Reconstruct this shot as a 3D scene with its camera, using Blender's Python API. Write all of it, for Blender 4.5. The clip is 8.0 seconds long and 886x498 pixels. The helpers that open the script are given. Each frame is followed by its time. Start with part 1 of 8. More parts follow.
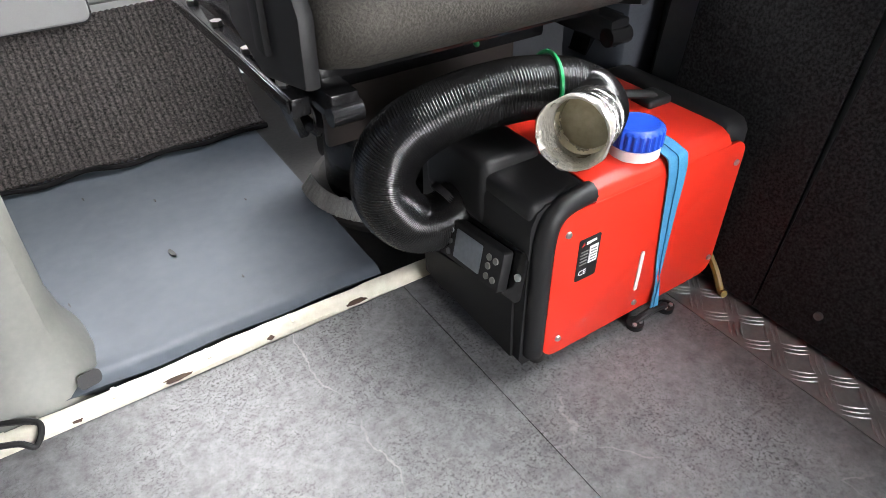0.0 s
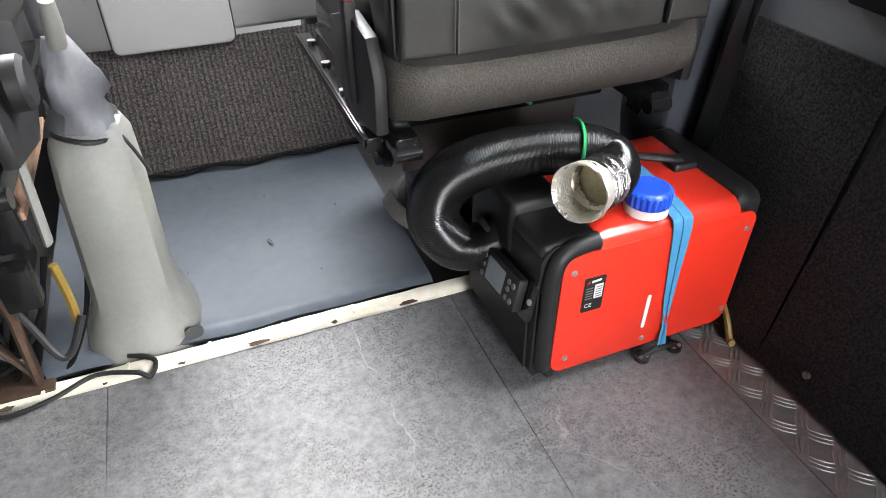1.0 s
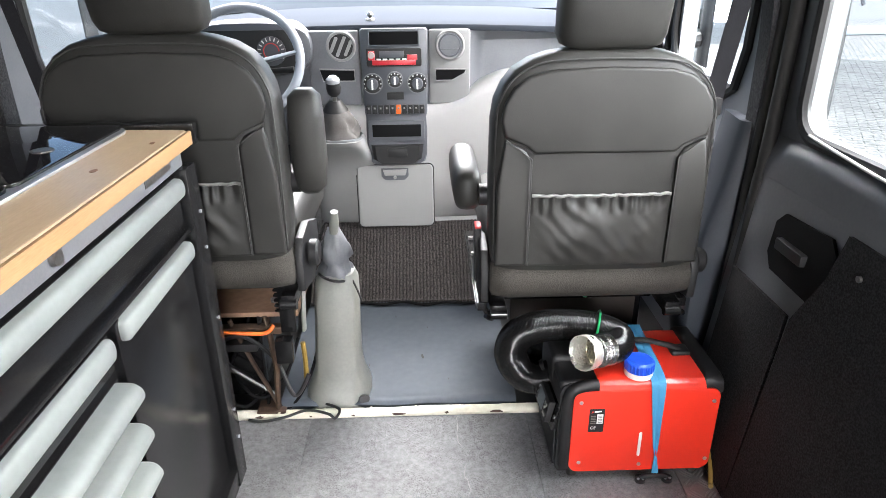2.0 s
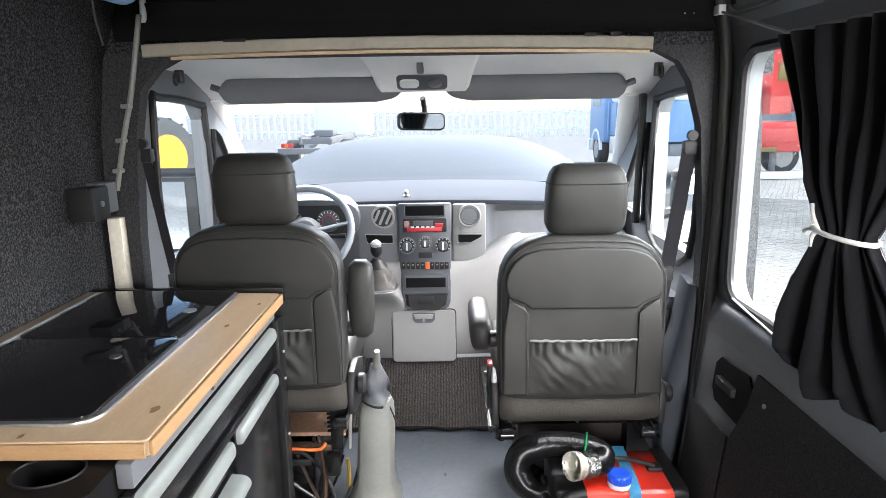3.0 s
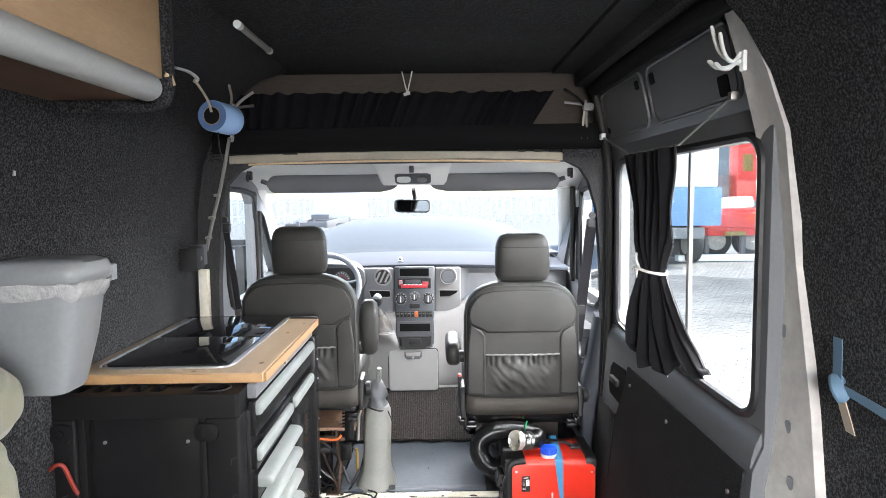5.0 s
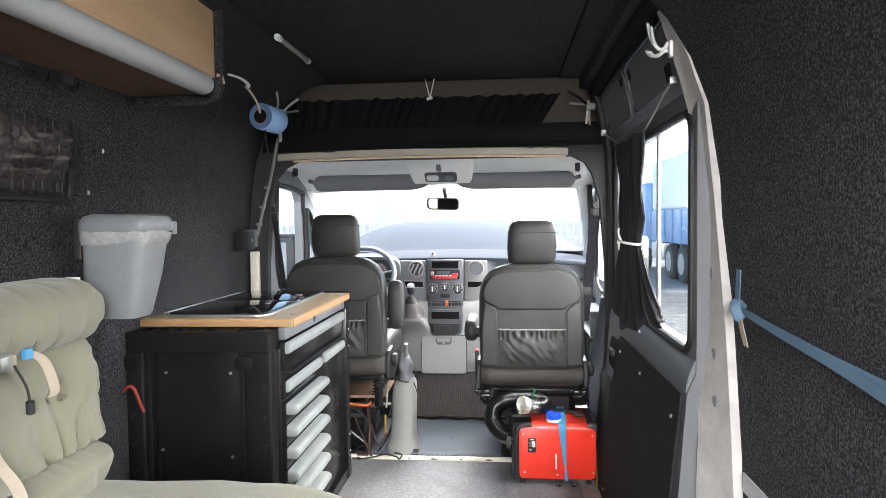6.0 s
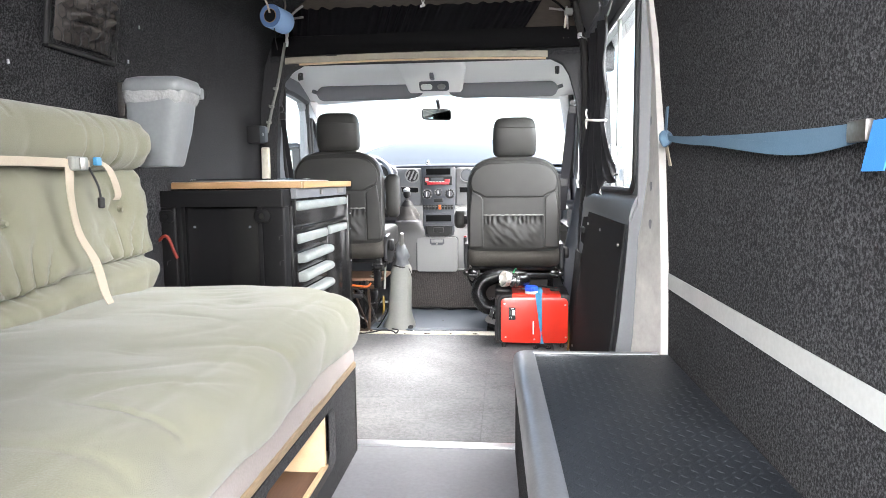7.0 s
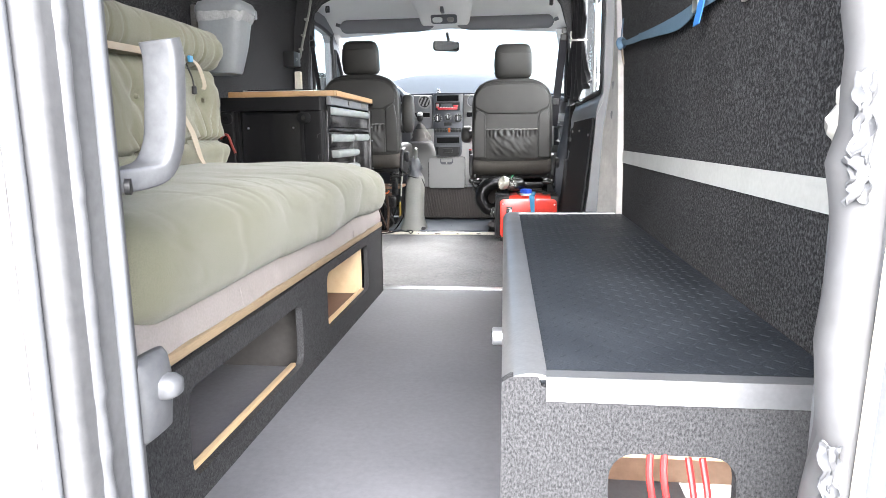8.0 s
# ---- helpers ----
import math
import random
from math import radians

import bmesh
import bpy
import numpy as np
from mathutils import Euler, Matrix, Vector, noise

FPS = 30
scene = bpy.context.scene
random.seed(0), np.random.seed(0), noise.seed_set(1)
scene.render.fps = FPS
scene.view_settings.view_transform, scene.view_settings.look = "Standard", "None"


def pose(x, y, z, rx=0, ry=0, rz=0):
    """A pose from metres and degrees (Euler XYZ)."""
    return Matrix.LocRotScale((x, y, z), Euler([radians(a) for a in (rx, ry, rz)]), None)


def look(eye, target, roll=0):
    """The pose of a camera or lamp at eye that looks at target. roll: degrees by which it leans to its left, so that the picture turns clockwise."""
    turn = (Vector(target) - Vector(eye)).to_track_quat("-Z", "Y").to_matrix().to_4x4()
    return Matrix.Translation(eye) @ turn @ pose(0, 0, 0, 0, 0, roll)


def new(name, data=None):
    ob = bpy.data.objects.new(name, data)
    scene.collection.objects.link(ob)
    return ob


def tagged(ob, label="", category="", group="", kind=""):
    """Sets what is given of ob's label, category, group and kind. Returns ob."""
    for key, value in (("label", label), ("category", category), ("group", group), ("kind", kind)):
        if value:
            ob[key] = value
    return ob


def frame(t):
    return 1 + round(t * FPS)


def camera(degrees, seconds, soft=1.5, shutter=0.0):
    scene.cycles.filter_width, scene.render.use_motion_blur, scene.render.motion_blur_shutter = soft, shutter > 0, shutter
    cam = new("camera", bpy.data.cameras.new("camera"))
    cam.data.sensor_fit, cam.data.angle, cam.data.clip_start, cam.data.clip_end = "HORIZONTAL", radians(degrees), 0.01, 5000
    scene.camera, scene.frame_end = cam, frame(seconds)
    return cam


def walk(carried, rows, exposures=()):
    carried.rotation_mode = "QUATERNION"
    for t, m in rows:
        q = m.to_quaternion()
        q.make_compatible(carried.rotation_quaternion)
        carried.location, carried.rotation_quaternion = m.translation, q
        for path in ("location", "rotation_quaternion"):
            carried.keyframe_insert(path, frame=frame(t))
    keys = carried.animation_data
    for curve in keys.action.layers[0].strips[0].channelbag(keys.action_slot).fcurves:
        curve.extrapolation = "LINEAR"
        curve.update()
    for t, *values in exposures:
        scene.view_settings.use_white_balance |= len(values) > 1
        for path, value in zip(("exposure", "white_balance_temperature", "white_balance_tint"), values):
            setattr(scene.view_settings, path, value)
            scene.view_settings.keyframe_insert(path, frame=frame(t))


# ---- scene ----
cam = camera(68.8, 8.0, soft=0.7)
PATH = [
    (0, (-0.043, -0.706, 0.686), (0.82, 0.614, -0.543), -0.6),
    (0.5, (-0.061, -0.719, 0.688), (0.793, 0.619, -0.53), -0.1),
    (1, (-0.02, -0.864, 0.815), (0.567, 0.611, -0.402), -0.1),
    (1.5, (0.014, -1.144, 1.009), (0.24, 0.468, -0.153), 0.1),
    (2, (0.065, -1.488, 1.161), (0.114, 0.341, 0.353), -0.6),
    (2.2, (0.053, -1.598, 1.198), (0.095, 0.271, 0.489), -0.5),
    (3.3, (0.067, -2.018, 1.405), (0.024, -0.048, 1.064), -0.7),
    (3.5, (0.05, -2.07, 1.424), (-0.005, -0.093, 1.129), -0.5),
    (4, (-0.002, -2.288, 1.406), (-0.066, -0.299, 1.198), -0.8),
    (4.5, (0.015, -2.602, 1.448), (0.058, -0.615, 1.223), -0.8),
    (4.7, (0.052, -2.714, 1.433), (0.101, -0.726, 1.223), -0.7),
    (5.8, (0.265, -3.11, 1.19), (0.088, -1.119, 1.116), -0.6),
    (6, (0.331, -3.196, 1.199), (0.145, -1.207, 1.114), -0.7),
    (6.5, (0.389, -3.401, 1.154), (0.228, -1.414, 0.994), -0.8),
    (7, (0.413, -3.584, 0.863), (0.224, -1.604, 0.655), -0.6),
    (7.5, (0.459, -3.919, 0.747), (0.221, -1.942, 0.552), -0.5),
    (7.8, (0.489, -4.114, 0.692), (0.264, -2.145, 0.42), -0.6),
    (8, (0.494, -4.223, 0.639), (0.27, -2.265, 0.297), -0.6),
]
EXPOSURES = [(0.0, 2.25), (1.5, 2.25), (2.2, 2.1), (3.3, 2.05), (4.2, 2.15), (4.7, 2.25), (5.8, 2.05), (6.5, 2.15), (7.0, 2.4), (7.5, 2.45), (8.0, 2.05)]
walk(cam, [(t, look(eye, target, roll)) for t, eye, target, roll in PATH], EXPOSURES)

# world and sun: bright, hazy daylight
world = bpy.data.worlds.new("sky")
scene.world = world
world.use_nodes = True
wn = world.node_tree.nodes
sky = wn.new("ShaderNodeTexSky")
sky.sky_type = "NISHITA"
sky.sun_disc = False
sky.sun_elevation, sky.sun_rotation = radians(44), radians(80)
sky.dust_density, sky.ozone_density = 1.0, 0.8
wn["Background"].inputs["Strength"].default_value = 0.15
world.node_tree.links.new(sky.outputs["Color"], wn["Background"].inputs["Color"])
sun = new("sun", bpy.data.lights.new("sun", "SUN"))
sun.data.energy, sun.data.angle, sun.data.color = 3.0, radians(20), (1.0, 0.96, 0.9)
sun.matrix_world = look((7, 1.5, 7), (0, 0, 0))


def daylight(name, eye, target, w, h, watts, colour=(0.99, 0.97, 0.98)):
    """Sky light entering an opening, as an area lamp just outside it."""
    lamp = new(name, bpy.data.lights.new(name, "AREA"))
    lamp.data.shape, lamp.data.size, lamp.data.size_y, lamp.data.energy, lamp.data.color = "RECTANGLE", w, h, watts, colour
    lamp.matrix_world = look(eye, target)
    return lamp


daylight("sky_rear_doorway", (0.35, -7.6, 2.4), (0.3, -3.0, 0.8), 7.0, 3.2, 1000)
daylight("sky_windscreen", (0.0, 4.8, 5.6), (0.0, 0.3, 0.6), 3.6, 5.0, 1180)
daylight("sky_side_window", (2.3, -0.75, 2.5), (0.3, -0.7, 0.3), 2.6, 2.6, 335)
daylight("sky_cab_window", (1.7, 1.0, 1.35), (-0.9, -0.25, 1.05), 0.9, 0.6, 24)


# ---- materials ----
def mat(name, c1, c2=None, rough=0.6, metal=0.0, scale=6.0, fine=150.0, mix=0.5, bump=0.15, depth=0.001,
        stretch=(1, 1, 1), coat=0.0, spec=0.5, sheen=0.0, rvar=0.1, transmission=0.0, contrast=0.2, bias=0.0, detail=4, grit=0.5):
    m = bpy.data.materials.new(name)
    m.use_nodes = True
    n, l = m.node_tree.nodes, m.node_tree.links
    b = n["Principled BSDF"]
    c2 = c2 or tuple(c * 0.75 for c in c1)
    tc, mp = n.new("ShaderNodeTexCoord"), n.new("ShaderNodeMapping")
    mp.inputs["Scale"].default_value = stretch
    l.new(tc.outputs["Object"], mp.inputs["Vector"])
    big, small = n.new("ShaderNodeTexNoise"), n.new("ShaderNodeTexNoise")
    for t, s in ((big, scale), (small, fine)):
        t.inputs["Scale"].default_value, t.inputs["Detail"].default_value, t.inputs["Roughness"].default_value = s, detail, grit
        l.new(mp.outputs["Vector"], t.inputs["Vector"])
    add = n.new("ShaderNodeMix")
    add.data_type = "FLOAT"
    add.inputs[0].default_value = mix
    l.new(big.outputs["Fac"], add.inputs[2])
    l.new(small.outputs["Fac"], add.inputs[3])
    rng = n.new("ShaderNodeMapRange")
    rng.inputs[1].default_value, rng.inputs[2].default_value = 0.5 - contrast + bias, 0.5 + contrast + bias
    l.new(add.outputs[0], rng.inputs[0])
    col = n.new("ShaderNodeMix")
    col.data_type = "RGBA"
    col.inputs[6].default_value, col.inputs[7].default_value = (*c1, 1), (*c2, 1)
    l.new(rng.outputs[0], col.inputs[0])
    l.new(col.outputs[2], b.inputs["Base Color"])
    rr = n.new("ShaderNodeMapRange")
    rr.inputs[3].default_value, rr.inputs[4].default_value = max(rough - rvar, 0.02), min(rough + rvar, 1)
    l.new(big.outputs["Fac"], rr.inputs[0])
    l.new(rr.outputs[0], b.inputs["Roughness"])
    b.inputs["Metallic"].default_value = metal
    b.inputs["Coat Weight"].default_value = coat
    b.inputs["Specular IOR Level"].default_value = spec
    b.inputs["Sheen Weight"].default_value = sheen
    b.inputs["Transmission Weight"].default_value = transmission
    if bump:
        bp = n.new("ShaderNodeBump")
        bp.inputs["Strength"].default_value, bp.inputs["Distance"].default_value = bump, depth
        l.new(small.outputs["Fac"], bp.inputs["Height"])
        l.new(bp.outputs["Normal"], b.inputs["Normal"])
    return m


FELT = mat("needle_felt", (0.0085, 0.0085, 0.0095), (0.106, 0.107, 0.114), 0.95, scale=3, fine=190, mix=0.9, bump=0.9, depth=0.004, stretch=(1, 1, 0.9), contrast=0.11, bias=0.07, spec=0.2, detail=7, grit=0.72)
FELT_GREY = mat("grey_felt", (0.016, 0.016, 0.017), (0.085, 0.085, 0.088), 0.95, scale=3, fine=330, mix=0.85, bump=0.8, depth=0.003, stretch=(1, 1, 0.6), contrast=0.15, bias=0.05, spec=0.2, detail=7, grit=0.72)
FELT_DOOR = mat("door_felt", (0.005, 0.005, 0.0055), (0.03, 0.03, 0.032), 0.95, scale=3, fine=250, mix=0.85, bump=0.6, depth=0.002, contrast=0.16, bias=0.05, spec=0.2)
CREAM = mat("cream_paint", (0.74, 0.715, 0.62), (0.52, 0.47, 0.37), 0.45, scale=9, fine=60, mix=0.45, bump=0.3, depth=0.002, detail=6, grit=0.65)
RUBBER = mat("black_rubber", (0.008, 0.008, 0.008), (0.022, 0.02, 0.018), 0.6, scale=8, fine=90, bump=0.3, depth=0.002)
BOARD = mat("grey_floor_board", (0.046, 0.057, 0.071), (0.074, 0.086, 0.102), 0.6, scale=5, fine=40, mix=0.35, bump=0.08, rvar=0.1, spec=0.35)
LEATHER = mat("grey_black_leather", (0.015, 0.0148, 0.0138), (0.033, 0.0322, 0.0295), 0.5, scale=9, fine=420, mix=0.4, bump=0.3, depth=0.0007, rvar=0.08, spec=0.36)
SEATCLOTH = mat("seat_cloth", (0.024, 0.022, 0.0195), (0.062, 0.057, 0.05), 0.95, scale=8, fine=330, mix=0.75, bump=0.8, depth=0.002, spec=0.2, contrast=0.18)
PIPING = mat("pale_piping", (0.04, 0.04, 0.038), None, 0.6, fine=300)
DASH = mat("dash_grey", (0.19, 0.19, 0.19), (0.24, 0.238, 0.235), 0.55, scale=3, fine=500, mix=0.4, bump=0.2, depth=0.0005)
# dash grey with sunlight put into the colour, for the lower faces
DASHSUNLIT = mat("dash_sunlit_grey", (0.33, 0.325, 0.318), (0.39, 0.384, 0.375), 0.55, scale=3, fine=500, mix=0.4, bump=0.2, depth=0.0005)
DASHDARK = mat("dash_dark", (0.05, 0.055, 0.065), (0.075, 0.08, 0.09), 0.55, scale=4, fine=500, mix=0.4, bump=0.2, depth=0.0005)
STEERGREY = mat("steering_grey", (0.14, 0.155, 0.18), (0.18, 0.195, 0.22), 0.5, scale=6, fine=400, bump=0.15, depth=0.0004)
TRIMDARK = mat("trim_dark_blue", (0.022, 0.026, 0.033), (0.034, 0.039, 0.048), 0.5, scale=5, fine=300, bump=0.2, depth=0.0005, spec=0.35)
# very dark grey-brown boards inside the bed box
INNERBOARD = mat("dark_inner_board", (0.03, 0.027, 0.025), (0.05, 0.046, 0.043), 0.8, scale=5, fine=60, mix=0.5, bump=0.08)
# plywood with shade painted in, for undersides and the bed's inside
SHADEPLY = mat("shaded_ply", (0.09, 0.045, 0.027), (0.14, 0.075, 0.045), 0.7, scale=4, fine=50, mix=0.4, bump=0.06, stretch=(5, 0.6, 5))
DASHTOP = mat("dash_top", (0.034, 0.039, 0.048), (0.04, 0.045, 0.054), 0.95, scale=3, fine=500, bump=0.2, depth=0.0005, spec=0.02)
HEADLINER = mat("headliner", (0.72, 0.72, 0.71), (0.78, 0.78, 0.765), 0.85, scale=3, fine=300, bump=0.2)
VISOR = mat("visor_grey", (0.095, 0.097, 0.106), (0.125, 0.127, 0.136), 0.7, scale=5, fine=300, bump=0.2)
PLASTIC = mat("black_plastic", (0.009, 0.009, 0.0095), (0.018, 0.018, 0.019), 0.5, scale=8, fine=500, bump=0.25, depth=0.0005, spec=0.32)
GREYPLASTIC = mat("grey_plastic", (0.15, 0.155, 0.143), (0.215, 0.215, 0.195), 0.5, scale=7, fine=120, mix=0.3, bump=0.1)
TRIMGREY = mat("trim_grey", (0.1, 0.105, 0.115), (0.15, 0.155, 0.165), 0.5, scale=5, fine=200, mix=0.3, bump=0.15)
DOORPAINT = mat("door_grey_paint", (0.085, 0.089, 0.095), (0.12, 0.124, 0.13), 0.4, scale=4, fine=120, mix=0.3, bump=0.08)
BODYGREY = mat("body_primer", (0.27, 0.262, 0.25), (0.42, 0.405, 0.38), 0.5, scale=11, fine=60, mix=0.3, bump=0.1)
# white post paint, coloured dark to offset the strong rear doorway lamp
DIMMEDWHITE = mat("dimmed_white_paint", (0.115, 0.115, 0.12), (0.075, 0.073, 0.073), 0.65, scale=9, fine=40, mix=0.45, bump=0.25, depth=0.002)
WHITE = mat("white_body_paint", (0.78, 0.78, 0.78), (0.7, 0.7, 0.7), 0.3, scale=4, fine=40, mix=0.3, bump=0.03, coat=0.4)
ALU = mat("aluminium", (0.62, 0.63, 0.65), (0.5, 0.51, 0.53), 0.35, metal=0.9, scale=5, fine=150, mix=0.5, bump=0.1, depth=0.0005)
STEEL = mat("steel", (0.35, 0.35, 0.35), (0.22, 0.2, 0.18), 0.4, metal=1.0, scale=20, fine=150)
BLACKSTEEL = mat("black_steel", (0.006, 0.006, 0.0065), (0.011, 0.011, 0.0115), 0.2, scale=6, fine=200, bump=0.06, spec=0.45, rvar=0.06)
RED = mat("red_powder_coat", (0.72, 0.035, 0.018), (0.62, 0.028, 0.014), 0.33, scale=4, fine=700, mix=0.4, bump=0.12, depth=0.0004, coat=0.2)
BLUECAP = mat("blue_cap", (0.01, 0.065, 0.5), (0.012, 0.08, 0.56), 0.38, scale=30, fine=300)
WHITEPL = mat("white_plastic", (0.72, 0.73, 0.72), (0.62, 0.64, 0.62), 0.45, scale=8, fine=80, mix=0.3, bump=0.05)
HANDLEPL = mat("drawer_handle", (0.21, 0.227, 0.22), (0.165, 0.178, 0.174), 0.45, scale=8, fine=80, mix=0.3, bump=0.05)
FOIL = mat("aluminium_foil", (0.85, 0.83, 0.76), (0.7, 0.67, 0.6), 0.3, metal=0.75, scale=30, fine=160, bump=0.9, depth=0.004)
DUCT = mat("black_duct", (0.004, 0.004, 0.0045), (0.008, 0.008, 0.008), 0.24, scale=30, fine=260, bump=0.1, depth=0.0004, coat=0.2, rvar=0.06, spec=0.5)
BLUEWEB = mat("blue_webbing", (0.03, 0.19, 0.36), (0.06, 0.27, 0.46), 0.7, scale=12, fine=500, bump=0.6, depth=0.001)
GREEN = mat("green_tie", (0.01, 0.3, 0.09), None, 0.4)
WORKTOP = mat("beech_worktop", (0.4, 0.285, 0.175), (0.53, 0.4, 0.265), 0.35, scale=5, fine=60, mix=0.45, bump=0.05, stretch=(6, 0.7, 6))
PLY = mat("plywood", (0.42, 0.27, 0.14), (0.54, 0.37, 0.21), 0.55, scale=4, fine=50, mix=0.4, bump=0.06, stretch=(5, 0.6, 5))
PINE = mat("pine_edge", (0.47, 0.335, 0.19), (0.58, 0.43, 0.265), 0.55, scale=4, fine=50, mix=0.4, bump=0.06, stretch=(6, 0.7, 6))
BROWNPLY = mat("stained_board", (0.2, 0.115, 0.072), (0.36, 0.225, 0.15), 0.6, scale=5, fine=50, mix=0.4, bump=0.1)
HOB = mat("hob_glass", (0.006, 0.006, 0.007), (0.009, 0.009, 0.01), 0.04, scale=3, fine=40, bump=0.0, rvar=0.02)
OLIVE = mat("olive_cotton", (0.142, 0.139, 0.098), (0.19, 0.187, 0.135), 0.9, scale=5, fine=420, mix=0.55, bump=0.5, depth=0.0015, sheen=0.2, spec=0.2)
SHEET = mat("pale_cloth", (0.25, 0.222, 0.212), (0.32, 0.285, 0.272), 0.85, scale=6, fine=200, bump=0.2)
CURTAIN = mat("black_curtain", (0.008, 0.008, 0.0095), (0.017, 0.017, 0.019), 0.9, scale=6, fine=300, bump=0.3, sheen=0.04, spec=0.15)
LINING = mat("curtain_lining", (0.02, 0.02, 0.022), (0.032, 0.032, 0.035), 0.8, scale=6, fine=300, bump=0.2)
WEBBING = mat("beige_webbing", (0.31, 0.26, 0.2), (0.4, 0.345, 0.275), 0.8, scale=10, fine=500, bump=0.5)
BIN = mat("grey_bin", (0.18, 0.19, 0.2), (0.225, 0.235, 0.245), 0.35, scale=5, fine=80, mix=0.3, bump=0.05)
BAG = mat("plastic_bag", (0.26, 0.265, 0.27), (0.4, 0.4, 0.4), 0.18, scale=20, fine=60, bump=0.8, depth=0.006)
PAPER = mat("blue_paper", (0.24, 0.4, 0.66), (0.3, 0.46, 0.72), 0.9, scale=8, fine=200, bump=0.3)
PAPERDARK = mat("blue_paper_end", (0.06, 0.12, 0.26), (0.09, 0.16, 0.32), 0.95, scale=30, fine=200, bump=0.5)
CARD = mat("cardboard", (0.3, 0.2, 0.12), None, 0.9)
ROPE = mat("rope", (0.45, 0.4, 0.33), (0.25, 0.22, 0.18), 0.9, fine=300)
WHITECORD = mat("white_cord", (0.75, 0.74, 0.7), None, 0.8)
ORANGE = mat("orange_cable", (0.7, 0.13, 0.01), None, 0.5)
REDCABLE = mat("red_cable", (0.5, 0.02, 0.02), None, 0.45)
YELLOW = mat("yellow_cable", (0.2, 0.13, 0.02), None, 0.5)
RUST = mat("rusty_steel", (0.025, 0.018, 0.014), (0.09, 0.05, 0.03), 0.75, metal=0.3, scale=12, fine=90, bump=0.5)
SCREEN = mat("lcd_grey", (0.3, 0.33, 0.36), None, 0.25, bump=0)
BELT = mat("belt_webbing", (0.012, 0.012, 0.014), (0.025, 0.025, 0.028), 0.9, spec=0.1, fine=400, bump=0.4)
VINYLTOP = mat("black_vinyl_top", (0.0085, 0.0105, 0.014), (0.026, 0.031, 0.038), 0.55, scale=5, fine=260, mix=0.55, bump=0.7, depth=0.0015, rvar=0.18, contrast=0.14)
ALUDULL = mat("satin_aluminium", (0.42, 0.425, 0.435), (0.33, 0.335, 0.345), 0.36, metal=0.75, scale=6, fine=160, mix=0.5, bump=0.15, depth=0.0005)
EDGEGREY = mat("door_edge_grey", (0.06, 0.06, 0.063), (0.1, 0.1, 0.103), 0.6, scale=10, fine=90, bump=0.3)
HANDLEGREY = mat("worn_grey_plastic", (0.065, 0.067, 0.072), (0.115, 0.117, 0.123), 0.5, scale=14, fine=90, bump=0.3)
HEADERPAINT = mat("aged_header_paint", (0.24, 0.22, 0.18), (0.36, 0.32, 0.25), 0.55, scale=7, fine=60, mix=0.35, bump=0.1)
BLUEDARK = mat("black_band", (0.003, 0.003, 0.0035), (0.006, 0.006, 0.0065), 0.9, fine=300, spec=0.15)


def glass_mat():
    m = bpy.data.materials.new("clear_glass")
    m.use_nodes = True
    n, l = m.node_tree.nodes, m.node_tree.links
    out = n["Material Output"]
    n.remove(n["Principled BSDF"])
    tr, gl, mx = (n.new(k) for k in ("ShaderNodeBsdfTransparent", "ShaderNodeBsdfGlossy", "ShaderNodeMixShader"))
    tr.inputs[0].default_value = (0.93, 0.96, 0.96, 1)
    gl.inputs["Roughness"].default_value = 0.02
    mx.inputs[0].default_value = 0.05
    l.new(tr.outputs[0], mx.inputs[1])
    l.new(gl.outputs[0], mx.inputs[2])
    l.new(mx.outputs[0], out.inputs["Surface"])
    return m


GLASS = glass_mat()


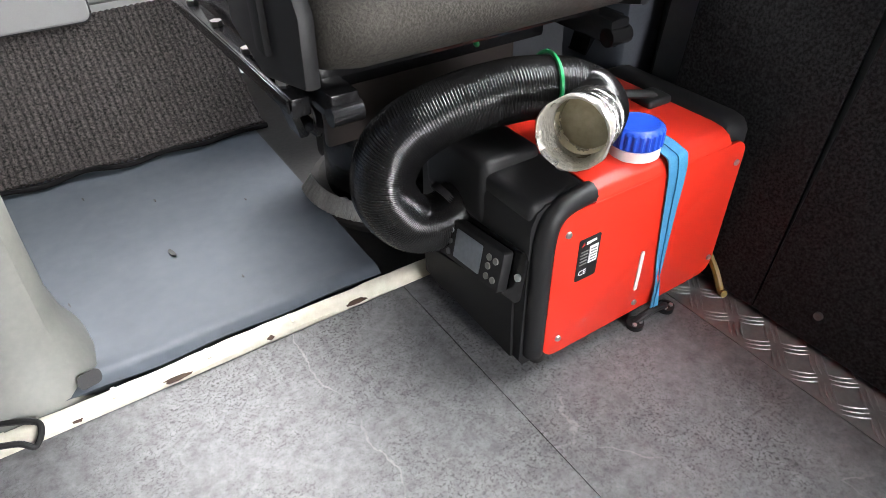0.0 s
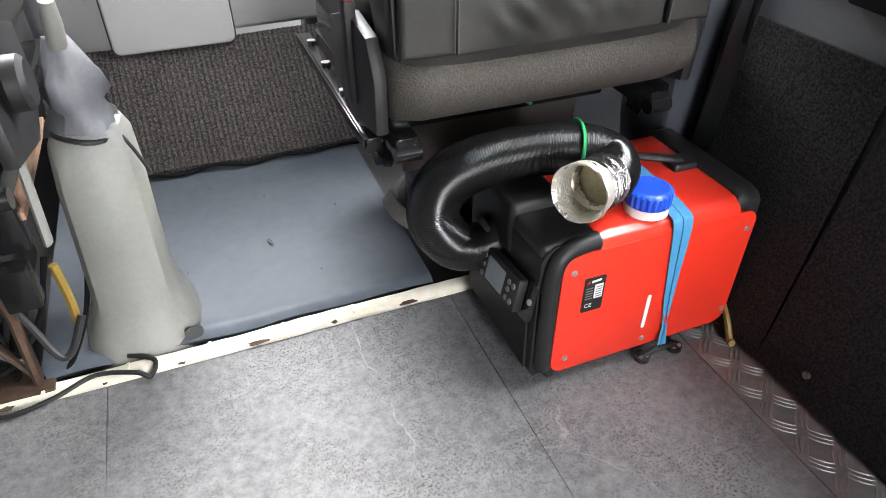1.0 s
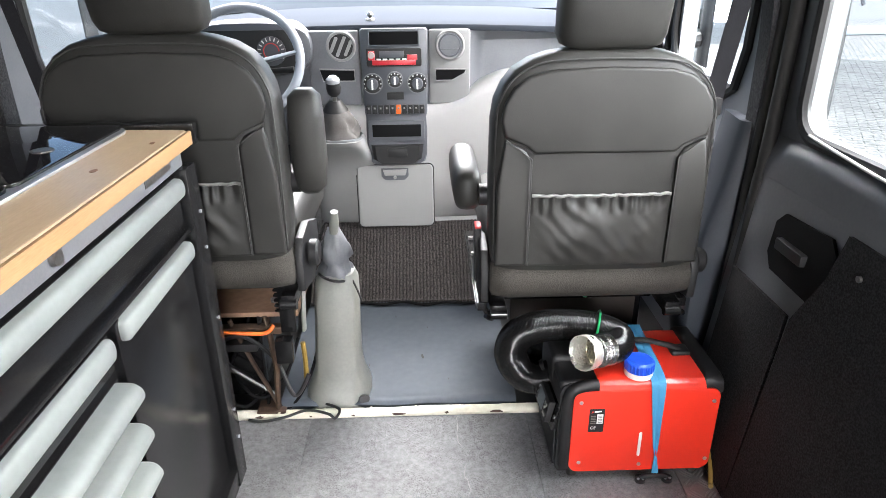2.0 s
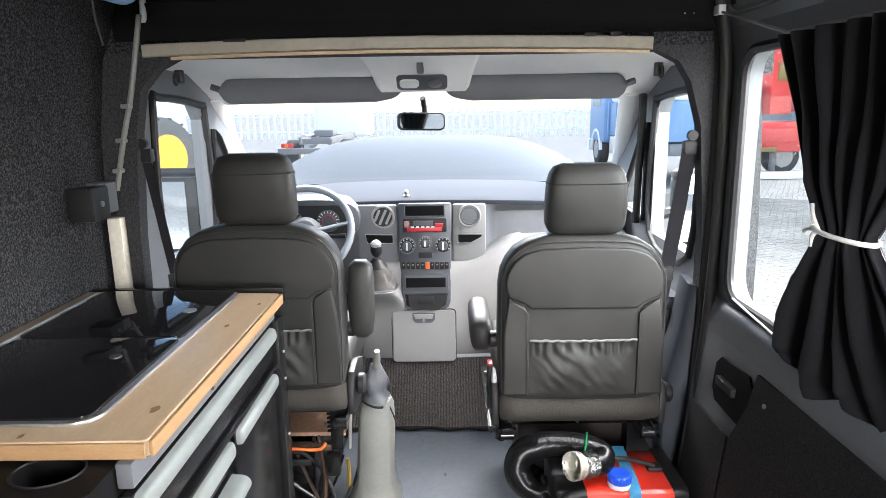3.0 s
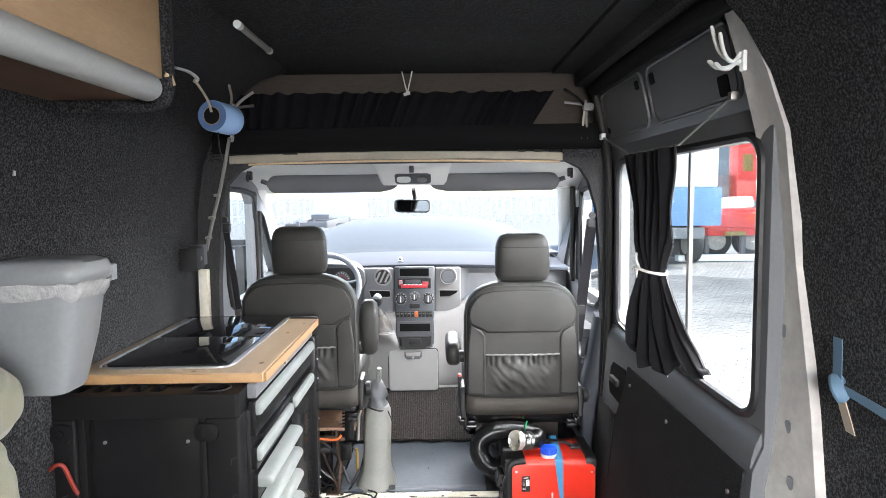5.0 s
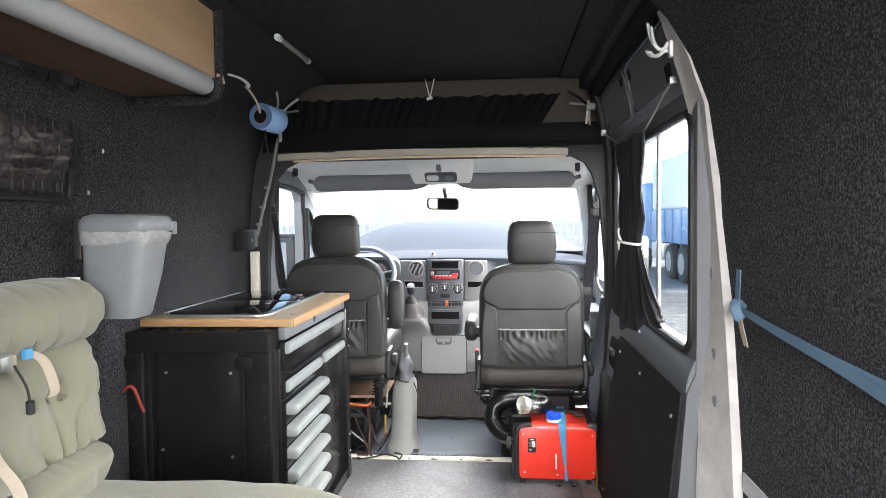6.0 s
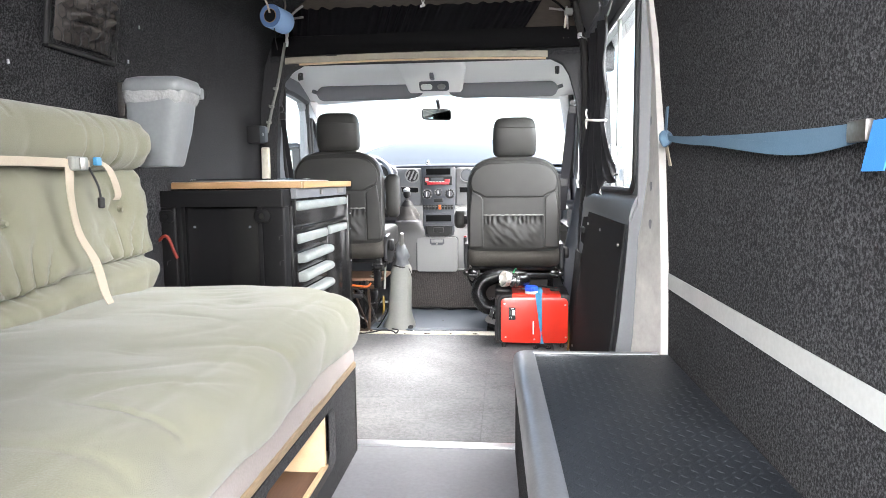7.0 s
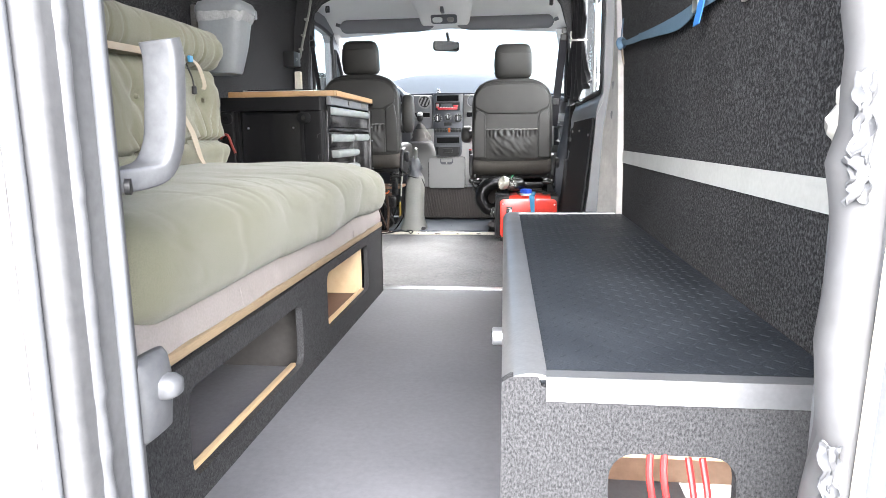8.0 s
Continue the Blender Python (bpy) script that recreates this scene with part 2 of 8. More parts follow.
def vinyl_mat():
    """Concrete-look vinyl: grey mottling, dark pits and thin pale veins."""
    m = mat("concrete_vinyl", (0.088, 0.088, 0.0895), (0.205, 0.205, 0.2075), 0.7, scale=2.6, fine=60, mix=0.6, bump=0.28, depth=0.0009, contrast=0.14, rvar=0.1, spec=0.2, detail=9, grit=0.7)
    n, l = m.node_tree.nodes, m.node_tree.links
    b = n["Principled BSDF"]
    base = b.inputs["Base Color"].links[0].from_socket
    tc = n.new("ShaderNodeTexCoord")
    pits = n.new("ShaderNodeTexNoise")
    pits.inputs["Scale"].default_value, pits.inputs["Detail"].default_value, pits.inputs["Roughness"].default_value = 230, 6, 0.72
    l.new(tc.outputs["Object"], pits.inputs["Vector"])
    pr = n.new("ShaderNodeMapRange")
    pr.inputs[1].default_value, pr.inputs[2].default_value, pr.inputs[4].default_value = 0.5, 0.6, 0.95
    l.new(pits.outputs["Fac"], pr.inputs[0])
    dark = n.new("ShaderNodeMix")
    dark.data_type = "RGBA"
    dark.inputs[7].default_value = (0.045, 0.043, 0.042, 1)
    # the pits lie in loose clusters
    clus, cr, pm = n.new("ShaderNodeTexNoise"), n.new("ShaderNodeMapRange"), n.new("ShaderNodeMath")
    clus.inputs["Scale"].default_value, clus.inputs["Detail"].default_value, clus.inputs["Roughness"].default_value = 7, 6, 0.65
    l.new(tc.outputs["Object"], clus.inputs["Vector"])
    cr.inputs[1].default_value, cr.inputs[2].default_value, cr.inputs[3].default_value = 0.4, 0.64, 0.12
    l.new(clus.outputs["Fac"], cr.inputs[0])
    pm.operation = "MULTIPLY"
    l.new(pr.outputs[0], pm.inputs[0])
    l.new(cr.outputs[0], pm.inputs[1])
    l.new(pm.outputs[0], dark.inputs[0])
    l.new(base, dark.inputs[6])
    warp = n.new("ShaderNodeTexNoise")
    warp.inputs["Scale"].default_value, warp.inputs["Detail"].default_value = 5, 6
    l.new(tc.outputs["Object"], warp.inputs["Vector"])
    mixv = n.new("ShaderNodeVectorMath")
    mixv.operation = "MULTIPLY_ADD"
    mixv.inputs[1].default_value = (0.14, 0.14, 0.14)
    l.new(warp.outputs["Color"], mixv.inputs[0])
    l.new(tc.outputs["Object"], mixv.inputs[2])
    vor = n.new("ShaderNodeTexVoronoi")
    vor.feature = "DISTANCE_TO_EDGE"
    vor.inputs["Scale"].default_value = 1.05
    l.new(mixv.outputs[0], vor.inputs["Vector"])
    vr = n.new("ShaderNodeMapRange")
    vr.inputs[1].default_value, vr.inputs[2].default_value, vr.inputs[3].default_value, vr.inputs[4].default_value = 0.0004, 0.0016, 0.22, 0.0
    l.new(vor.outputs["Distance"], vr.inputs[0])
    brk = n.new("ShaderNodeTexNoise")
    brk.inputs["Scale"].default_value = 9
    l.new(tc.outputs["Object"], brk.inputs["Vector"])
    br = n.new("ShaderNodeMapRange")
    br.inputs[1].default_value, br.inputs[2].default_value = 0.5, 0.62
    l.new(brk.outputs["Fac"], br.inputs[0])
    mul = n.new("ShaderNodeMath")
    mul.operation = "MULTIPLY"
    l.new(vr.outputs[0], mul.inputs[0])
    l.new(br.outputs[0], mul.inputs[1])
    vein = n.new("ShaderNodeMix")
    vein.data_type = "RGBA"
    vein.inputs[7].default_value = (0.5, 0.48, 0.46, 1)
    l.new(mul.outputs[0], vein.inputs[0])
    l.new(dark.outputs[2], vein.inputs[6])
    l.new(vein.outputs[2], b.inputs["Base Color"])
    return m


VINYL = vinyl_mat()


# ---- mesh helpers ----
def box(x0, x1, y0, y1, z0, z1, bev=0.003, seg=2, bm=None):
    own = bmesh.new()
    bmesh.ops.create_cube(own, size=1)
    for v in own.verts:
        v.co = Vector(((x0 + x1) / 2 + v.co.x * (x1 - x0), (y0 + y1) / 2 + v.co.y * (y1 - y0), (z0 + z1) / 2 + v.co.z * (z1 - z0)))
    if bev:
        bev = min(bev, abs(x1 - x0) * 0.45, abs(y1 - y0) * 0.45, abs(z1 - z0) * 0.45)
        bmesh.ops.bevel(own, geom=own.edges[:], offset=bev, segments=seg, affect="EDGES", profile=0.6)
    return joined(bm, own)


def joined(bm, own):
    if bm is None:
        return own
    me = bpy.data.meshes.new("tmp")
    own.to_mesh(me)
    own.free()
    bm.from_mesh(me)
    bpy.data.meshes.remove(me)
    return bm


def loft(rings, bm=None, cap=True, close=True, ends=False):
    bm = bm or bmesh.new()
    vs = [[bm.verts.new(p) for p in r] for r in rings]
    k = len(vs[0])
    pairs = list(zip(vs, vs[1:])) + ([(vs[-1], vs[0])] if ends else [])
    for a, b in pairs:
        for i in range(k if close else k - 1):
            j = (i + 1) % k
            bm.faces.new((a[i], a[j], b[j], b[i]))
    if cap and close and not ends:
        bm.faces.new(vs[0][::-1])
        bm.faces.new(vs[-1])
    bmesh.ops.recalc_face_normals(bm, faces=bm.faces[:])
    return bm


def tube(pts, r, seg=10, bm=None, flat=1.0, closed=False, cap=True, up=None):
    """A sweep along pts; r: a radius or one for each point; flat: the second axis as a share of the first."""
    pts = [Vector(p) for p in pts]
    n = len(pts)
    rs = [r] * n if isinstance(r, (int, float)) else r
    rings, prev = [], None
    for i, p in enumerate(pts):
        a = pts[i - 1] if i or closed else p
        b = pts[(i + 1) % n] if i < n - 1 or closed else p
        t = (b - a).normalized()
        if prev is None:
            ref = Vector(up) if up else (Vector((0, 0, 1)) if abs(t.z) < 0.9 else Vector((1, 0, 0)))
            side = t.cross(ref).normalized()
        else:
            side = (prev - t * prev.dot(t)).normalized()
        prev = side
        other = t.cross(side)
        rings.append([p + (side * math.cos(w) + other * flat * math.sin(w)) * rs[i] for w in (2 * math.pi * k / seg for k in range(seg))])
    return loft(rings, bm, cap=cap, ends=closed)


def smooth_path(pts, steps=8, closed=False):
    """A Catmull-Rom curve through pts."""
    pts = [Vector(p) for p in pts]
    out, n = [], len(pts)
    for i in range(n if closed else n - 1):
        if closed:
            p0, p1, p2, p3 = (pts[(i + k) % n] for k in (-1, 0, 1, 2))
        else:
            p0, p1, p2, p3 = pts[max(i - 1, 0)], pts[i], pts[i + 1], pts[min(i + 2, n - 1)]
        for s in range(steps):
            t = s / steps
            out.append(0.5 * (2 * p1 + (p2 - p0) * t + (2 * p0 - 5 * p1 + 4 * p2 - p3) * t * t + (3 * p1 - p0 - 3 * p2 + p3) * t ** 3))
    if not closed:
        out.append(pts[-1])
    return out


def cyl(p, q, r, r2=None, seg=20, bm=None, bev=0.0):
    p, q = Vector(p), Vector(q)
    r2 = r if r2 is None else r2
    if bev:
        d = (q - p).normalized() * bev
        return tube([p, p + d, q - d, q], [r - bev, r, r2, r2 - bev], seg, bm)
    return tube([p, q], [r, r2], seg, bm)


def rrect(w, h, r, n=5, cx=0.0, cy=0.0):
    """A rounded rectangle's outline, counter-clockwise."""
    out = []
    for k, (sx, sy) in enumerate(((1, -1), (1, 1), (-1, 1), (-1, -1))):
        for i in range(n + 1):
            a = math.radians(-90 + 90 * k + 90 * i / n)
            out.append((cx + sx * (w / 2 - r) + r * math.cos(a), cy + sy * (h / 2 - r) + r * math.sin(a)))
    return out


def plate(outer, o, u, v, depth, holes=(), bev=0.0, seg=2, bm=None):
    """A flat piece of that outline in the plane of u and v through o, extruded by depth along u x v."""
    o, u, v = Vector(o), Vector(u).normalized(), Vector(v).normalized()
    own = bmesh.new()
    if holes:
        edges = []
        for ring in (outer, *holes):
            vs = [own.verts.new(o + u * a + v * b) for a, b in ring]
            edges += [own.edges.new((vs[i], vs[(i + 1) % len(vs)])) for i in range(len(vs))]
        faces = [g for g in bmesh.ops.triangle_fill(own, edges=edges, use_beauty=True)["geom"] if isinstance(g, bmesh.types.BMFace)]
    else:
        faces = [own.faces.new([own.verts.new(o + u * a + v * b) for a, b in outer])]
    made = bmesh.ops.extrude_face_region(own, geom=faces)["geom"]
    top = [g for g in made if isinstance(g, bmesh.types.BMVert)]
    bmesh.ops.translate(own, verts=top, vec=u.cross(v) * depth)
    bmesh.ops.recalc_face_normals(own, faces=own.faces[:])
    if bev and not holes:
        caps = [f for f in own.faces if len(f.verts) == len(outer)]
        edges = {e for f in caps for e in f.edges}
        bmesh.ops.bevel(own, geom=list(edges), offset=bev, segments=seg, affect="EDGES", profile=0.6)
    return joined(bm, own)


def sheet(fn, nu, nv, thick=0.0, bm=None):
    """A surface fn(s, t), s and t from 0 to 1, with a thickness along its normals."""
    own = bmesh.new()
    g = [[own.verts.new(fn(i / nu, j / nv)) for j in range(nv + 1)] for i in range(nu + 1)]
    for i in range(nu):
        for j in range(nv):
            own.faces.new((g[i][j], g[i + 1][j], g[i + 1][j + 1], g[i][j + 1]))
    bmesh.ops.recalc_face_normals(own, faces=own.faces[:])
    if thick:
        own.normal_update()
        low = {}
        for v in own.verts[:]:
            low[v] = own.verts.new(v.co - v.normal * thick)
        rim = [e for e in own.edges if e.is_boundary]
        for f in own.faces[:]:
            own.faces.new([low[v] for v in reversed(f.verts)])
        for e in rim:
            a, b = e.verts
            own.faces.new((a, b, low[b], low[a]))
        bmesh.ops.recalc_face_normals(own, faces=own.faces[:])
    return joined(bm, own)


def superellipse(cx, cy, a, b, n=4.0, k=40):
    out = []
    for i in range(k):
        w = 2 * math.pi * i / k
        c, s = math.cos(w), math.sin(w)
        out.append((cx + a * math.copysign(abs(c) ** (2 / n), c), cy + b * math.copysign(abs(s) ** (2 / n), s)))
    return out


def linked(name, bm, material, at=(0, 0, 0), angle=38):
    me = bpy.data.meshes.new(name)
    bmesh.ops.translate(bm, verts=bm.verts[:], vec=-Vector(at))
    bm.to_mesh(me)
    bm.free()
    me.polygons.foreach_set("use_smooth", [True] * len(me.polygons))
    me.set_sharp_from_angle(angle=radians(angle))
    me.materials.append(material)
    return new(name, me)


BASE = {}


def thing(name, at, label, category, group="", kind=""):
    ob = new(name)
    ob.empty_display_size = 0.05
    ob.location = at
    BASE[ob] = Vector(at)
    return tagged(ob, label, category, group, kind)


def part(name, bm, material, parent, label="", angle=38):
    ob = linked(name, bm, material, BASE[parent], angle)
    ob.parent = parent
    BASE[ob] = BASE[parent]
    return tagged(ob, label)


def single(name, bm, material, label, category, at=(0, 0, 0), group="", kind="", angle=38):
    """A thing of one mesh, built in the world's metres, with its origin at at."""
    ob = linked(name, bm, material, at, angle)
    ob.location = at
    BASE[ob] = Vector(at)
    return tagged(ob, label, category, group, kind)


def structure(name, bm, material, label, category="", angle=38):
    return single(name, bm, material, label, category or name.split("_")[0], kind="structure", angle=angle)


# ---- the van's shell ----
REAR, FRONT, GROUND = -3.57, -0.04, -0.62
PROFILE = [(0.0, 0.935), (0.6, 0.935), (1.0, 0.93), (1.3, 0.915), (1.5, 0.885), (1.62, 0.84), (1.72, 0.78), (1.8, 0.71), (1.86, 0.62), (1.895, 0.5)]


def half_width(z, shift=-0.012):
    """The inner wall's distance from the middle; the right wall lies a little nearer than the left."""
    for (z0, w0), (z1, w1) in zip(PROFILE, PROFILE[1:]):
        if z <= z1:
            return w0 + (w1 - w0) * (z - z0) / (z1 - z0) + shift
    return 0.5 + shift


def side_wall(sign, y0, y1):
    off = 0.012 if sign < 0 else -0.02
    ring = []
    for z, w in PROFILE:
        ring.append((sign * (w + off), z))
    outer = [(sign * (w + 0.06), z + 0.02 * (z > 1.5)) for z, w in PROFILE[::-1]]
    outer[-1] = (outer[-1][0], -0.05)
    return loft([[(x, y, z) for x, z in ring + outer] for y in (y0, y1)])


structure("wall_left", side_wall(-1, REAR, FRONT - 0.01), FELT, "van side wall lined with black needle felt", "wall", angle=60)
structure("wall_right", side_wall(1, REAR, -1.44), FELT, "van side wall lined with black needle felt", "wall", angle=60)

# ceiling: felt-covered panels with a seam
bm = box(-0.56, 0.60, REAR, 0.02, 1.893, 1.915, 0.004)
box(0.604, 0.72, REAR, 0.0, 1.882, 1.93, 0.006, bm=bm)
box(-0.9, 0.93, REAR, 0.03, 1.93, 1.96, 0, bm=bm)
box(0.70, 0.86, -1.6, 0.0, 1.825, 1.9, 0.01, bm=bm)
structure("ceiling", bm, FELT, "van ceiling lined with dark felt panels", "ceiling")

# floor: sub-floor, with concrete-look vinyl planks on it
floor = structure("floor", box(-0.98, 0.80, REAR - 0.05, -0.012, -0.06, -0.004, 0.002), RUBBER, "van floor laid with grey concrete-look vinyl", "floor")

# the cab's floor and the cream sill at its edge
structure("floor_cab", box(-0.92, 0.92, 0.0135, 1.0, -0.05, -0.012, 0.003), RUBBER, "worn black rubber cab floor", "floor")
bm = loft([[(x, y + 0.0015 * math.sin(x * 9) + 0.0015 * noise.noise((x * 30, y * 60, z * 60)), z + 0.001 * math.sin(x * 23) + 0.0012 * noise.noise((x * 40, y * 50, 3))) for y, z in ((-0.012, -0.02), (-0.012, 0.006), (-0.007, 0.012), (-0.001, 0.016), (0.008, 0.017), (0.012, 0.014), (0.0135, -0.02))]
           for x in [-0.92 + 1.8 * i / 240 for i in range(241)]])
sill = structure("sill", bm, CREAM, "cream-painted chipped metal sill at the cab step", "sill")
for i, x in enumerate((-0.36, -0.235, -0.105, 0.02, 0.145)):
    part("joint", box(x, x + 0.006, -0.011, 0.010, 0.0155, 0.0185, 0.002), CREAM, sill)
for i, (x, w) in enumerate(((-0.025, 0.022), (-0.15, 0.008), (-0.41, 0.014), (0.25, 0.02), (0.11, 0.006), (-0.27, 0.007))):
    part("rust_patch", plate([(w * math.cos(a) * random.uniform(0.4, 1.1), 0.0035 * math.sin(a) * random.uniform(0.7, 1.3)) for a in [k * 0.52 for k in range(12)]], (x, -0.0115, 0.0065), (1, 0, 0), (0, 0.85, 0.5), 0.0014), RUST, sill, "rusty chip")

# bulkhead: cab arch, cream header, overcab shelf front
hole = [(-0.85, -0.045), (-0.855, 0.6), (-0.848, 1.0), (-0.825, 1.3), (-0.80, 1.42), (-0.75, 1.475), (-0.69, 1.505), (0.66, 1.505), (0.72, 1.475), (0.755, 1.42), (0.79, 1.3), (0.815, 1.0), (0.82, 0.6), (0.815, -0.045)]
outer_ring = [(-0.99, -0.05), (0.99, -0.05), (0.985, 0.6), (0.98, 1.0), (0.965, 1.3), (0.935, 1.5), (0.93, 1.52), (-0.93, 1.52), (-0.935, 1.5), (-0.965, 1.3), (-0.98, 1.0), (-0.985, 0.6)]
arch = structure("bulkhead_arch", plate(outer_ring, (0, 0.0, 0), (1, 0, 0), (0, 0, 1), 0.05, holes=[hole]), FELT_GREY, "cab opening arch lined with grey felt", "wall")
bow = lambda x: 0.012 * (1 - ((x + 0.07) / 0.71) ** 2) - 0.006
bar = ((-0.06, 1.517), (-0.06, 1.545), (-0.056, 1.549), (-0.024, 1.549), (-0.02, 1.545), (-0.02, 1.514), (-0.056, 1.514))
bm = loft([[(x, y + 0.001 * noise.noise((x * 14, z * 40, 2)), z + bow(x) + 0.001 * noise.noise((x * 17, y * 30, 5))) for y, z in bar] for x in [-0.78 + 1.42 * i / 60 for i in range(61)]])
header = structure("trim_header", bm, HEADERPAINT, "cream-painted header beam over the cab opening", "beam")
part("pine_batten", loft([[(x, y, z + bow(x)) for y, z in ((-0.063, 1.504), (-0.063, 1.512), (-0.045, 1.513), (-0.045, 1.504))] for x in [-0.70 + 1.33 * i / 40 for i in range(41)]]), PINE, header)
for x in (-0.55, -0.52, 0.45, 0.52):
    part("clip", box(x, x + 0.03, -0.064, -0.055, 1.545, 1.556, 0.001), PLASTIC, header)
bm = sheet(lambda s, t: Vector((-0.85 + 1.66 * s, -0.045 - 0.006 * math.sin(3.1 * s + 7 * t), 1.556 + 0.1 * t)), 40, 6, 0.02)
structure("shelf_front", bm, BLUEDARK, "black cloth-covered front of the overcab shelf", "shelf")
structure("shelf_overcab", box(-0.86, 0.86, -0.02, 0.6, 1.580, 1.598, 0.003), BLUEDARK, "dark cloth-covered overcab storage shelf", "shelf")
structure("wall_overcab", box(-0.9, 0.9, 0.06, 0.08, 1.565, 1.93, 0.002), mat("aged_ply", (0.04, 0.031, 0.024), (0.062, 0.05, 0.039), 0.8, scale=3, fine=40, stretch=(0.8, 4, 4)), "brown back panel over the cab", "wall")


# ---- floor planks, placed last of the structure ----
def plank(x0, x1, y0, y1):
    return box(x0 + 0.0004, x1 - 0.0004, y0 + 0.0004, y1 - 0.0004, -0.004, 0.0, 0.0004, 1)


for x0, x1 in ((-0.97, -0.87), (-0.87, -0.268), (-0.268, 0.332), (0.332, 0.668)):
    cuts = [-0.013, -0.75 if x0 in (-0.87, 0.332) else -1.08, -1.528]
    for y1, y0 in zip(cuts, cuts[1:]):
        part("plank", plank(x0, x1, y0, y1), VINYL, floor)
# the rear sheet is plainer and slightly bluer than the planks
part("vinyl_sheet", plank(-0.97, 0.80, REAR - 0.04, -1.56), mat("bluish_grey_vinyl", (0.115, 0.115, 0.124), (0.185, 0.185, 0.197), 0.6, scale=3.2, fine=70, mix=0.4, bump=0.15, depth=0.0006, rvar=0.15, spec=0.3, detail=8, grit=0.62), floor, "plain grey vinyl sheet")
part("cover_strip", box(-0.11, 0.46, -1.565, -1.525, -0.004, 0.006, 0.003), ALU, floor, "pale aluminium cover strip")

# checker plate along the sliding door
plate_ob = structure("step_trim", box(0.669, 0.78, -1.45, -0.02, -0.02, 0.0, 0.001), mat("tread_plate", (0.16, 0.16, 0.16), (0.24, 0.235, 0.23), 0.45, metal=0.3, scale=9, fine=120), "aluminium tread plate beside the sliding door", "trim")
lug = None
for i in range(39):
    for j in range(3):
        x, y = 0.689 + 0.036 * j, -0.05 - 0.036 * i
        w = 1 if (i + j) % 2 else -1
        for k in (-1, 0, 1):
            pts = [(x + w * d * 0.0125 - k * 0.0055 + 0.002 * d * d, y + d * 0.0125 + k * 0.0055 * w, 0.0004) for d in (-1, -0.5, 0, 0.5, 1)]
            b = tube(pts, [0.0004, 0.0017, 0.0022, 0.0017, 0.0004], 6, flat=0.7)
            lug = b if lug is None else joined(lug, b)
tagged(part("tread_pattern", lug, mat("tread_lug", (0.2, 0.2, 0.2), (0.3, 0.295, 0.29), 0.42, metal=0.35, scale=9, fine=120), plate_ob), kind="stuff")

# cab sides with window openings
for sign, n in ((-1, 1), (1, 2)):
    outer = [(0.0, -0.05), (1.35, -0.05), (1.35, 0.92), (0.80, 1.44), (0.55, 1.5), (0.0, 1.5)]
    front = [(0.15, 0.86), (0.58, 0.86), (0.58, 1.33), (0.53, 1.385), (0.2, 1.405), (0.13, 1.36)]
    quarter = [(0.66, 0.90), (1.02, 0.92), (0.72, 1.26), (0.66, 1.29)]
    if sign > 0:
        o, u, dep = (0.88, 0.05, 0), (0, 1, 0), 0.05
    else:
        o, u, dep = (-0.88, 0.05, 0), (0, 1, 0), -0.05
    side = structure(f"door_{n}", plate(outer, o, u, (0, 0, 1), dep, holes=[front, quarter]), TRIMGREY, "grey cab door with its window closed", "door")
    x = sign * 0.9
    part("pane", box(x - 0.002, x + 0.002, 0.19, 0.65, 0.85, 1.42, 0), GLASS, side).visible_shadow = False
    part("quarter_pane", plate(quarter, (x - 0.002, 0.05, 0), (0, 1, 0), (0, 0, 1), 0.004), GLASS, side).visible_shadow = False
    gk = [(sign * 0.875, 0.05 + a, b) for a, b in front]
    part("window_seal", tube(smooth_path(gk, 4, True), 0.014, 8, closed=True), PLASTIC, side)
    gk = [(sign * 0.875, 0.05 + a, b) for a, b in quarter]
    part("window_seal", tube(gk, 0.014, 8, closed=True), PLASTIC, side)
    part("armrest", box(sign * 0.88, sign * 0.80, 0.15, 0.75, 0.60, 0.70, 0.03, 4), DASHDARK, side)

# cab roof lining, sun visors, lamp console, mirror
bm = loft([[(-0.88, y, z), (-0.80, y, z + 0.03 * (1 - t)), (0, y, z + 0.045), (0.80, y, z + 0.03 * (1 - t)), (0.88, y, z), (0.88, y, z + 0.07), (-0.88, y, z + 0.07)]
           for t, y, z in ((0, 0.05, 1.49), (0.3, 0.25, 1.50), (0.6, 0.5, 1.495), (0.85, 0.68, 1.43), (1, 0.78, 1.385))])
structure("ceiling_cab", bm, HEADLINER, "pale grey cab headliner", "ceiling", angle=70)
con = thing("overhead_console", (-0.02, 0.5, 1.49), "pale grey overhead console with reading lamps on the headliner", "console")
bm = loft([[(-0.02 + w * a, y, z - d * b) for a, b in ((-1, 0), (-0.93, 0.8), (-0.85, 1), (0.85, 1), (0.93, 0.8), (1, 0))] for w, y, z, d in ((0.21, 0.12, 1.545, 0.02), (0.21, 0.35, 1.54, 0.025), (0.2, 0.45, 1.53, 0.045), (0.185, 0.56, 1.51, 0.09), (0.17, 0.62, 1.488, 0.06))])
part("housing", bm, HEADLINER, con)
part("lamp_base", plate(rrect(0.185, 0.085, 0.02), (-0.022, 0.50, 1.456), (1, 0, 0), (0, -0.82, 0.57), 0.008, bev=0.003), DASHDARK, con)
part("lamp_lens", plate(rrect(0.07, 0.045, 0.018), (-0.068, 0.497, 1.452), (1, 0, 0), (0, -0.82, 0.57), 0.01, bev=0.003), WHITEPL, con)
part("lamp_lens", plate(rrect(0.05, 0.045, 0.02), (0.025, 0.497, 1.452), (1, 0, 0), (0, -0.82, 0.57), 0.01, bev=0.003), STEEL, con)
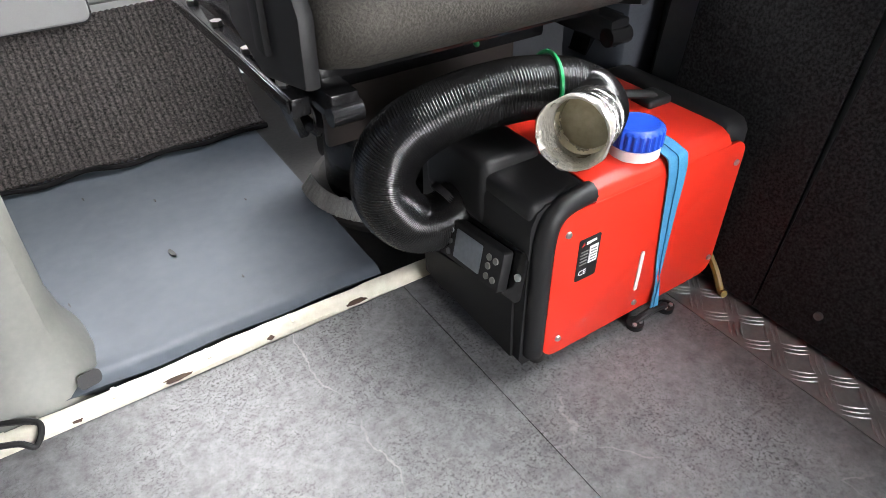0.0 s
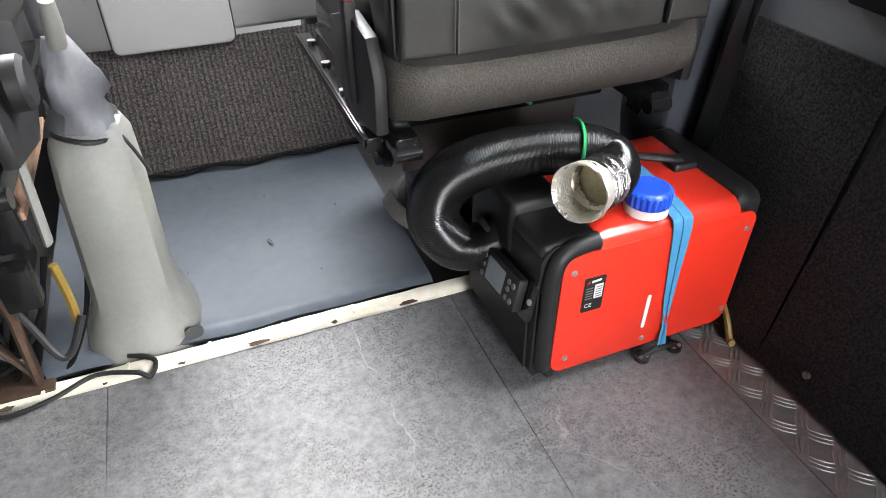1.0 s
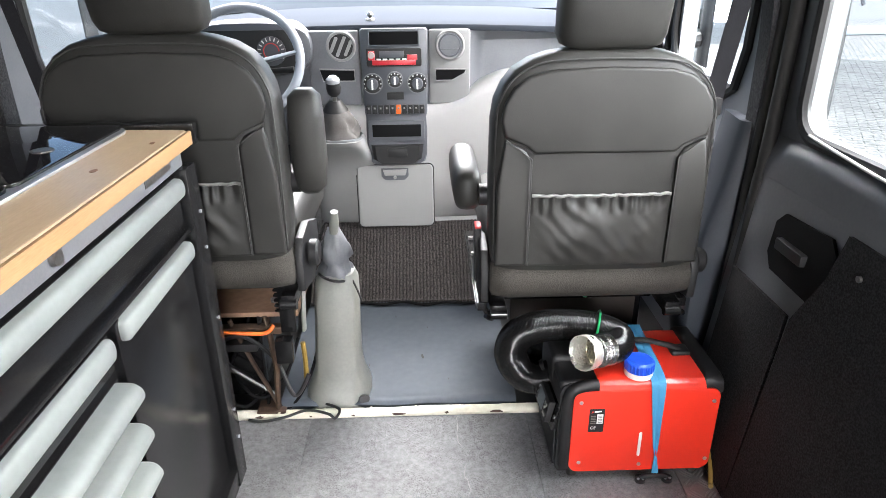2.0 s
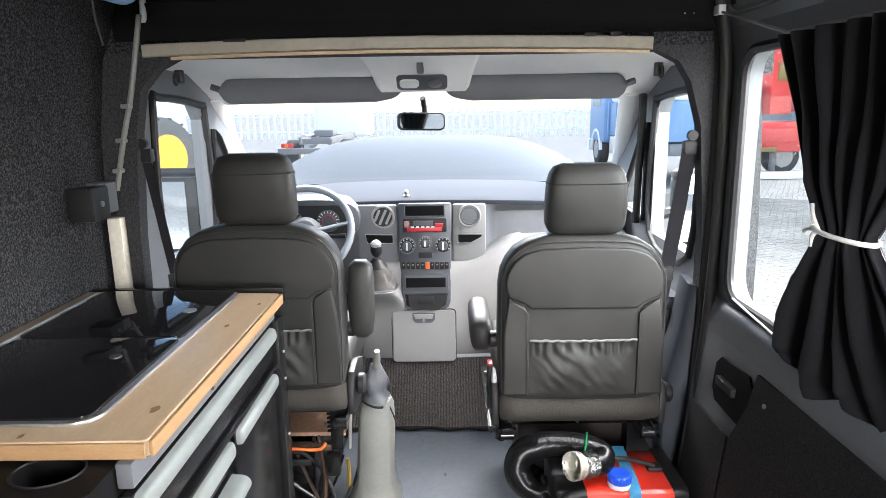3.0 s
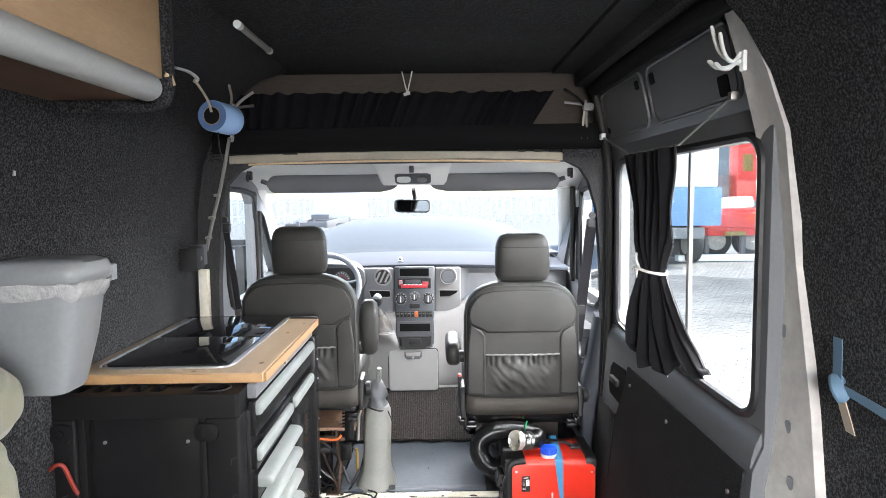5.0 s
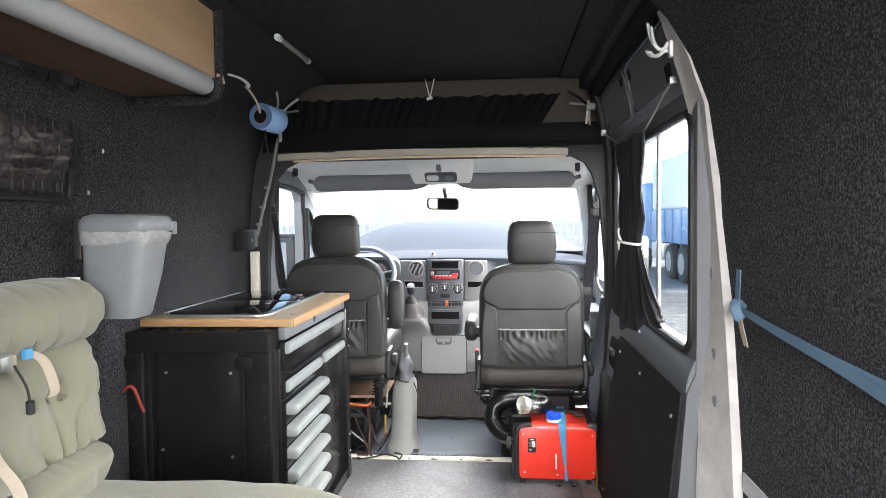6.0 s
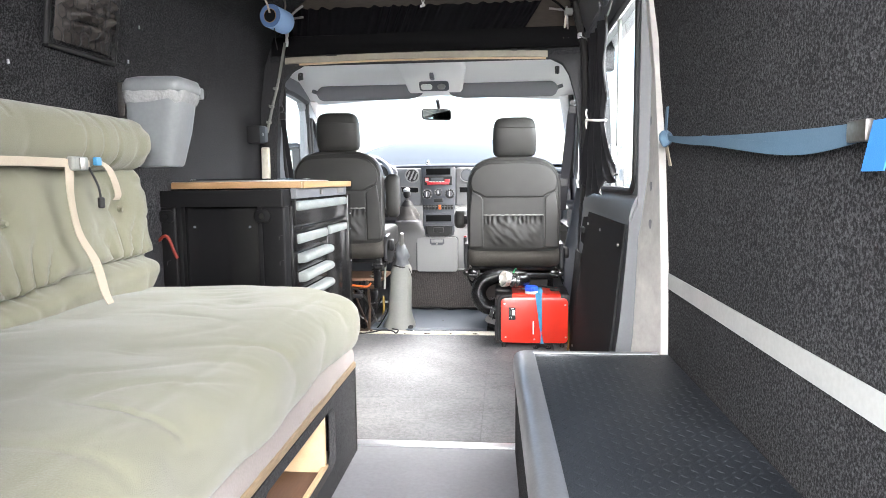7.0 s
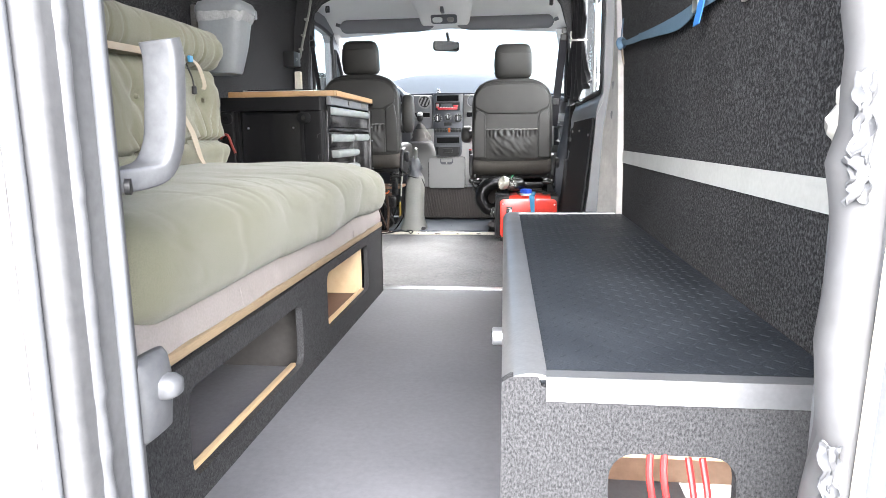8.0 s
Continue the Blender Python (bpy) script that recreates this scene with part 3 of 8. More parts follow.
part("latch", box(-0.035, -0.012, 0.36, 0.44, 1.478, 1.53, 0.006), DASHDARK, con)
for sgn in (-1, 1):
    vis = thing("sun_visor", (sgn * 0.45, 0.58, 1.43), "dark grey padded sun visor folded up", "visor", "sun visors")
    x0, x1 = (-0.79, -0.10) if sgn < 0 else (0.06, 0.745)
    bm = loft([[(x, 0.575 + 0.018 * math.cos(w) + 0.03 * q, 1.432 + h * math.sin(w)) for w in [k * math.tau / 16 for k in range(16)]]
               for x, h, q in [(x0 + (x1 - x0) * f, 0.047 * math.sqrt(max(0.02, 1 - max(0, 1 - min(f, 1 - f) / 0.07) ** 2)) * min(1.0, 0.62 + 2.6 * ((1 - f) if sgn < 0 else f)), 0.2) for f in [i / 60 for i in range(61)]]])
    part("pad", bm, VISOR, vis)
    part("pivot", cyl((x1 if sgn > 0 else x0, 0.58, 1.44), ((x1 + 0.03) if sgn > 0 else (x0 - 0.03), 0.58, 1.45), 0.012), DASHDARK, vis)
mir = thing("rear_view_mirror", (0.0, 0.78, 1.33), "black interior mirror hanging at the windscreen", "mirror")
part("housing", plate(rrect(0.2, 0.075, 0.024), (-0.035, 0.775, 1.308), (1, 0.3, -0.03), (0, 0, 1), -0.03, bev=0.006), PLASTIC, mir)
part("glass", plate(rrect(0.184, 0.06, 0.018), (-0.035, 0.7735, 1.308), (1, 0.3, -0.03), (0, 0, 1), 0.002), mat("mirror_glass", (0.8, 0.82, 0.85), None, 0.02, metal=1.0, bump=0, rvar=0.01), mir)
part("stem", tube([(-0.02, 0.8, 1.31), (-0.025, 0.81, 1.36), (-0.03, 0.77, 1.4)], 0.012), PLASTIC, mir)

# windscreen, its pillars, and the bonnet in front of it
ws = structure("window_windscreen", sheet(lambda s, t: Vector((-0.035 + (2 * s - 1) * (0.84 + 0.14 * t), 0.80 + 0.68 * t + 0.10 * (1 - (2 * s - 1) ** 2) * t, 1.37 - 0.41 * t)), 12, 6), GLASS, "clear curved windscreen", "windscreen")
ws.visible_shadow = False
for sgn in (-1, 1):
    c = -0.035
    structure("pillar_front", tube([(c + sgn * 0.845, 0.74, 1.42), (c + sgn * 0.915, 1.10, 1.17), (c + sgn * 0.98, 1.45, 0.94)], [0.05, 0.04, 0.045], 12, flat=0.6), HEADLINER, "pale grey windscreen pillar", "pillar")
    structure("pillar_seam", tube([(c + sgn * 0.868, 0.66, 1.40), (c + sgn * 0.885, 0.72, 1.20), (c + sgn * 0.885, 0.74, 0.88)], 0.016, 8), PLASTIC, "black door seal strip", "seal")


def bonnet(s, t):
    x = (2 * s - 1) * 0.97
    k = abs(2 * s - 1)
    y = 1.45 + 0.75 * t
    z = 0.985 + 0.225 * math.sin(min(t, 0.62) / 0.62 * math.pi / 2) * (1 - k ** 3.4) - 0.5 * max(0, t - 0.62) ** 1.5 - 0.12 * k ** 4 * t
    return Vector((x - 0.03, y - 0.10 * k ** 2, z))


# the sky's bluish reflection is put into the bonnet's base colour
structure("bonnet", sheet(bonnet, 30, 16, 0.01), mat("bonnet_sky_tint", (0.045, 0.052, 0.062), (0.05, 0.057, 0.067), 0.9, scale=2, fine=30, bump=0.02, spec=0.02), "van bonnet, sky reflection in its colour, seen through the windscreen", "bonnet", angle=80)
structure("front_panel", box(-0.95, 0.95, 1.4, 2.2, GROUND + 0.3, 0.9, 0.05, 3), WHITE, "white front end of the van", "bodywork")

# rear: closed left door leaf, open doorway, right post
door = structure("door_rear", box(-0.93, 0.085, REAR - 0.10, REAR - 0.05, -0.35, 1.9, 0.02, 3), WHITE, "closed white rear door leaf", "door")
part("edge_flange", box(0.070, 0.112, REAR - 0.158, REAR - 0.055, -0.35, 1.9, 0.012, 3), EDGEGREY, door, "grey door edge")
part("edge_fold", tube([(0.084, REAR - 0.165, -0.35), (0.088, REAR - 0.165, 0.6), (0.084, REAR - 0.165, 1.9)], 0.0075, 10), TRIMGREY, door, "dark shadow-line seal")
lumps = [(0.109 + 0.003 * noise.noise((k * 0.7, 0, 0)), REAR - 0.125, -0.3 + 0.0145 * k) for k in range(150)]
part("door_seal", tube(lumps, [0.0085 + 0.0025 * noise.noise((k * 0.45, 5, 0)) for k in range(150)], 10), HANDLEGREY, door, "lumpy pale rubber door seal", 80)
part("door_seal", tube([(0.113, REAR - 0.085, -0.3), (0.116, REAR - 0.085, 0.6), (0.113, REAR - 0.085, 1.85)], 0.008, 10), TRIMGREY, door, "dark rubber door seal")
part("outer_skin", box(-0.93, 0.078, REAR - 0.185, REAR - 0.16, -0.35, 1.9, 0.01, 2), WHITE, door)
# moulded grab handle: a broad grey bar standing off the door's edge
hpts = smooth_path([(0.121, REAR + 0.014, 0.742), (0.122, REAR + 0.018, 0.722), (0.118, REAR + 0.02, 0.67), (0.113, REAR + 0.018, 0.63), (0.104, REAR + 0.005, 0.606), (0.088, REAR - 0.03, 0.598), (0.07, REAR - 0.06, 0.60)], 8)
hw = [0.019 if i < 30 else 0.019 - 0.0004 * (i - 30) for i in range(len(hpts))]
bar = []
for i, p in enumerate(hpts):
    t = (hpts[min(i + 1, len(hpts) - 1)] - hpts[max(i - 1, 0)]).normalized()
    n1 = Vector((1, 0, 0)) - t * t.x
    n1.normalize()
    n2 = t.cross(n1)
    bar.append([p + n1 * a * hw[i] + n2 * b * 0.0125 for a, b in superellipse(0, 0, 1, 1, 6, 24)])
gh = part("grab_handle", loft(bar), HANDLEGREY, door, "broad grey plastic grab handle", 50)
part("screw", cyl((0.115, REAR - 0.06, 0.594), (0.12, REAR - 0.058, 0.594), 0.008, seg=12), PLASTIC, gh)
lt = part("latch_body", loft([[(0.104 + w * a, REAR - 0.035 + 0.03 * b, z) for a, b in superellipse(0, 0, 1, 1, 3, 18)] for z, w in ((0.322, 0.006), (0.328, 0.013), (0.35, 0.016), (0.39, 0.018), (0.408, 0.014), (0.414, 0.006))]), HANDLEGREY, door, "grey cast door latch", 60)
part("latch_claw", loft([[(x, REAR - 0.03 + 0.016 * w * a, 0.378 + 0.014 * w * b) for a, b in superellipse(0, 0, 1, 1, 3, 14)] for x, w in ((0.112, 1.0), (0.128, 0.95), (0.136, 0.7), (0.139, 0.3))]), HANDLEGREY, lt, "", 60)
part("outer_handle", plate(rrect(0.1, 0.045, 0.015), (0.0, REAR - 0.187, 0.41), (1, 0, 0), (0, 0, 1), 0.012, bev=0.004), PLASTIC, door, "black door handle")
post = []
for i in range(60):
    z = -0.1 + 2.0 * i / 59
    j = 0.012 * noise.noise((0.0, 3.0, z * 7)) + 0.01 * noise.noise((4.0, 1.0, z * 19))
    post.append([(x + j * (x < 0.80), y, z) for x, y in ((0.783, REAR - 0.045), (0.781, REAR - 0.02), (0.79, REAR + 0.0), (0.80, REAR + 0.012), (0.815, REAR + 0.012), (0.815, REAR - 0.05), (0.803, REAR - 0.056), (0.793, REAR - 0.054))])
rp = structure("pillar_rear", loft(post), DIMMEDWHITE, "white rear door post with torn sealant", "pillar", angle=50)
part("jamb", box(0.804, 0.99, REAR - 0.045, REAR + 0.03, -0.1, 1.9, 0.004), TRIMGREY, rp, "grey door jamb")
part("jamb_edge", tube([(0.808, REAR - 0.06, 0.2), (0.818, REAR - 0.06, 0.5), (0.832, REAR - 0.06, 0.9), (0.84, REAR - 0.06, 1.5)], 0.006, 8), CREAM, rp, "beige edge strip")
for z0, hh in ((0.655, 0.035), (0.60, 0.02), (0.325, 0.03)):
    part("tape_scrap", sheet(lambda q, t: Vector((0.778 + 0.016 * q + 0.008 * noise.noise((q * 5, t * 5, z0 * 9)), REAR - 0.058 - 0.012 * noise.noise((q * 4 + z0, t * 4, 3)), z0 + hh * (t - 0.5) * 2 + 0.008 * noise.noise((q * 3, z0 * 7, 1)))), 10, 12, 0.0015), HANDLEGREY, rp, "crumpled grey tape", 80)
part("striker", cyl((0.788, REAR - 0.02, 0.49), (0.83, REAR - 0.02, 0.49), 0.014), STEEL, rp)
seal = smooth_path([(0.806 + 0.014 * random.uniform(-1, 1), REAR + 0.0 + 0.014 * random.uniform(-1, 1), 0.60 + 0.012 * k) for k in range(9)], 4)
part("torn_sealant", tube(seal, [0.01 + 0.006 * random.random() for _ in seal], 8), BODYGREY, rp)
part("outer_edge", box(0.84, 0.99, REAR - 0.22, REAR - 0.1, -0.3, 1.9, 0.01), BODYGREY, rp)
structure("header_rear", box(-0.98, 0.98, REAR - 0.1, REAR + 0.03, 1.86, 1.98, 0.01), WHITE, "white rear door header", "beam")
structure("bumper_rear", box(-0.95, 0.95, REAR - 0.2, REAR - 0.05, -0.12, -0.03, 0.02), PLASTIC, "black rear step", "step")
structure("roof", loft([[(x, y, z) for x, z in ((-1.0, 1.55), (-0.93, 1.8), (-0.75, 1.95), (0, 2.02), (0.75, 1.95), (0.93, 1.8), (1.0, 1.55), (0.985, 1.55), (0.9, 1.79), (0.72, 1.97), (0, 2.0), (-0.72, 1.97), (-0.9, 1.79), (-0.985, 1.55))] for y in (REAR - 0.1, 0.1, 0.5)]), WHITE, "white van roof skin", "roof", angle=80)

# sliding door: slanted lower panel, flat window band, raked top
WY0, WY1, WZ0, WZ1 = -0.165, -1.355, 0.824, 1.495
sd = structure("door_sliding", plate([(-1.40, 0.775), (-0.06, 0.775), (-0.06, 1.56), (-1.40, 1.56)], (0.85, 0, 0), (0, 1, 0), (0, 0, 1), 0.05,
               holes=[rrect(WY0 - WY1, WZ1 - WZ0, 0.07, 6, (WY0 + WY1) / 2, (WZ0 + WZ1) / 2)]), DOORPAINT, "dark grey sliding side door with a window", "door")
part("lower_panel", loft([[(0.752, y, -0.01), (0.80, y, 0.40), (0.825, y, 0.72), (0.849, y, 0.775), (0.90, y, 0.775), (0.90, y, -0.01)] for y in (-1.40, -0.06)]), DOORPAINT, sd)
part("window_ledge", loft([[(0.824, y, 0.722), (0.826, y, 0.745), (0.834, y, 0.775), (0.849, y, 0.81), (0.86, y, 0.81), (0.86, y, 0.722)] for y in [-1.39 + 1.29 * i / 6 for i in range(7)]]), DOORPAINT, sd, "pale grey rounded window ledge", 70)
bm = plate([(-1.38, 0.01), (-0.362, 0.01), (-0.375, 0.50), (-0.435, 0.62), (-0.455, 0.715), (-1.38, 0.715)], (0.748, 0, 0), (0, 1, 0), (0.10, 0, 0.99), -0.008)
part("felt_panel", bm, FELT_DOOR, sd, "black felt door panel")
for y, z in ((-1.33, 0.06), (-1.33, 0.64), (-0.9, 0.66), (-0.52, 0.66), (-0.45, 0.06), (-0.9, 0.05)):
    part("panel_screw", cyl((0.738 + 0.1 * z, y, z), (0.733 + 0.1 * z, y, z), 0.006, seg=10), STEEL, sd)
bm = plate([(-0.36, 0.01), (-0.12, 0.01), (-0.12, 0.5), (-0.36, 0.5)], (0.748, 0, 0), (0, 1, 0), (0.10, 0, 0.99), -0.008)
part("felt_panel", bm, FELT_DOOR, sd)
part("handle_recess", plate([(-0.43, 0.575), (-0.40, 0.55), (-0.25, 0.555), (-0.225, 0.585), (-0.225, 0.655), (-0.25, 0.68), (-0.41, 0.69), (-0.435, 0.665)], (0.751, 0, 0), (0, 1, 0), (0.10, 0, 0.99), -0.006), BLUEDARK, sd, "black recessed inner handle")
part("handle_lever", box(0.795, 0.812, -0.36, -0.26, 0.605, 0.63, 0.004), PLASTIC, sd)
part("top_panel", loft([[(0.85, y, 1.56), (0.84, y, 1.585), (0.795, y, 1.78), (0.79, y, 1.84), (0.88, y, 1.84), (0.90, y, 1.56)] for y in (-1.40, -0.06)]), DOORPAINT, sd)
for y0, y1 in ((-0.625, -0.09), (-1.29, -0.68)):
    o, u, v = Vector((0.836, 0, 1.585)), Vector((0, 1, 0)), Vector((-0.045, 0, 0.195)).normalized()
    rim = [o + u * a + v * b for a, b in rrect(y1 - y0, 0.185, 0.04, 4, (y0 + y1) / 2, 0.1)]
    part("embossed_rim", tube(rim, 0.007, 8, closed=True, flat=0.8), DOORPAINT, sd)
    part("embossed_field", plate(rrect(y1 - y0 - 0.03, 0.16, 0.03, 4, (y0 + y1) / 2, 0.1), o, u, v, -0.003), DOORPAINT, sd)
    for a, b, w in (((y1 - 0.04, 0.04, 0.026), (y0 + 0.05, 0.155, 0.034)) if y1 > -0.5 else ((y1 - 0.05, 0.15, 0.04), (y0 + 0.08, 0.045, 0.058))):
        # flat black plates paint the shade inside the access holes
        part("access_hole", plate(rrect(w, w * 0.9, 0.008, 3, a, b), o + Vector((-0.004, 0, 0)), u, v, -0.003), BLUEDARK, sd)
part("pane", box(0.866, 0.870, WY1, WY0, WZ0, WZ1, 0), GLASS, sd, "clear window glass").visible_shadow = False
ring = [(0.852, a, b) for a, b in rrect(WY0 - WY1, WZ1 - WZ0, 0.07, 6, (WY0 + WY1) / 2, (WZ0 + WZ1) / 2)]
part("window_seal", tube(ring, 0.014, 8, closed=True), PLASTIC, sd, "black rubber window seal")
part("glazing_bar", box(0.862, 0.874, -0.90, -0.88, WZ0 - 0.01, WZ1 + 0.01, 0.003), GREYPLASTIC, sd)
for y in (-0.055, -0.095):
    structure("seal_door", tube(smooth_path([(0.80, y, 0.0), (0.825, y, 0.6), (0.838, y, 1.0), (0.832, y, 1.45), (0.80, y, 1.65), (0.77, y, 1.78)], 6), 0.016, 10), RUBBER, "black rubber door seal", "seal")
# the door track and its black cover above the sliding door
bm = tube(smooth_path([(0.765, -0.1, 1.80), (0.755, -0.7, 1.805), (0.75, -1.42, 1.79)], 8), 0.03, 10)
structure("door_track", bm, BLUEDARK, "black padded cover over the sliding door track", "trim")

# pillar behind the sliding door, painted body grey
rows = [(0.0, 0.80, -1.42, 0.893, -1.57), (0.35, 0.835, -1.44, 0.893, -1.575), (0.6, 0.848, -1.42, 0.892, -1.555), (0.9, 0.874, -1.340, 0.89, -1.51), (1.2, 0.878, -1.315, 0.885, -1.445), (1.5, 0.844, -1.330, 0.856, -1.437), (1.62, 0.808, -1.340, 0.815, -1.437), (1.74, 0.765, -1.350, 0.762, -1.437), (1.85, 0.70, -1.40, 0.70, -1.44)]
cp = structure("pillar_centre", loft([[(x, y, z), (x + 0.004, y - 0.012, z), ((x + x2) / 2 + 0.004, (y + y2) / 2, z), (x2, y2, z), (x2 + 0.05, y2 - 0.002, z), (x + 0.06, y + 0.01, z)] for z, x, y, x2, y2 in rows]),
               BODYGREY, "bare grey-painted body pillar behind the sliding door", "pillar", angle=50)
for z in (1.28, 0.72, 0.84, 1.05):
    lo = max(q for q in rows if q[0] <= z)
    hi = min(q for q in rows if q[0] > z)
    f = (z - lo[0]) / (hi[0] - lo[0])
    xa, ya, xb, yb = (lo[k] + (hi[k] - lo[k]) * f for k in (1, 2, 3, 4))
    part("slot", plate(rrect(0.02, 0.05 if z > 1.2 else 0.03, 0.009, 4), ((xa + xb) / 2 + 0.0045, (ya + yb) / 2, z), (xb - xa, yb - ya, 0), (0, 0, 1), 0.0025), TRIMGREY, cp)

# cream post and conduit at the left of the cab opening
structure("pillar_left", box(-0.925, -0.885, -0.085, -0.05, 0.0, 1.06, 0.006), CREAM, "cream-painted body post beside the cab opening", "pillar")

for sgn, x0, x1 in ((-1, -0.99, -0.80), (1, 0.80, 0.99)):
    structure("bulkhead_corner", box(x0, x1, -0.035, 0.05, 1.44, 1.96, 0.002), FELT, "felt-lined upper corner of the bulkhead", "wall")
for x0, x1 in ((-0.84, -0.782), (0.642, 0.84)):
    structure("header_infill", box(x0, x1, -0.046, -0.004, 1.506, 1.556, 0.003), FELT, "felt-covered end of the header beam", "trim")
structure("header_backing", box(-0.99, 0.99, 0.002, 0.05, 1.521, 1.60, 0.002), FELT, "felt-covered panel above the cab opening", "wall")


# ---- cab ----
def seat(cx, dz, arm, label):
    """A cab seat seen from behind; arm: the side of its armrest and whether it is folded up."""
    side, up = arm
    s = thing("cab_seat", (cx, 0.1, 0.3 + dz), label, "seat", "cab seats")
    P = lambda x, y, z: (cx + x, y, z + dz)
    prof = [(0.48, 0.225, 0.05), (0.50, 0.243, 0.058), (0.56, 0.25, 0.06), (0.70, 0.252, 0.06), (0.84, 0.25, 0.06), (0.885, 0.243, 0.058), (0.92, 0.228, 0.056), (0.95, 0.205, 0.052), (0.972, 0.17, 0.046), (0.985, 0.13, 0.038), (0.992, 0.09, 0.03)]
    part("backrest", loft([[P(a, b, z) for a, b in superellipse(0, -0.045, w, d, 5, 48)] for z, w, d in prof]), LEATHER, s, "grey-black leather backrest", 60)
    # padded panels on the rear of the backrest
    pad = lambda pts, th, name, m, bev=0.008: part(name, plate([(a, b + dz) for a, b in pts], (cx, -0.104 + 0.004, 0), (1, 0, 0), (0, 0, 1), th, bev=bev, seg=3), m, s)
    yoke = [(-0.155, 0.775), (0.155, 0.775), (0.175, 0.792), (0.222, 0.812), (0.232, 0.85), (0.225, 0.885), (0.205, 0.918), (0.175, 0.942), (0.13, 0.955), (0.0, 0.96), (-0.13, 0.955), (-0.175, 0.942), (-0.205, 0.918), (-0.225, 0.885), (-0.232, 0.85), (-0.222, 0.812), (-0.175, 0.792)]
    pad(yoke, 0.012, "yoke", LEATHER)
    for k in (-1, 1):
        pts = [(-0.222, 0.806), (-0.176, 0.784), (-0.163, 0.76), (-0.163, 0.505), (-0.24, 0.505), (-0.238, 0.7)]
        pts = pts if k < 0 else [(-a, b) for a, b in pts[::-1]]
        pad(pts[::-1], 0.014, "side_bolster", LEATHER, 0.009)
    pad([(-0.16, 0.5), (0.16, 0.5), (0.16, 0.772), (-0.16, 0.772)], 0.004, "centre_panel", LEATHER, 0.003)

    def gather(u, t):
        x = -0.158 + 0.316 * u
        ruffle = 0.0045 * math.sin(u * 70 + 3 * math.sin(u * 9)) * max(0, (t - 0.72) / 0.28) ** 0.6
        crease = 0.007 * noise.noise((u * 4 + cx * 7, t * 2.2, 1.3)) + 0.005 * noise.noise((u * 11 + t * 5, t * 4, cx * 9))
        belly = 0.018 * math.sin(math.pi * min(1, u * 1.02)) * math.sin(math.pi * min(1, 0.1 + t * 0.9)) ** 0.7
        return Vector(P(x, -0.108 - belly - ruffle - crease * min(1, 6 * min(u, 1 - u)) * min(1, 5 * t), 0.507 + 0.172 * t + 0.0008 * math.sin(u * 55)))

    part("pocket", sheet(gather, 90, 36, 0.003), LEATHER, s, "gathered leather pocket", 80)
    part("pocket_hem", tube([P(-0.158 + 0.316 * i / 60, -0.115 - 0.006 * math.sin(math.pi * i / 60) - 0.002 * math.sin(i * 1.17), 0.68 + 0.001 * math.sin(i * 0.9)) for i in range(61)], 0.004, 6), mat("hem_grey", (0.16, 0.16, 0.15), None, 0.6, fine=300), s, "pale gathered hem")
    seam = [(-0.24, 0.51), (-0.243, 0.70), (-0.24, 0.85), (-0.232, 0.89), (-0.212, 0.927), (-0.18, 0.953), (-0.13, 0.97), (0, 0.975), (0.13, 0.97), (0.18, 0.953), (0.212, 0.927), (0.232, 0.89), (0.24, 0.85), (0.243, 0.70), (0.24, 0.51)]
    part("piping", tube(smooth_path([P(a, -0.094, b) for a, b in seam], 5), 0.0022, 6), PIPING, s)
    for k in (-1, 1):
        part("stitching", tube([P(k * 0.163, -0.117, 0.507), P(k * 0.163, -0.117, 0.765), P(k * 0.22, -0.115, 0.808)], 0.0018, 5), PIPING, s)
    # headrest
    prof = [(0.992, 0.09, 0.035), (1.0, 0.107, 0.044), (1.02, 0.116, 0.05), (1.08, 0.118, 0.053), (1.14, 0.114, 0.052), (1.17, 0.107, 0.048), (1.188, 0.095, 0.038), (1.197, 0.07, 0.022)]
    hr = part("headrest", loft([[P(a, b, z) for a, b in superellipse(0.005, -0.045 - 0.012 * (z > 1.02), w, d, 4.2, 44)] for z, w, d in prof]), LEATHER, s, "leather headrest", 60)
    part("seam", tube([P(a, b, 1.142 - 0.02 * max(0, (b + 0.03) / 0.05)) for a, b in superellipse(0.005, -0.057, 0.1155, 0.0535, 4.2, 44)], 0.002, 5, closed=True), LEATHER, hr)
    for k in (-0.06, 0.06):
        part("headrest_post", cyl(P(k, -0.045, 0.96), P(k, -0.05, 1.03), 0.007, seg=10), STEEL, s)
    # cloth roll under the backrest, side shields, cushion
    prof = [(-0.248, 0.03), (-0.24, 0.05), (-0.2, 0.057), (0.0, 0.058), (0.2, 0.057), (0.24, 0.05), (0.248, 0.03)]
    part("lower_roll", loft([[P(x, -0.045 + (r + 0.006) * math.cos(w), 0.452 + r * math.sin(w)) for w in [k * math.tau / 24 for k in range(24)]] for x, r in prof]), SEATCLOTH, s, "brown-grey cloth roll", 60)
    for k in (-1, 1):
        part("side_shield", plate([(-0.075, 0.39), (0.06, 0.36), (0.16, 0.40), (0.16, 0.49), (0.04, 0.53), (-0.05, 0.52), (-0.08, 0.47)], P(k * 0.248, 0, 0), (0, 1, 0), (0, 0, 1), k * 0.02, bev=0.006), PLASTIC, s)
    part("recliner_knob", cyl(P(0.272, -0.02, 0.47), P(0.30, -0.02, 0.47), 0.033, bev=0.006), PLASTIC, s)
    part("cushion", box(cx - 0.245, cx + 0.245, 0.0, 0.48, 0.43 + dz, 0.56 + dz, 0.04, 4), LEATHER, s)
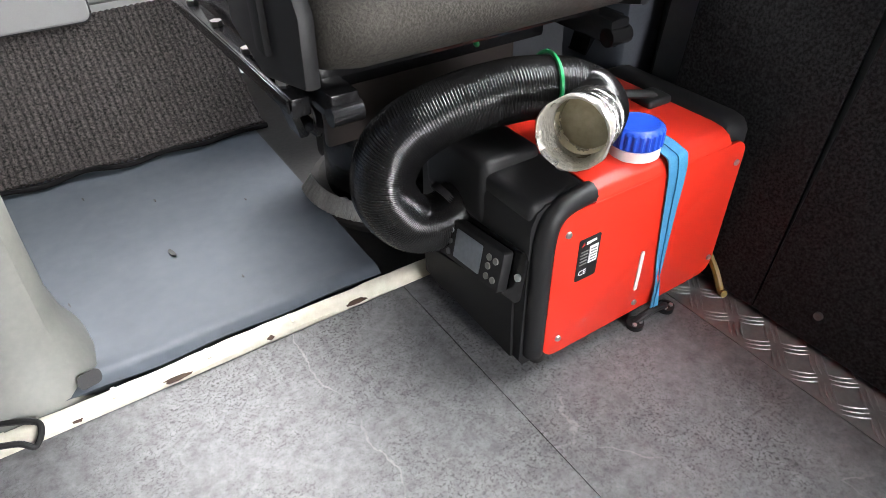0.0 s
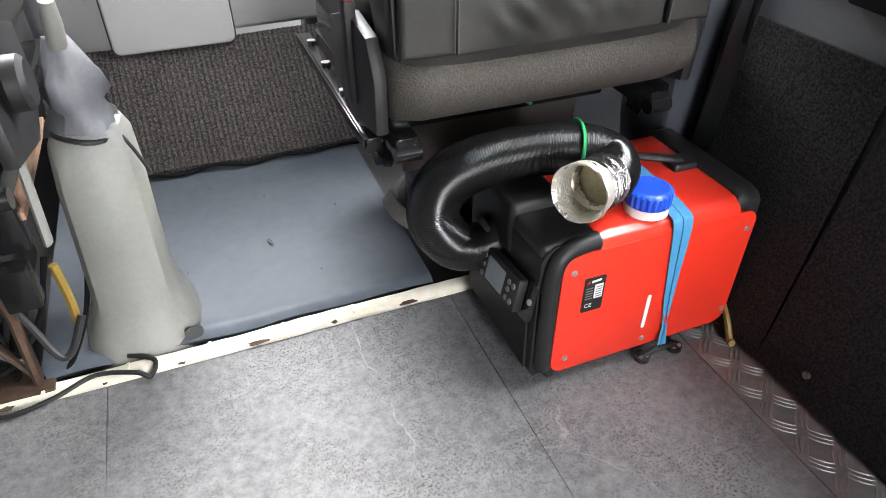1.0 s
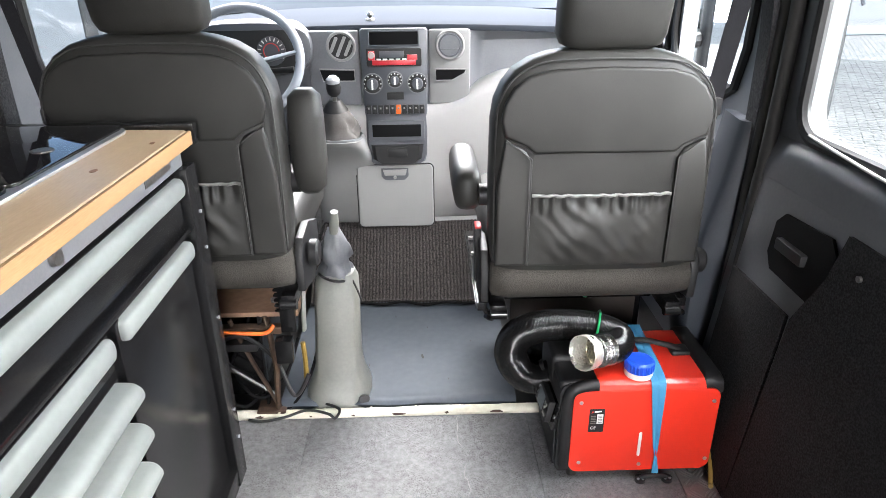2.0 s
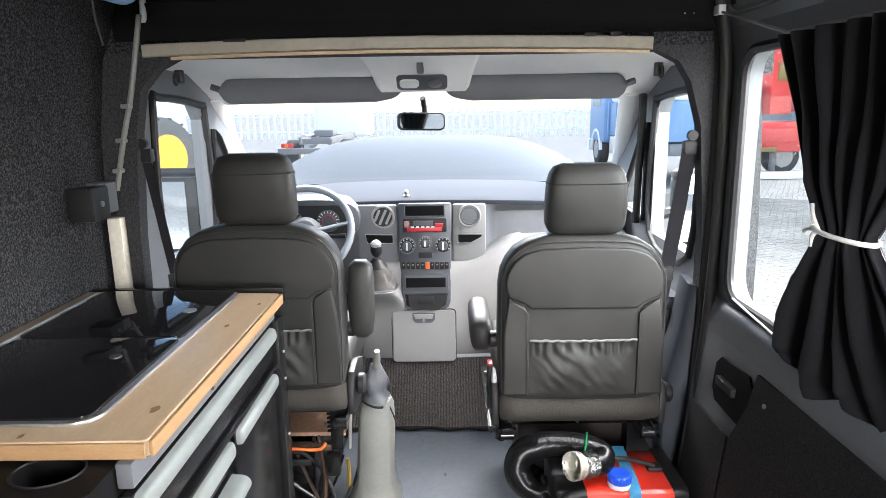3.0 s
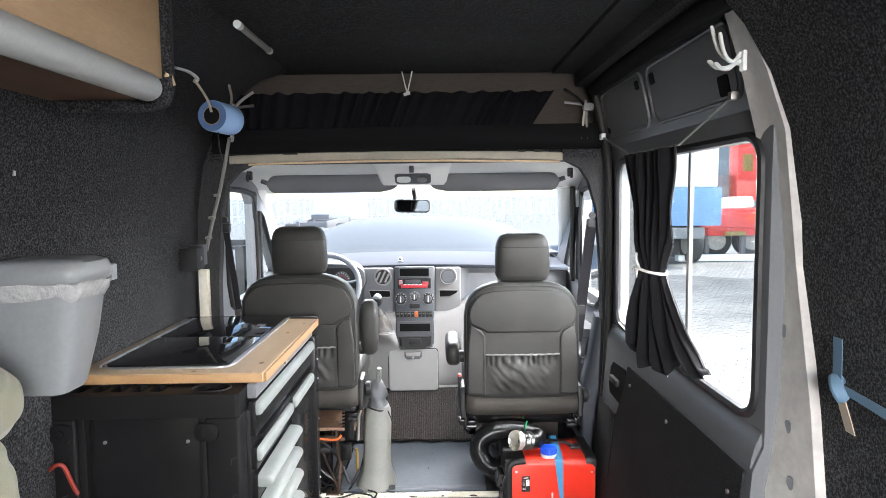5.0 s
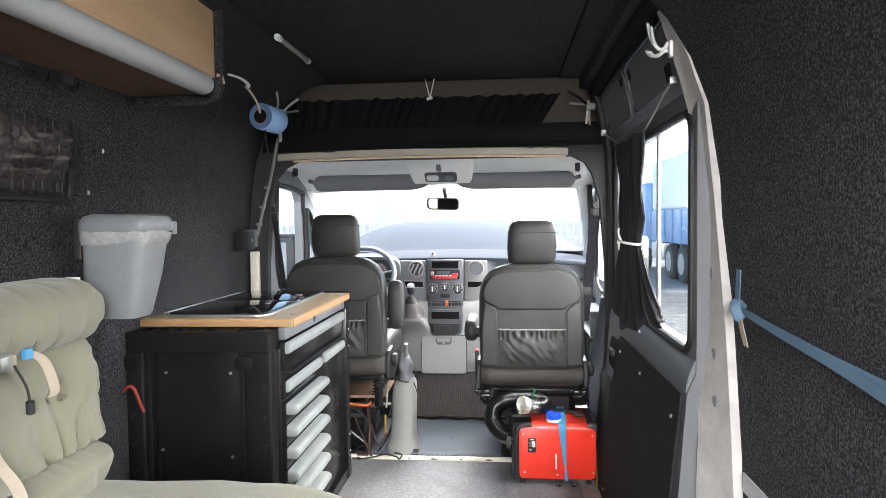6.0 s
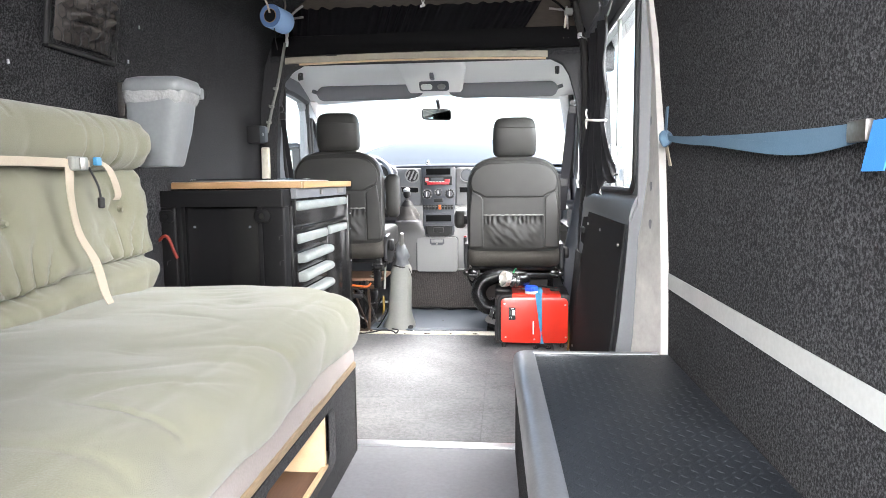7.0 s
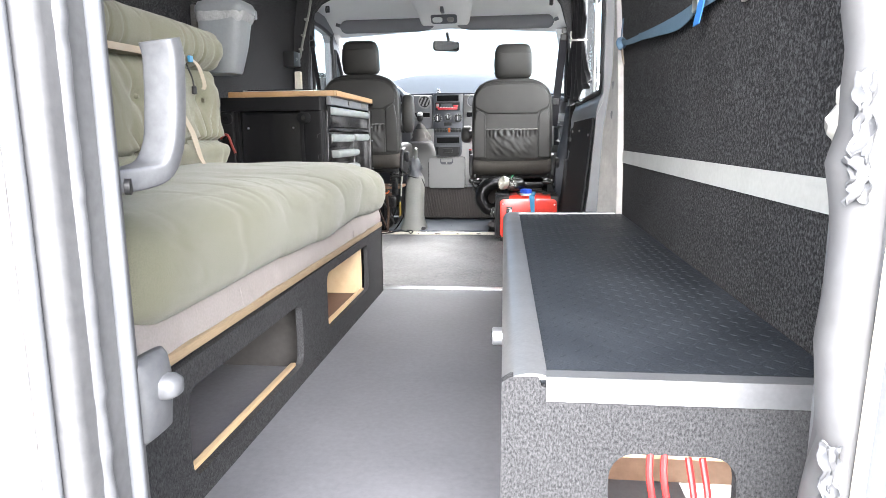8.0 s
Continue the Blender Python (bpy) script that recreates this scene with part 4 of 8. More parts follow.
    part("seat_pan", box(cx - 0.23, cx + 0.23, -0.02, 0.46, 0.37 + dz, 0.43 + dz, 0.008), BLACKSTEEL, s)
    for k in (-1, 1):
        rail = part("slide_rail", box(cx + k * 0.22 - 0.018, cx + k * 0.22 + 0.018, -0.07, 0.45, 0.34 + dz, 0.375 + dz, 0.004), BLACKSTEEL, s)
        part("roller", cyl(P(k * 0.22 - 0.02, -0.065, 0.35), P(k * 0.22 + 0.02, -0.065, 0.35), 0.014, seg=12), BLACKSTEEL, rail)
    # armrest
    ax = side * 0.295
    if up:
        prof = [(0.625, 0.02, 0.02), (0.64, 0.034, 0.035), (0.70, 0.04, 0.042), (0.80, 0.04, 0.042), (0.85, 0.036, 0.036), (0.866, 0.02, 0.02)]
        part("armrest", loft([[P(a, b, z) for a, b in superellipse(ax, -0.01, w, d, 3, 24)] for z, w, d in prof]), LEATHER, s, "armrest folded up", 60)
    else:
        prof = [(0.0, 0.02, 0.03), (0.02, 0.034, 0.05), (0.1, 0.036, 0.055), (0.26, 0.036, 0.05), (0.30, 0.03, 0.04), (0.31, 0.015, 0.02)]
        part("armrest", loft([[P(a, y, b + 0.02 * y) for a, b in superellipse(ax, 0.65, w, d, 3, 24)] for y, w, d in prof]), LEATHER, s, "armrest folded down", 60)
    part("arm_hinge", cyl(P(side * 0.24, -0.01, 0.65), P(side * 0.27, -0.01, 0.65), 0.026), PLASTIC, s)
    return s


seat(-0.50, 0.042, (1, True), "driver's seat in grey-black leather, armrest folded up")
seat(0.462, 0.0, (-1, False), "passenger seat in grey-black leather with a gathered back pocket")

# dashboard: dark upper shelf, grey face, centre stack, lower console
dash = thing("dashboard", (0, 0.95, 0.5), "grey plastic dashboard with a dark centre stack", "dashboard")
prof = [(0.86, 0.60), (0.855, 0.70), (0.86, 0.91), (0.866, 0.95), (0.88, 0.966), (0.93, 0.976), (1.1, 0.98), (1.45, 0.965), (1.45, 0.55), (1.0, 0.5)]
def hollow(x, y):
    """How far the face stands back in the passenger's parcel tray."""
    s = min(max((x - 0.225) / 0.03, 0), 1)
    return 0.055 * s if y < 0.88 else 0.0


def ledge(x):
    """Height of the lower face's upper edge: it climbs towards the passenger's door."""
    s = min(max((x - 0.09) / 0.30, 0), 1)
    return 0.70 + 0.105 * s * s * (3 - 2 * s)


part("face", loft([[(x, y + 0.10 * abs(x / 0.86) ** 3 + (hollow(x, y) if z < 0.93 else 0), z - (0.035 * abs((x + 0.04) / 0.86) ** 2 if z > 0.92 else 0)) for y, z in prof] for x in [-0.87 + 1.74 * i / 72 for i in range(73)]]), TRIMGREY, dash, "", 50)
part("top_shelf", loft([[(x, y + 0.10 * abs(x / 0.86) ** 3, z - 0.035 * abs((x + 0.04) / 0.86) ** 2) for y, z in ((0.858, 0.952), (0.854, 0.962), (0.858, 0.971), (0.88, 0.976), (0.93, 0.98), (1.1, 0.986), (1.42, 1.0), (1.5, 0.99), (1.5, 0.96), (1.0, 0.94))] for x in [-0.87 + 1.74 * i / 48 for i in range(49)]]), DASHTOP, dash, "dark blue-grey top", 50)
lower = ((-0.44, 0.862), (-0.43, 0.852), (-0.25, 0.838), (-0.11, 0.834), (-0.065, 0.828), (-0.04, 0.826), (-0.018, 0.832), (-0.004, 0.845), (0.004, 0.875), (0.012, 0.96))
part("lower_face", loft([[(x, y + (0.03 * (x / 0.6) ** 2 if x < 0 else 0.022 * (x / 0.5) ** 2), ledge(x) + dz * (1 if dz > -0.2 else (ledge(x) - 0.26) / 0.44)) for dz, y in lower] + [(x, 1.1, ledge(x)), (x, 1.1, 0.26)] for x in [-0.33 + 0.72 * i / 36 for i in range(37)]]), DASHSUNLIT, dash, "", 50)
part("lower_face", loft([[(x, 0.84 + 0.10 * (x - 0.39) + y0, z) for y0, z in ((0.10, 0.50), (0.03, 0.56), (0.008, 0.66), (0.0, 0.755), (0.008, 0.785), (0.03, 0.80), (0.12, 0.812), (0.26, 0.81), (0.26, 0.5))] for x in [0.392 + 0.47 * i / 10 for i in range(11)]]), DASHSUNLIT, dash, "", 50)
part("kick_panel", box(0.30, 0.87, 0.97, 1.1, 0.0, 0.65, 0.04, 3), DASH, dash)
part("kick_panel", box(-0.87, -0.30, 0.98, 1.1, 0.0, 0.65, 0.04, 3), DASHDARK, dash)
# driver's side binnacle
part("binnacle", loft([[(-0.52 + w * a, y, 0.90 + h * b) for a, b in superellipse(0, 0, 1, 1, 3, 28)] for y, w, h in ((0.80, 0.19, 0.07), (0.805, 0.205, 0.085), (0.86, 0.21, 0.095), (1.0, 0.2, 0.085))]), DASHDARK, dash)
cl = part("instrument_face", plate(rrect(0.36, 0.125, 0.05), (-0.52, 0.799, 0.90), (1, 0, 0), (0, 0, 1), 0.004), PLASTIC, dash)
for gx in (-0.60, -0.445):
    part("dial", cyl((gx, 0.796, 0.895), (gx, 0.79, 0.895), 0.048, seg=32), DASHDARK, cl)
    part("dial_ring", tube([(gx + 0.026 * math.cos(w), 0.7895, 0.895 + 0.026 * math.sin(w)) for w in [k * math.tau / 28 for k in range(20)]], 0.002, 6), REDCABLE, cl, "red dial arc")
    for k in range(13):
        a = math.radians(-120 + 20 * k)
        part("tick", box(-0.0015, 0.0015, -0.002, 0, 0, 0.011, 0), WHITEPL, cl).matrix_basis = Matrix.Translation(Vector((gx, 0.7895, 0.895)) - BASE[cl]) @ Matrix.Rotation(a, 4, "Y") @ Matrix.Translation(BASE[cl] + Vector((0, 0, 0.034)))
# centre stack
X0 = -0.035
stack = part("console_panel", loft([[(X0 + w * a, y, z) for a, y in ((-1, 0.86), (-1, 0.832), (-0.94, 0.824), (0.94, 0.824), (1, 0.832), (1, 0.86))] for z, w in ((0.487, 0.085), (0.495, 0.10), (0.52, 0.108), (0.70, 0.112), (0.952, 0.117), (0.96, 0.11))]), DASHDARK, dash, "dark centre stack with radio and controls", 50)
# the slot's inner shade is a flat black plate
part("storage_slot", box(X0 - 0.083, X0 + 0.083, 0.82, 0.828, 0.908, 0.95, 0.003), BLUEDARK, stack)
part("slot_rim", tube([(X0 + a, 0.822, b) for a, b in rrect(0.172, 0.048, 0.006, 3, 0, 0.929)], 0.003, 6, closed=True), DASHDARK, stack)
radio = part("radio", plate(rrect(0.19, 0.06, 0.006), (X0, 0.823, 0.867), (1, 0, 0), (0, 0, 1), 0.01, bev=0.002), PLASTIC, stack, "black car radio with a red-lit display")
REDLIT = mat("red_display", (0.5, 0.02, 0.03), None, 0.3, bump=0)
part("display_bar", box(X0 - 0.075, X0 + 0.075, 0.808, 0.813, 0.842, 0.858, 0.001), REDLIT, radio)
part("display_bar", box(X0 + 0.045, X0 + 0.08, 0.808, 0.813, 0.8585, 0.876, 0.001), REDLIT, radio)
part("display_bar", box(X0 - 0.088, X0 - 0.066, 0.808, 0.813, 0.8585, 0.888, 0.001), REDLIT, radio)
part("display", box(X0 - 0.05, X0 + 0.035, 0.810, 0.813, 0.866, 0.888, 0.001), DASHDARK, radio)
for k in range(6):
    part("button", box(X0 - 0.06 + 0.022 * k, X0 - 0.045 + 0.022 * k, 0.8085, 0.813, 0.8585, 0.8635, 0.001), WHITEPL, radio)
part("volume_knob", cyl((X0 - 0.077, 0.813, 0.876), (X0 - 0.077, 0.80, 0.876), 0.011), STEEL, radio)
for kx, kz, r in ((-0.078, 0.778, 0.028), (0.0, 0.79, 0.021), (0.078, 0.778, 0.028)):
    kn = part("rotary_dial", cyl((X0 + kx, 0.825, kz), (X0 + kx, 0.818, kz), r + 0.008, seg=28), TRIMGREY, stack)
    part("dial_face", cyl((X0 + kx, 0.8185, kz), (X0 + kx, 0.8165, kz), r + 0.004, seg=28), PLASTIC, kn)
    for k in range(9):
        w = math.radians(-30 + 30 * k)
        part("tick", box(X0 + kx + (r + 0.001) * math.cos(w) - 0.0018, X0 + kx + (r + 0.001) * math.cos(w) + 0.0018, 0.8152, 0.817, kz + (r + 0.001) * math.sin(w) - 0.0018, kz + (r + 0.001) * math.sin(w) + 0.0018, 0), WHITEPL, kn)
    part("knob", cyl((X0 + kx, 0.818, kz), (X0 + kx, 0.80, kz), r * 0.72, seg=20, bev=0.003), DASHDARK, kn)
    part("grip", box(X0 + kx - 0.003, X0 + kx + 0.003, 0.795, 0.802, kz - r * 0.6, kz + r * 0.6, 0.001), WHITEPL, kn)
part("switch_bank", box(X0 - 0.03, X0 + 0.03, 0.817, 0.825, 0.722, 0.748, 0.003), PLASTIC, stack)
for k in range(10):
    m = ORANGE if k == 5 else PLASTIC
    sw_ = part("switch", box(X0 - 0.105 + 0.021 * k, X0 - 0.087 + 0.021 * k, 0.815, 0.825, 0.672, 0.704, 0.003), m, stack, "orange hazard switch" if k == 5 else "")
    part("switch_mark", box(X0 - 0.099 + 0.021 * k, X0 - 0.093 + 0.021 * k, 0.8135, 0.8155, 0.69, 0.696, 0), GREYPLASTIC, sw_)
part("tray_frame", box(X0 - 0.1, X0 + 0.1, 0.816, 0.826, 0.576, 0.648, 0.004), DASHDARK, stack)
# flat black plate for the shade inside the tray
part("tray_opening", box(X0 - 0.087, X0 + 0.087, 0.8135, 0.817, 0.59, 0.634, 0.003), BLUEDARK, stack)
part("ashtray", loft([[(X0 + w * a, y, z) for a, y in ((-1, 0.83), (-0.8, 0.806), (0.8, 0.806), (1, 0.83))] for z, w in ((0.49, 0.07), (0.505, 0.092), (0.56, 0.1))]), PLASTIC, stack)
part("ashtray_grip", box(X0 - 0.035, X0 + 0.035, 0.80, 0.81, 0.518, 0.55, 0.004), PLASTIC, stack)
for vx, opened in ((-0.215, True), (0.158, False)):
    v = part("air_vent", cyl((vx, 0.85, 0.904), (vx, 0.828, 0.904), 0.05, 0.047, 32, bev=0.004), DASHDARK, dash)
    part("vent_ring", tube([(vx + 0.046 * math.cos(w), 0.826, 0.904 + 0.046 * math.sin(w)) for w in [k * math.tau / 36 for k in range(36)]], 0.0055, 8, closed=True), DASH, v, "pale vent ring")
    part("vent_disc", cyl((vx, 0.832, 0.904), (vx, 0.822, 0.904), 0.041, seg=28), PLASTIC if opened else TRIMGREY, v)
    if opened:
        for k in (-0.55, 0.0, 0.55):
            part("vane", plate(rrect(0.011, 0.072 - 0.03 * abs(k), 0.004), (vx + k * 0.045, 0.82, 0.904 - k * 0.01), (0.9, 0, -0.42), (0.42, 0, 0.9), 0.004), DASH, v)
    else:
        part("disc_fold", box(vx - 0.036, vx + 0.036, 0.8205, 0.823, 0.890, 0.8915, 0.0005), DASHDARK, v)
        part("disc_ring", tube([(vx + 0.036 * math.cos(w), 0.822, 0.904 + 0.036 * math.sin(w)) for w in [k * math.tau / 36 for k in range(36)]], 0.002, 6, closed=True), DASHDARK, v)
for outline in (((-0.285, 0.786), (-0.175, 0.786), (-0.175, 0.824), (-0.295, 0.828)), ((0.108, 0.784), (0.165, 0.784), (0.21, 0.808), (0.214, 0.822), (0.108, 0.824))):
    yc = 0.836
    # no real hollow: a black plate paints the coin tray's shade
    part("coin_tray", plate(list(outline), (0, yc, 0), (1, 0, 0), (0, 0, 1), 0.004), BLUEDARK, dash, "coin tray as a flat shade-dark plate")
    part("tray_lip", tube([(x, yc - 0.003, z) for x, z in outline], 0.003, 6, closed=True), DASH, dash)
part("face_panel", box(-0.33, -0.155, 0.838, 0.87, 0.70, 0.955, 0.012), TRIMGREY, dash)
part("face_panel", box(0.085, 0.23, 0.84, 0.87, 0.70, 0.955, 0.012), DASH, dash)
# flap in the lower console
part("flap_gap", plate(rrect(0.290, 0.246, 0.02), (-0.048, 0.8335, 0.362), (1, 0, 0), (0, 0.06, 1), 0.004), PLASTIC, dash)
flap = part("glovebox_door", plate(rrect(0.282, 0.238, 0.018), (-0.048, 0.832, 0.362), (1, 0, 0), (0, 0.06, 1), 0.012, bev=0.005, seg=3), DASH, dash, "grey glovebox door")
part("catch_recess", plate([(-0.05, -0.012), (-0.036, -0.026), (0.036, -0.026), (0.05, -0.012), (0.05, 0.018), (-0.05, 0.018)], (-0.048, 0.8235, 0.452), (1, 0, 0), (0, 0.06, 1), 0.003), DASHDARK, flap)
part("catch", plate([(-0.038, -0.008), (0.038, -0.008), (0.044, 0.014), (-0.044, 0.014)], (-0.048, 0.8205, 0.452), (1, 0, 0), (0, 0.06, 1), 0.006, bev=0.002), DASH, flap)
part("lock", cyl((-0.048, 0.82, 0.437), (-0.048, 0.812, 0.437), 0.006, seg=12), STEEL, flap)
# gear lever on its pedestal
gear = thing("gear_lever", (-0.235, 0.72, 0.62), "short gear lever with a chrome-topped knob in a grey gaiter", "gear lever")
part("pedestal", loft([[(-0.225 + dx + w * a, (y0 + 0.96) / 2 + (0.96 - y0) / 2 * b, z) for a, b in superellipse(0, 0, 1, 1, 4.5, 40)] for z, w, y0, dx in ((0.10, 0.135, 0.86, 0.0), (0.40, 0.13, 0.845, 0.0), (0.48, 0.118, 0.825, -0.004), (0.53, 0.104, 0.79, -0.01), (0.565, 0.094, 0.74, -0.014), (0.585, 0.088, 0.713, -0.015), (0.596, 0.086, 0.708, -0.015), (0.6, 0.08, 0.715, -0.015))]), DASH, gear, "", 50)
part("gaiter_frame", tube([(-0.24 + 0.08 * a, 0.79 + 0.075 * b, 0.6) for a, b in superellipse(0, 0, 1, 1, 3, 36)], 0.006, 8, closed=True), TRIMGREY, gear, "grey gaiter frame")
part("gaiter", loft([[(-0.24 + r * math.cos(w) * (1 + (0.04 + 0.10 * f) * math.sin(5 * w + z * 60) + 0.06 * f * math.sin(9 * w - z * 70)), 0.79 - 0.3 * (z - 0.6) + r * math.sin(w), z + 0.006 * f * math.sin(4 * w)) for w in [k * math.tau / 48 for k in range(48)]] for z, r, f in ((0.595, 0.078, 0), (0.605, 0.077, 0.3), (0.622, 0.072, 1), (0.64, 0.062, 1.2), (0.652, 0.064, 1), (0.668, 0.054, 1.2), (0.68, 0.055, 0.8), (0.695, 0.044, 0.5), (0.708, 0.04, 0.1))]), mat("taupe_gaiter", (0.06, 0.055, 0.052), (0.1, 0.092, 0.088), 0.55, scale=9, fine=300, bump=0.3), gear, "crumpled taupe leather gaiter", 70)
part("collar", tube([(-0.239, 0.748, 0.704), (-0.239, 0.745, 0.725), (-0.238, 0.742, 0.74)], [0.044, 0.03, 0.017], 18), PLASTIC, gear, "black gaiter collar")
part("rod", cyl((-0.238, 0.742, 0.72), (-0.237, 0.728, 0.765), 0.008, seg=12), STEEL, gear)
knob = part("knob", tube([(-0.237, 0.73, 0.755), (-0.237, 0.728, 0.765), (-0.237, 0.724, 0.785), (-0.237, 0.72, 0.80)], [0.013, 0.022, 0.026, 0.022], 16), PLASTIC, gear)
part("knob_cap", tube([(-0.237, 0.72, 0.799), (-0.237, 0.719, 0.812), (-0.237, 0.717, 0.822)], [0.0225, 0.023, 0.012], 16), ALU, knob, "bright metal knob cap")
# steering wheel
sw = thing("steering_wheel", (-0.535, 0.70, 0.88), "grey plastic steering wheel facing the driver's seat", "steering wheel")
c, nrm = Vector((-0.535, 0.70, 0.87)), Vector((0, -0.82, 0.57))
e1, e2 = Vector((1, 0, 0)), Vector((0, 0.57, 0.82))
part("rim", tube([c + (e1 * math.cos(a) + e2 * math.sin(a)) * 0.2 for a in [k * math.tau / 48 for k in range(48)]], 0.0155, 12, closed=True), STEERGREY, sw)
part("hub", tube([c - nrm * 0.05, c - nrm * 0.02, c], [0.06, 0.075, 0.05], 20), DASHDARK, sw)
for a in (0.2, math.pi - 0.2, -math.pi / 2 - 0.35, -math.pi / 2 + 0.35):
    part("spoke", tube([c - nrm * 0.02 + (e1 * math.cos(a) + e2 * math.sin(a)) * 0.05, c + (e1 * math.cos(a) + e2 * math.sin(a)) * 0.195], [0.024, 0.016], 10, flat=0.4), STEERGREY, sw)
part("column", tube([c - nrm * 0.03, c - nrm * 0.2], 0.04, 14), DASHDARK, sw)
part("stalk", tube([c - nrm * 0.06 + e1 * 0.05, c - nrm * 0.05 + e1 * 0.17], [0.006, 0.011], 10), PLASTIC, sw)

# grey board and ribbed mat on the cab floor
bm = sheet(lambda s, t: Vector((-0.36 + 0.67 * s + 0.012 * t * (s - 0.5), 0.0165 + 0.6035 * t, 0.024 + 0.006 * max(0, 1 - t * 14) * (1 + 0.4 * math.sin(s * 23)) - 0.012 * max(0, 1 - t * 40) + 0.002 * noise.noise((s * 3, t * 3, 0)))), 50, 60, 0.024)
fb = single("floor_board", bm, BOARD, "blue-grey vinyl floor cover lying in the cab", "floor cover", at=(0, 0.3, 0))
RIBMAT = mat("ribbed_mat", (0.007, 0.0065, 0.0065), (0.098, 0.086, 0.082), 0.95, scale=6, fine=210, mix=0.88, bump=0.9, depth=0.004, spec=0.2, contrast=0.13, bias=0.02, detail=6, grit=0.7)



def shade_furrows(m, period):
    """Paints shade into the colour of the furrows between woven ribs that run along y."""
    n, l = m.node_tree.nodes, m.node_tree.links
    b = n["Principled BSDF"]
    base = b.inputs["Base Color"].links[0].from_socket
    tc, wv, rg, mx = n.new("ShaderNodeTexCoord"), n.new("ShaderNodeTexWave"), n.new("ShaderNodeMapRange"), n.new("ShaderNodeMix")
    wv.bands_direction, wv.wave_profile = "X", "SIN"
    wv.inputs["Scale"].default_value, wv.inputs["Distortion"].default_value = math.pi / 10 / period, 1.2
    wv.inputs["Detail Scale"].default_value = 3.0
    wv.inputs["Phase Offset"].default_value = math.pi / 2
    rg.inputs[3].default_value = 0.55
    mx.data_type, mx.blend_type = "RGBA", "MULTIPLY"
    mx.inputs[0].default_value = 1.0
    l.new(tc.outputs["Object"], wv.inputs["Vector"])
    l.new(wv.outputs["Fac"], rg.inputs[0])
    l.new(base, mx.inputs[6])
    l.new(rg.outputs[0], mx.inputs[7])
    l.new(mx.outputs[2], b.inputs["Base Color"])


shade_furrows(RIBMAT, 0.0125)


def ribs(s, t):
    x = -0.36 + 0.70 * s
    y = 0.585 + 0.26 * t
    z = 0.036 + 0.225 * max(0, t - 0.06) ** 1.15 + 0.0045 * math.sin(x * 2 * math.pi / 0.0125) * 0.5 + 0.006 * noise.noise((x * 4, y * 4, 0.5))
    return Vector((x + 0.0015 * math.sin(t * 60), y + 0.02 * noise.noise((x * 3, 0, 2)) * (1 - t), z))


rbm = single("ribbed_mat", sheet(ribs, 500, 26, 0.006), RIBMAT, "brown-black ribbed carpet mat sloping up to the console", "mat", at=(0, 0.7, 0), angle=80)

part("edge_binding", tube([ribs(i / 60, 0.0) + Vector((0, -0.004 + 0.006 * math.sin(i * 0.5), -0.002)) for i in range(61)], 0.006, 8), BLUEDARK, rbm, "black edge binding")
for x, y, l_ in ((0.043, 0.245, 0.014), (0.06, 0.42, 0.006), (0.2, 0.33, 0.004), (-0.12, 0.2, 0.005), (-0.05, 0.5, 0.006), (0.12, 0.12, 0.004)):
    part("scuff", plate([(l_ * 0.3 * math.cos(a) * random.uniform(0.6, 1.2), l_ * math.sin(a) * random.uniform(0.6, 1.2)) for a in [k * 0.63 for k in range(10)]], (x, y, 0.0275), (1, 0.2, 0), (-0.2, 1, 0), 0.0012), RUBBER, fb, "dark scuff mark")

# hand brake in its tall grey cover
hb = thing("handbrake", (-0.2, 0.08, 0.0), "hand brake lever in a tall grey plastic cover", "hand brake")
rings = []
for z, w, d, y in ((0.0, 0.1, 0.09, 0.10), (0.014, 0.1, 0.09, 0.10), (0.045, 0.093, 0.08, 0.105), (0.075, 0.078, 0.072, 0.11), (0.11, 0.07, 0.069, 0.115), (0.2, 0.067, 0.067, 0.125), (0.3, 0.066, 0.063, 0.14), (0.355, 0.062, 0.058, 0.15), (0.378, 0.05, 0.046, 0.155)):
    rings.append([(-0.2 + a + 0.03 * z, y + b, z) for a, b in superellipse(0, 0, w * 0.96, d, 3.0, 16)])
cov = part("cover", loft(rings), GREYPLASTIC, hb, "faceted grey plastic cover", 28)
part("screw_recess", plate(rrect(0.03, 0.02, 0.008), (-0.122, 0.024, 0.034), (1, 0.2, 0), (0, 0.5, 0.86), 0.004), PLASTIC, cov)
part("gaiter", loft([[(-0.19 + r * math.cos(w) * (1 + 0.16 * math.sin(3 * w + z * 30) + 0.1 * math.sin(7 * w - z * 90)), 0.155 + r * math.sin(w) * (1 + 0.12 * math.sin(5 * w + z * 70)), z + 0.006 * math.sin(4 * w + z * 50)) for w in [k * math.tau / 24 for k in range(40)]] for z, r in ((0.365, 0.05), (0.385, 0.046), (0.405, 0.034), (0.425, 0.042), (0.45, 0.04), (0.475, 0.028), (0.505, 0.015))]), TRIMGREY, hb, "crumpled grey cloth gaiter", 80)
part("lever", tube([(-0.19, 0.155, 0.48), (-0.182, 0.13, 0.53), (-0.178, 0.118, 0.565)], [0.013, 0.013, 0.010], 12), GREYPLASTIC, hb)
part("tie", tube([(-0.19 + 0.047 * math.cos(w), 0.152 + 0.056 * math.sin(w), 0.372 + 0.006 * math.sin(2 * w)) for w in [k * math.tau / 24 for k in range(24)]], 0.004, 6, closed=True), PLASTIC, hb)
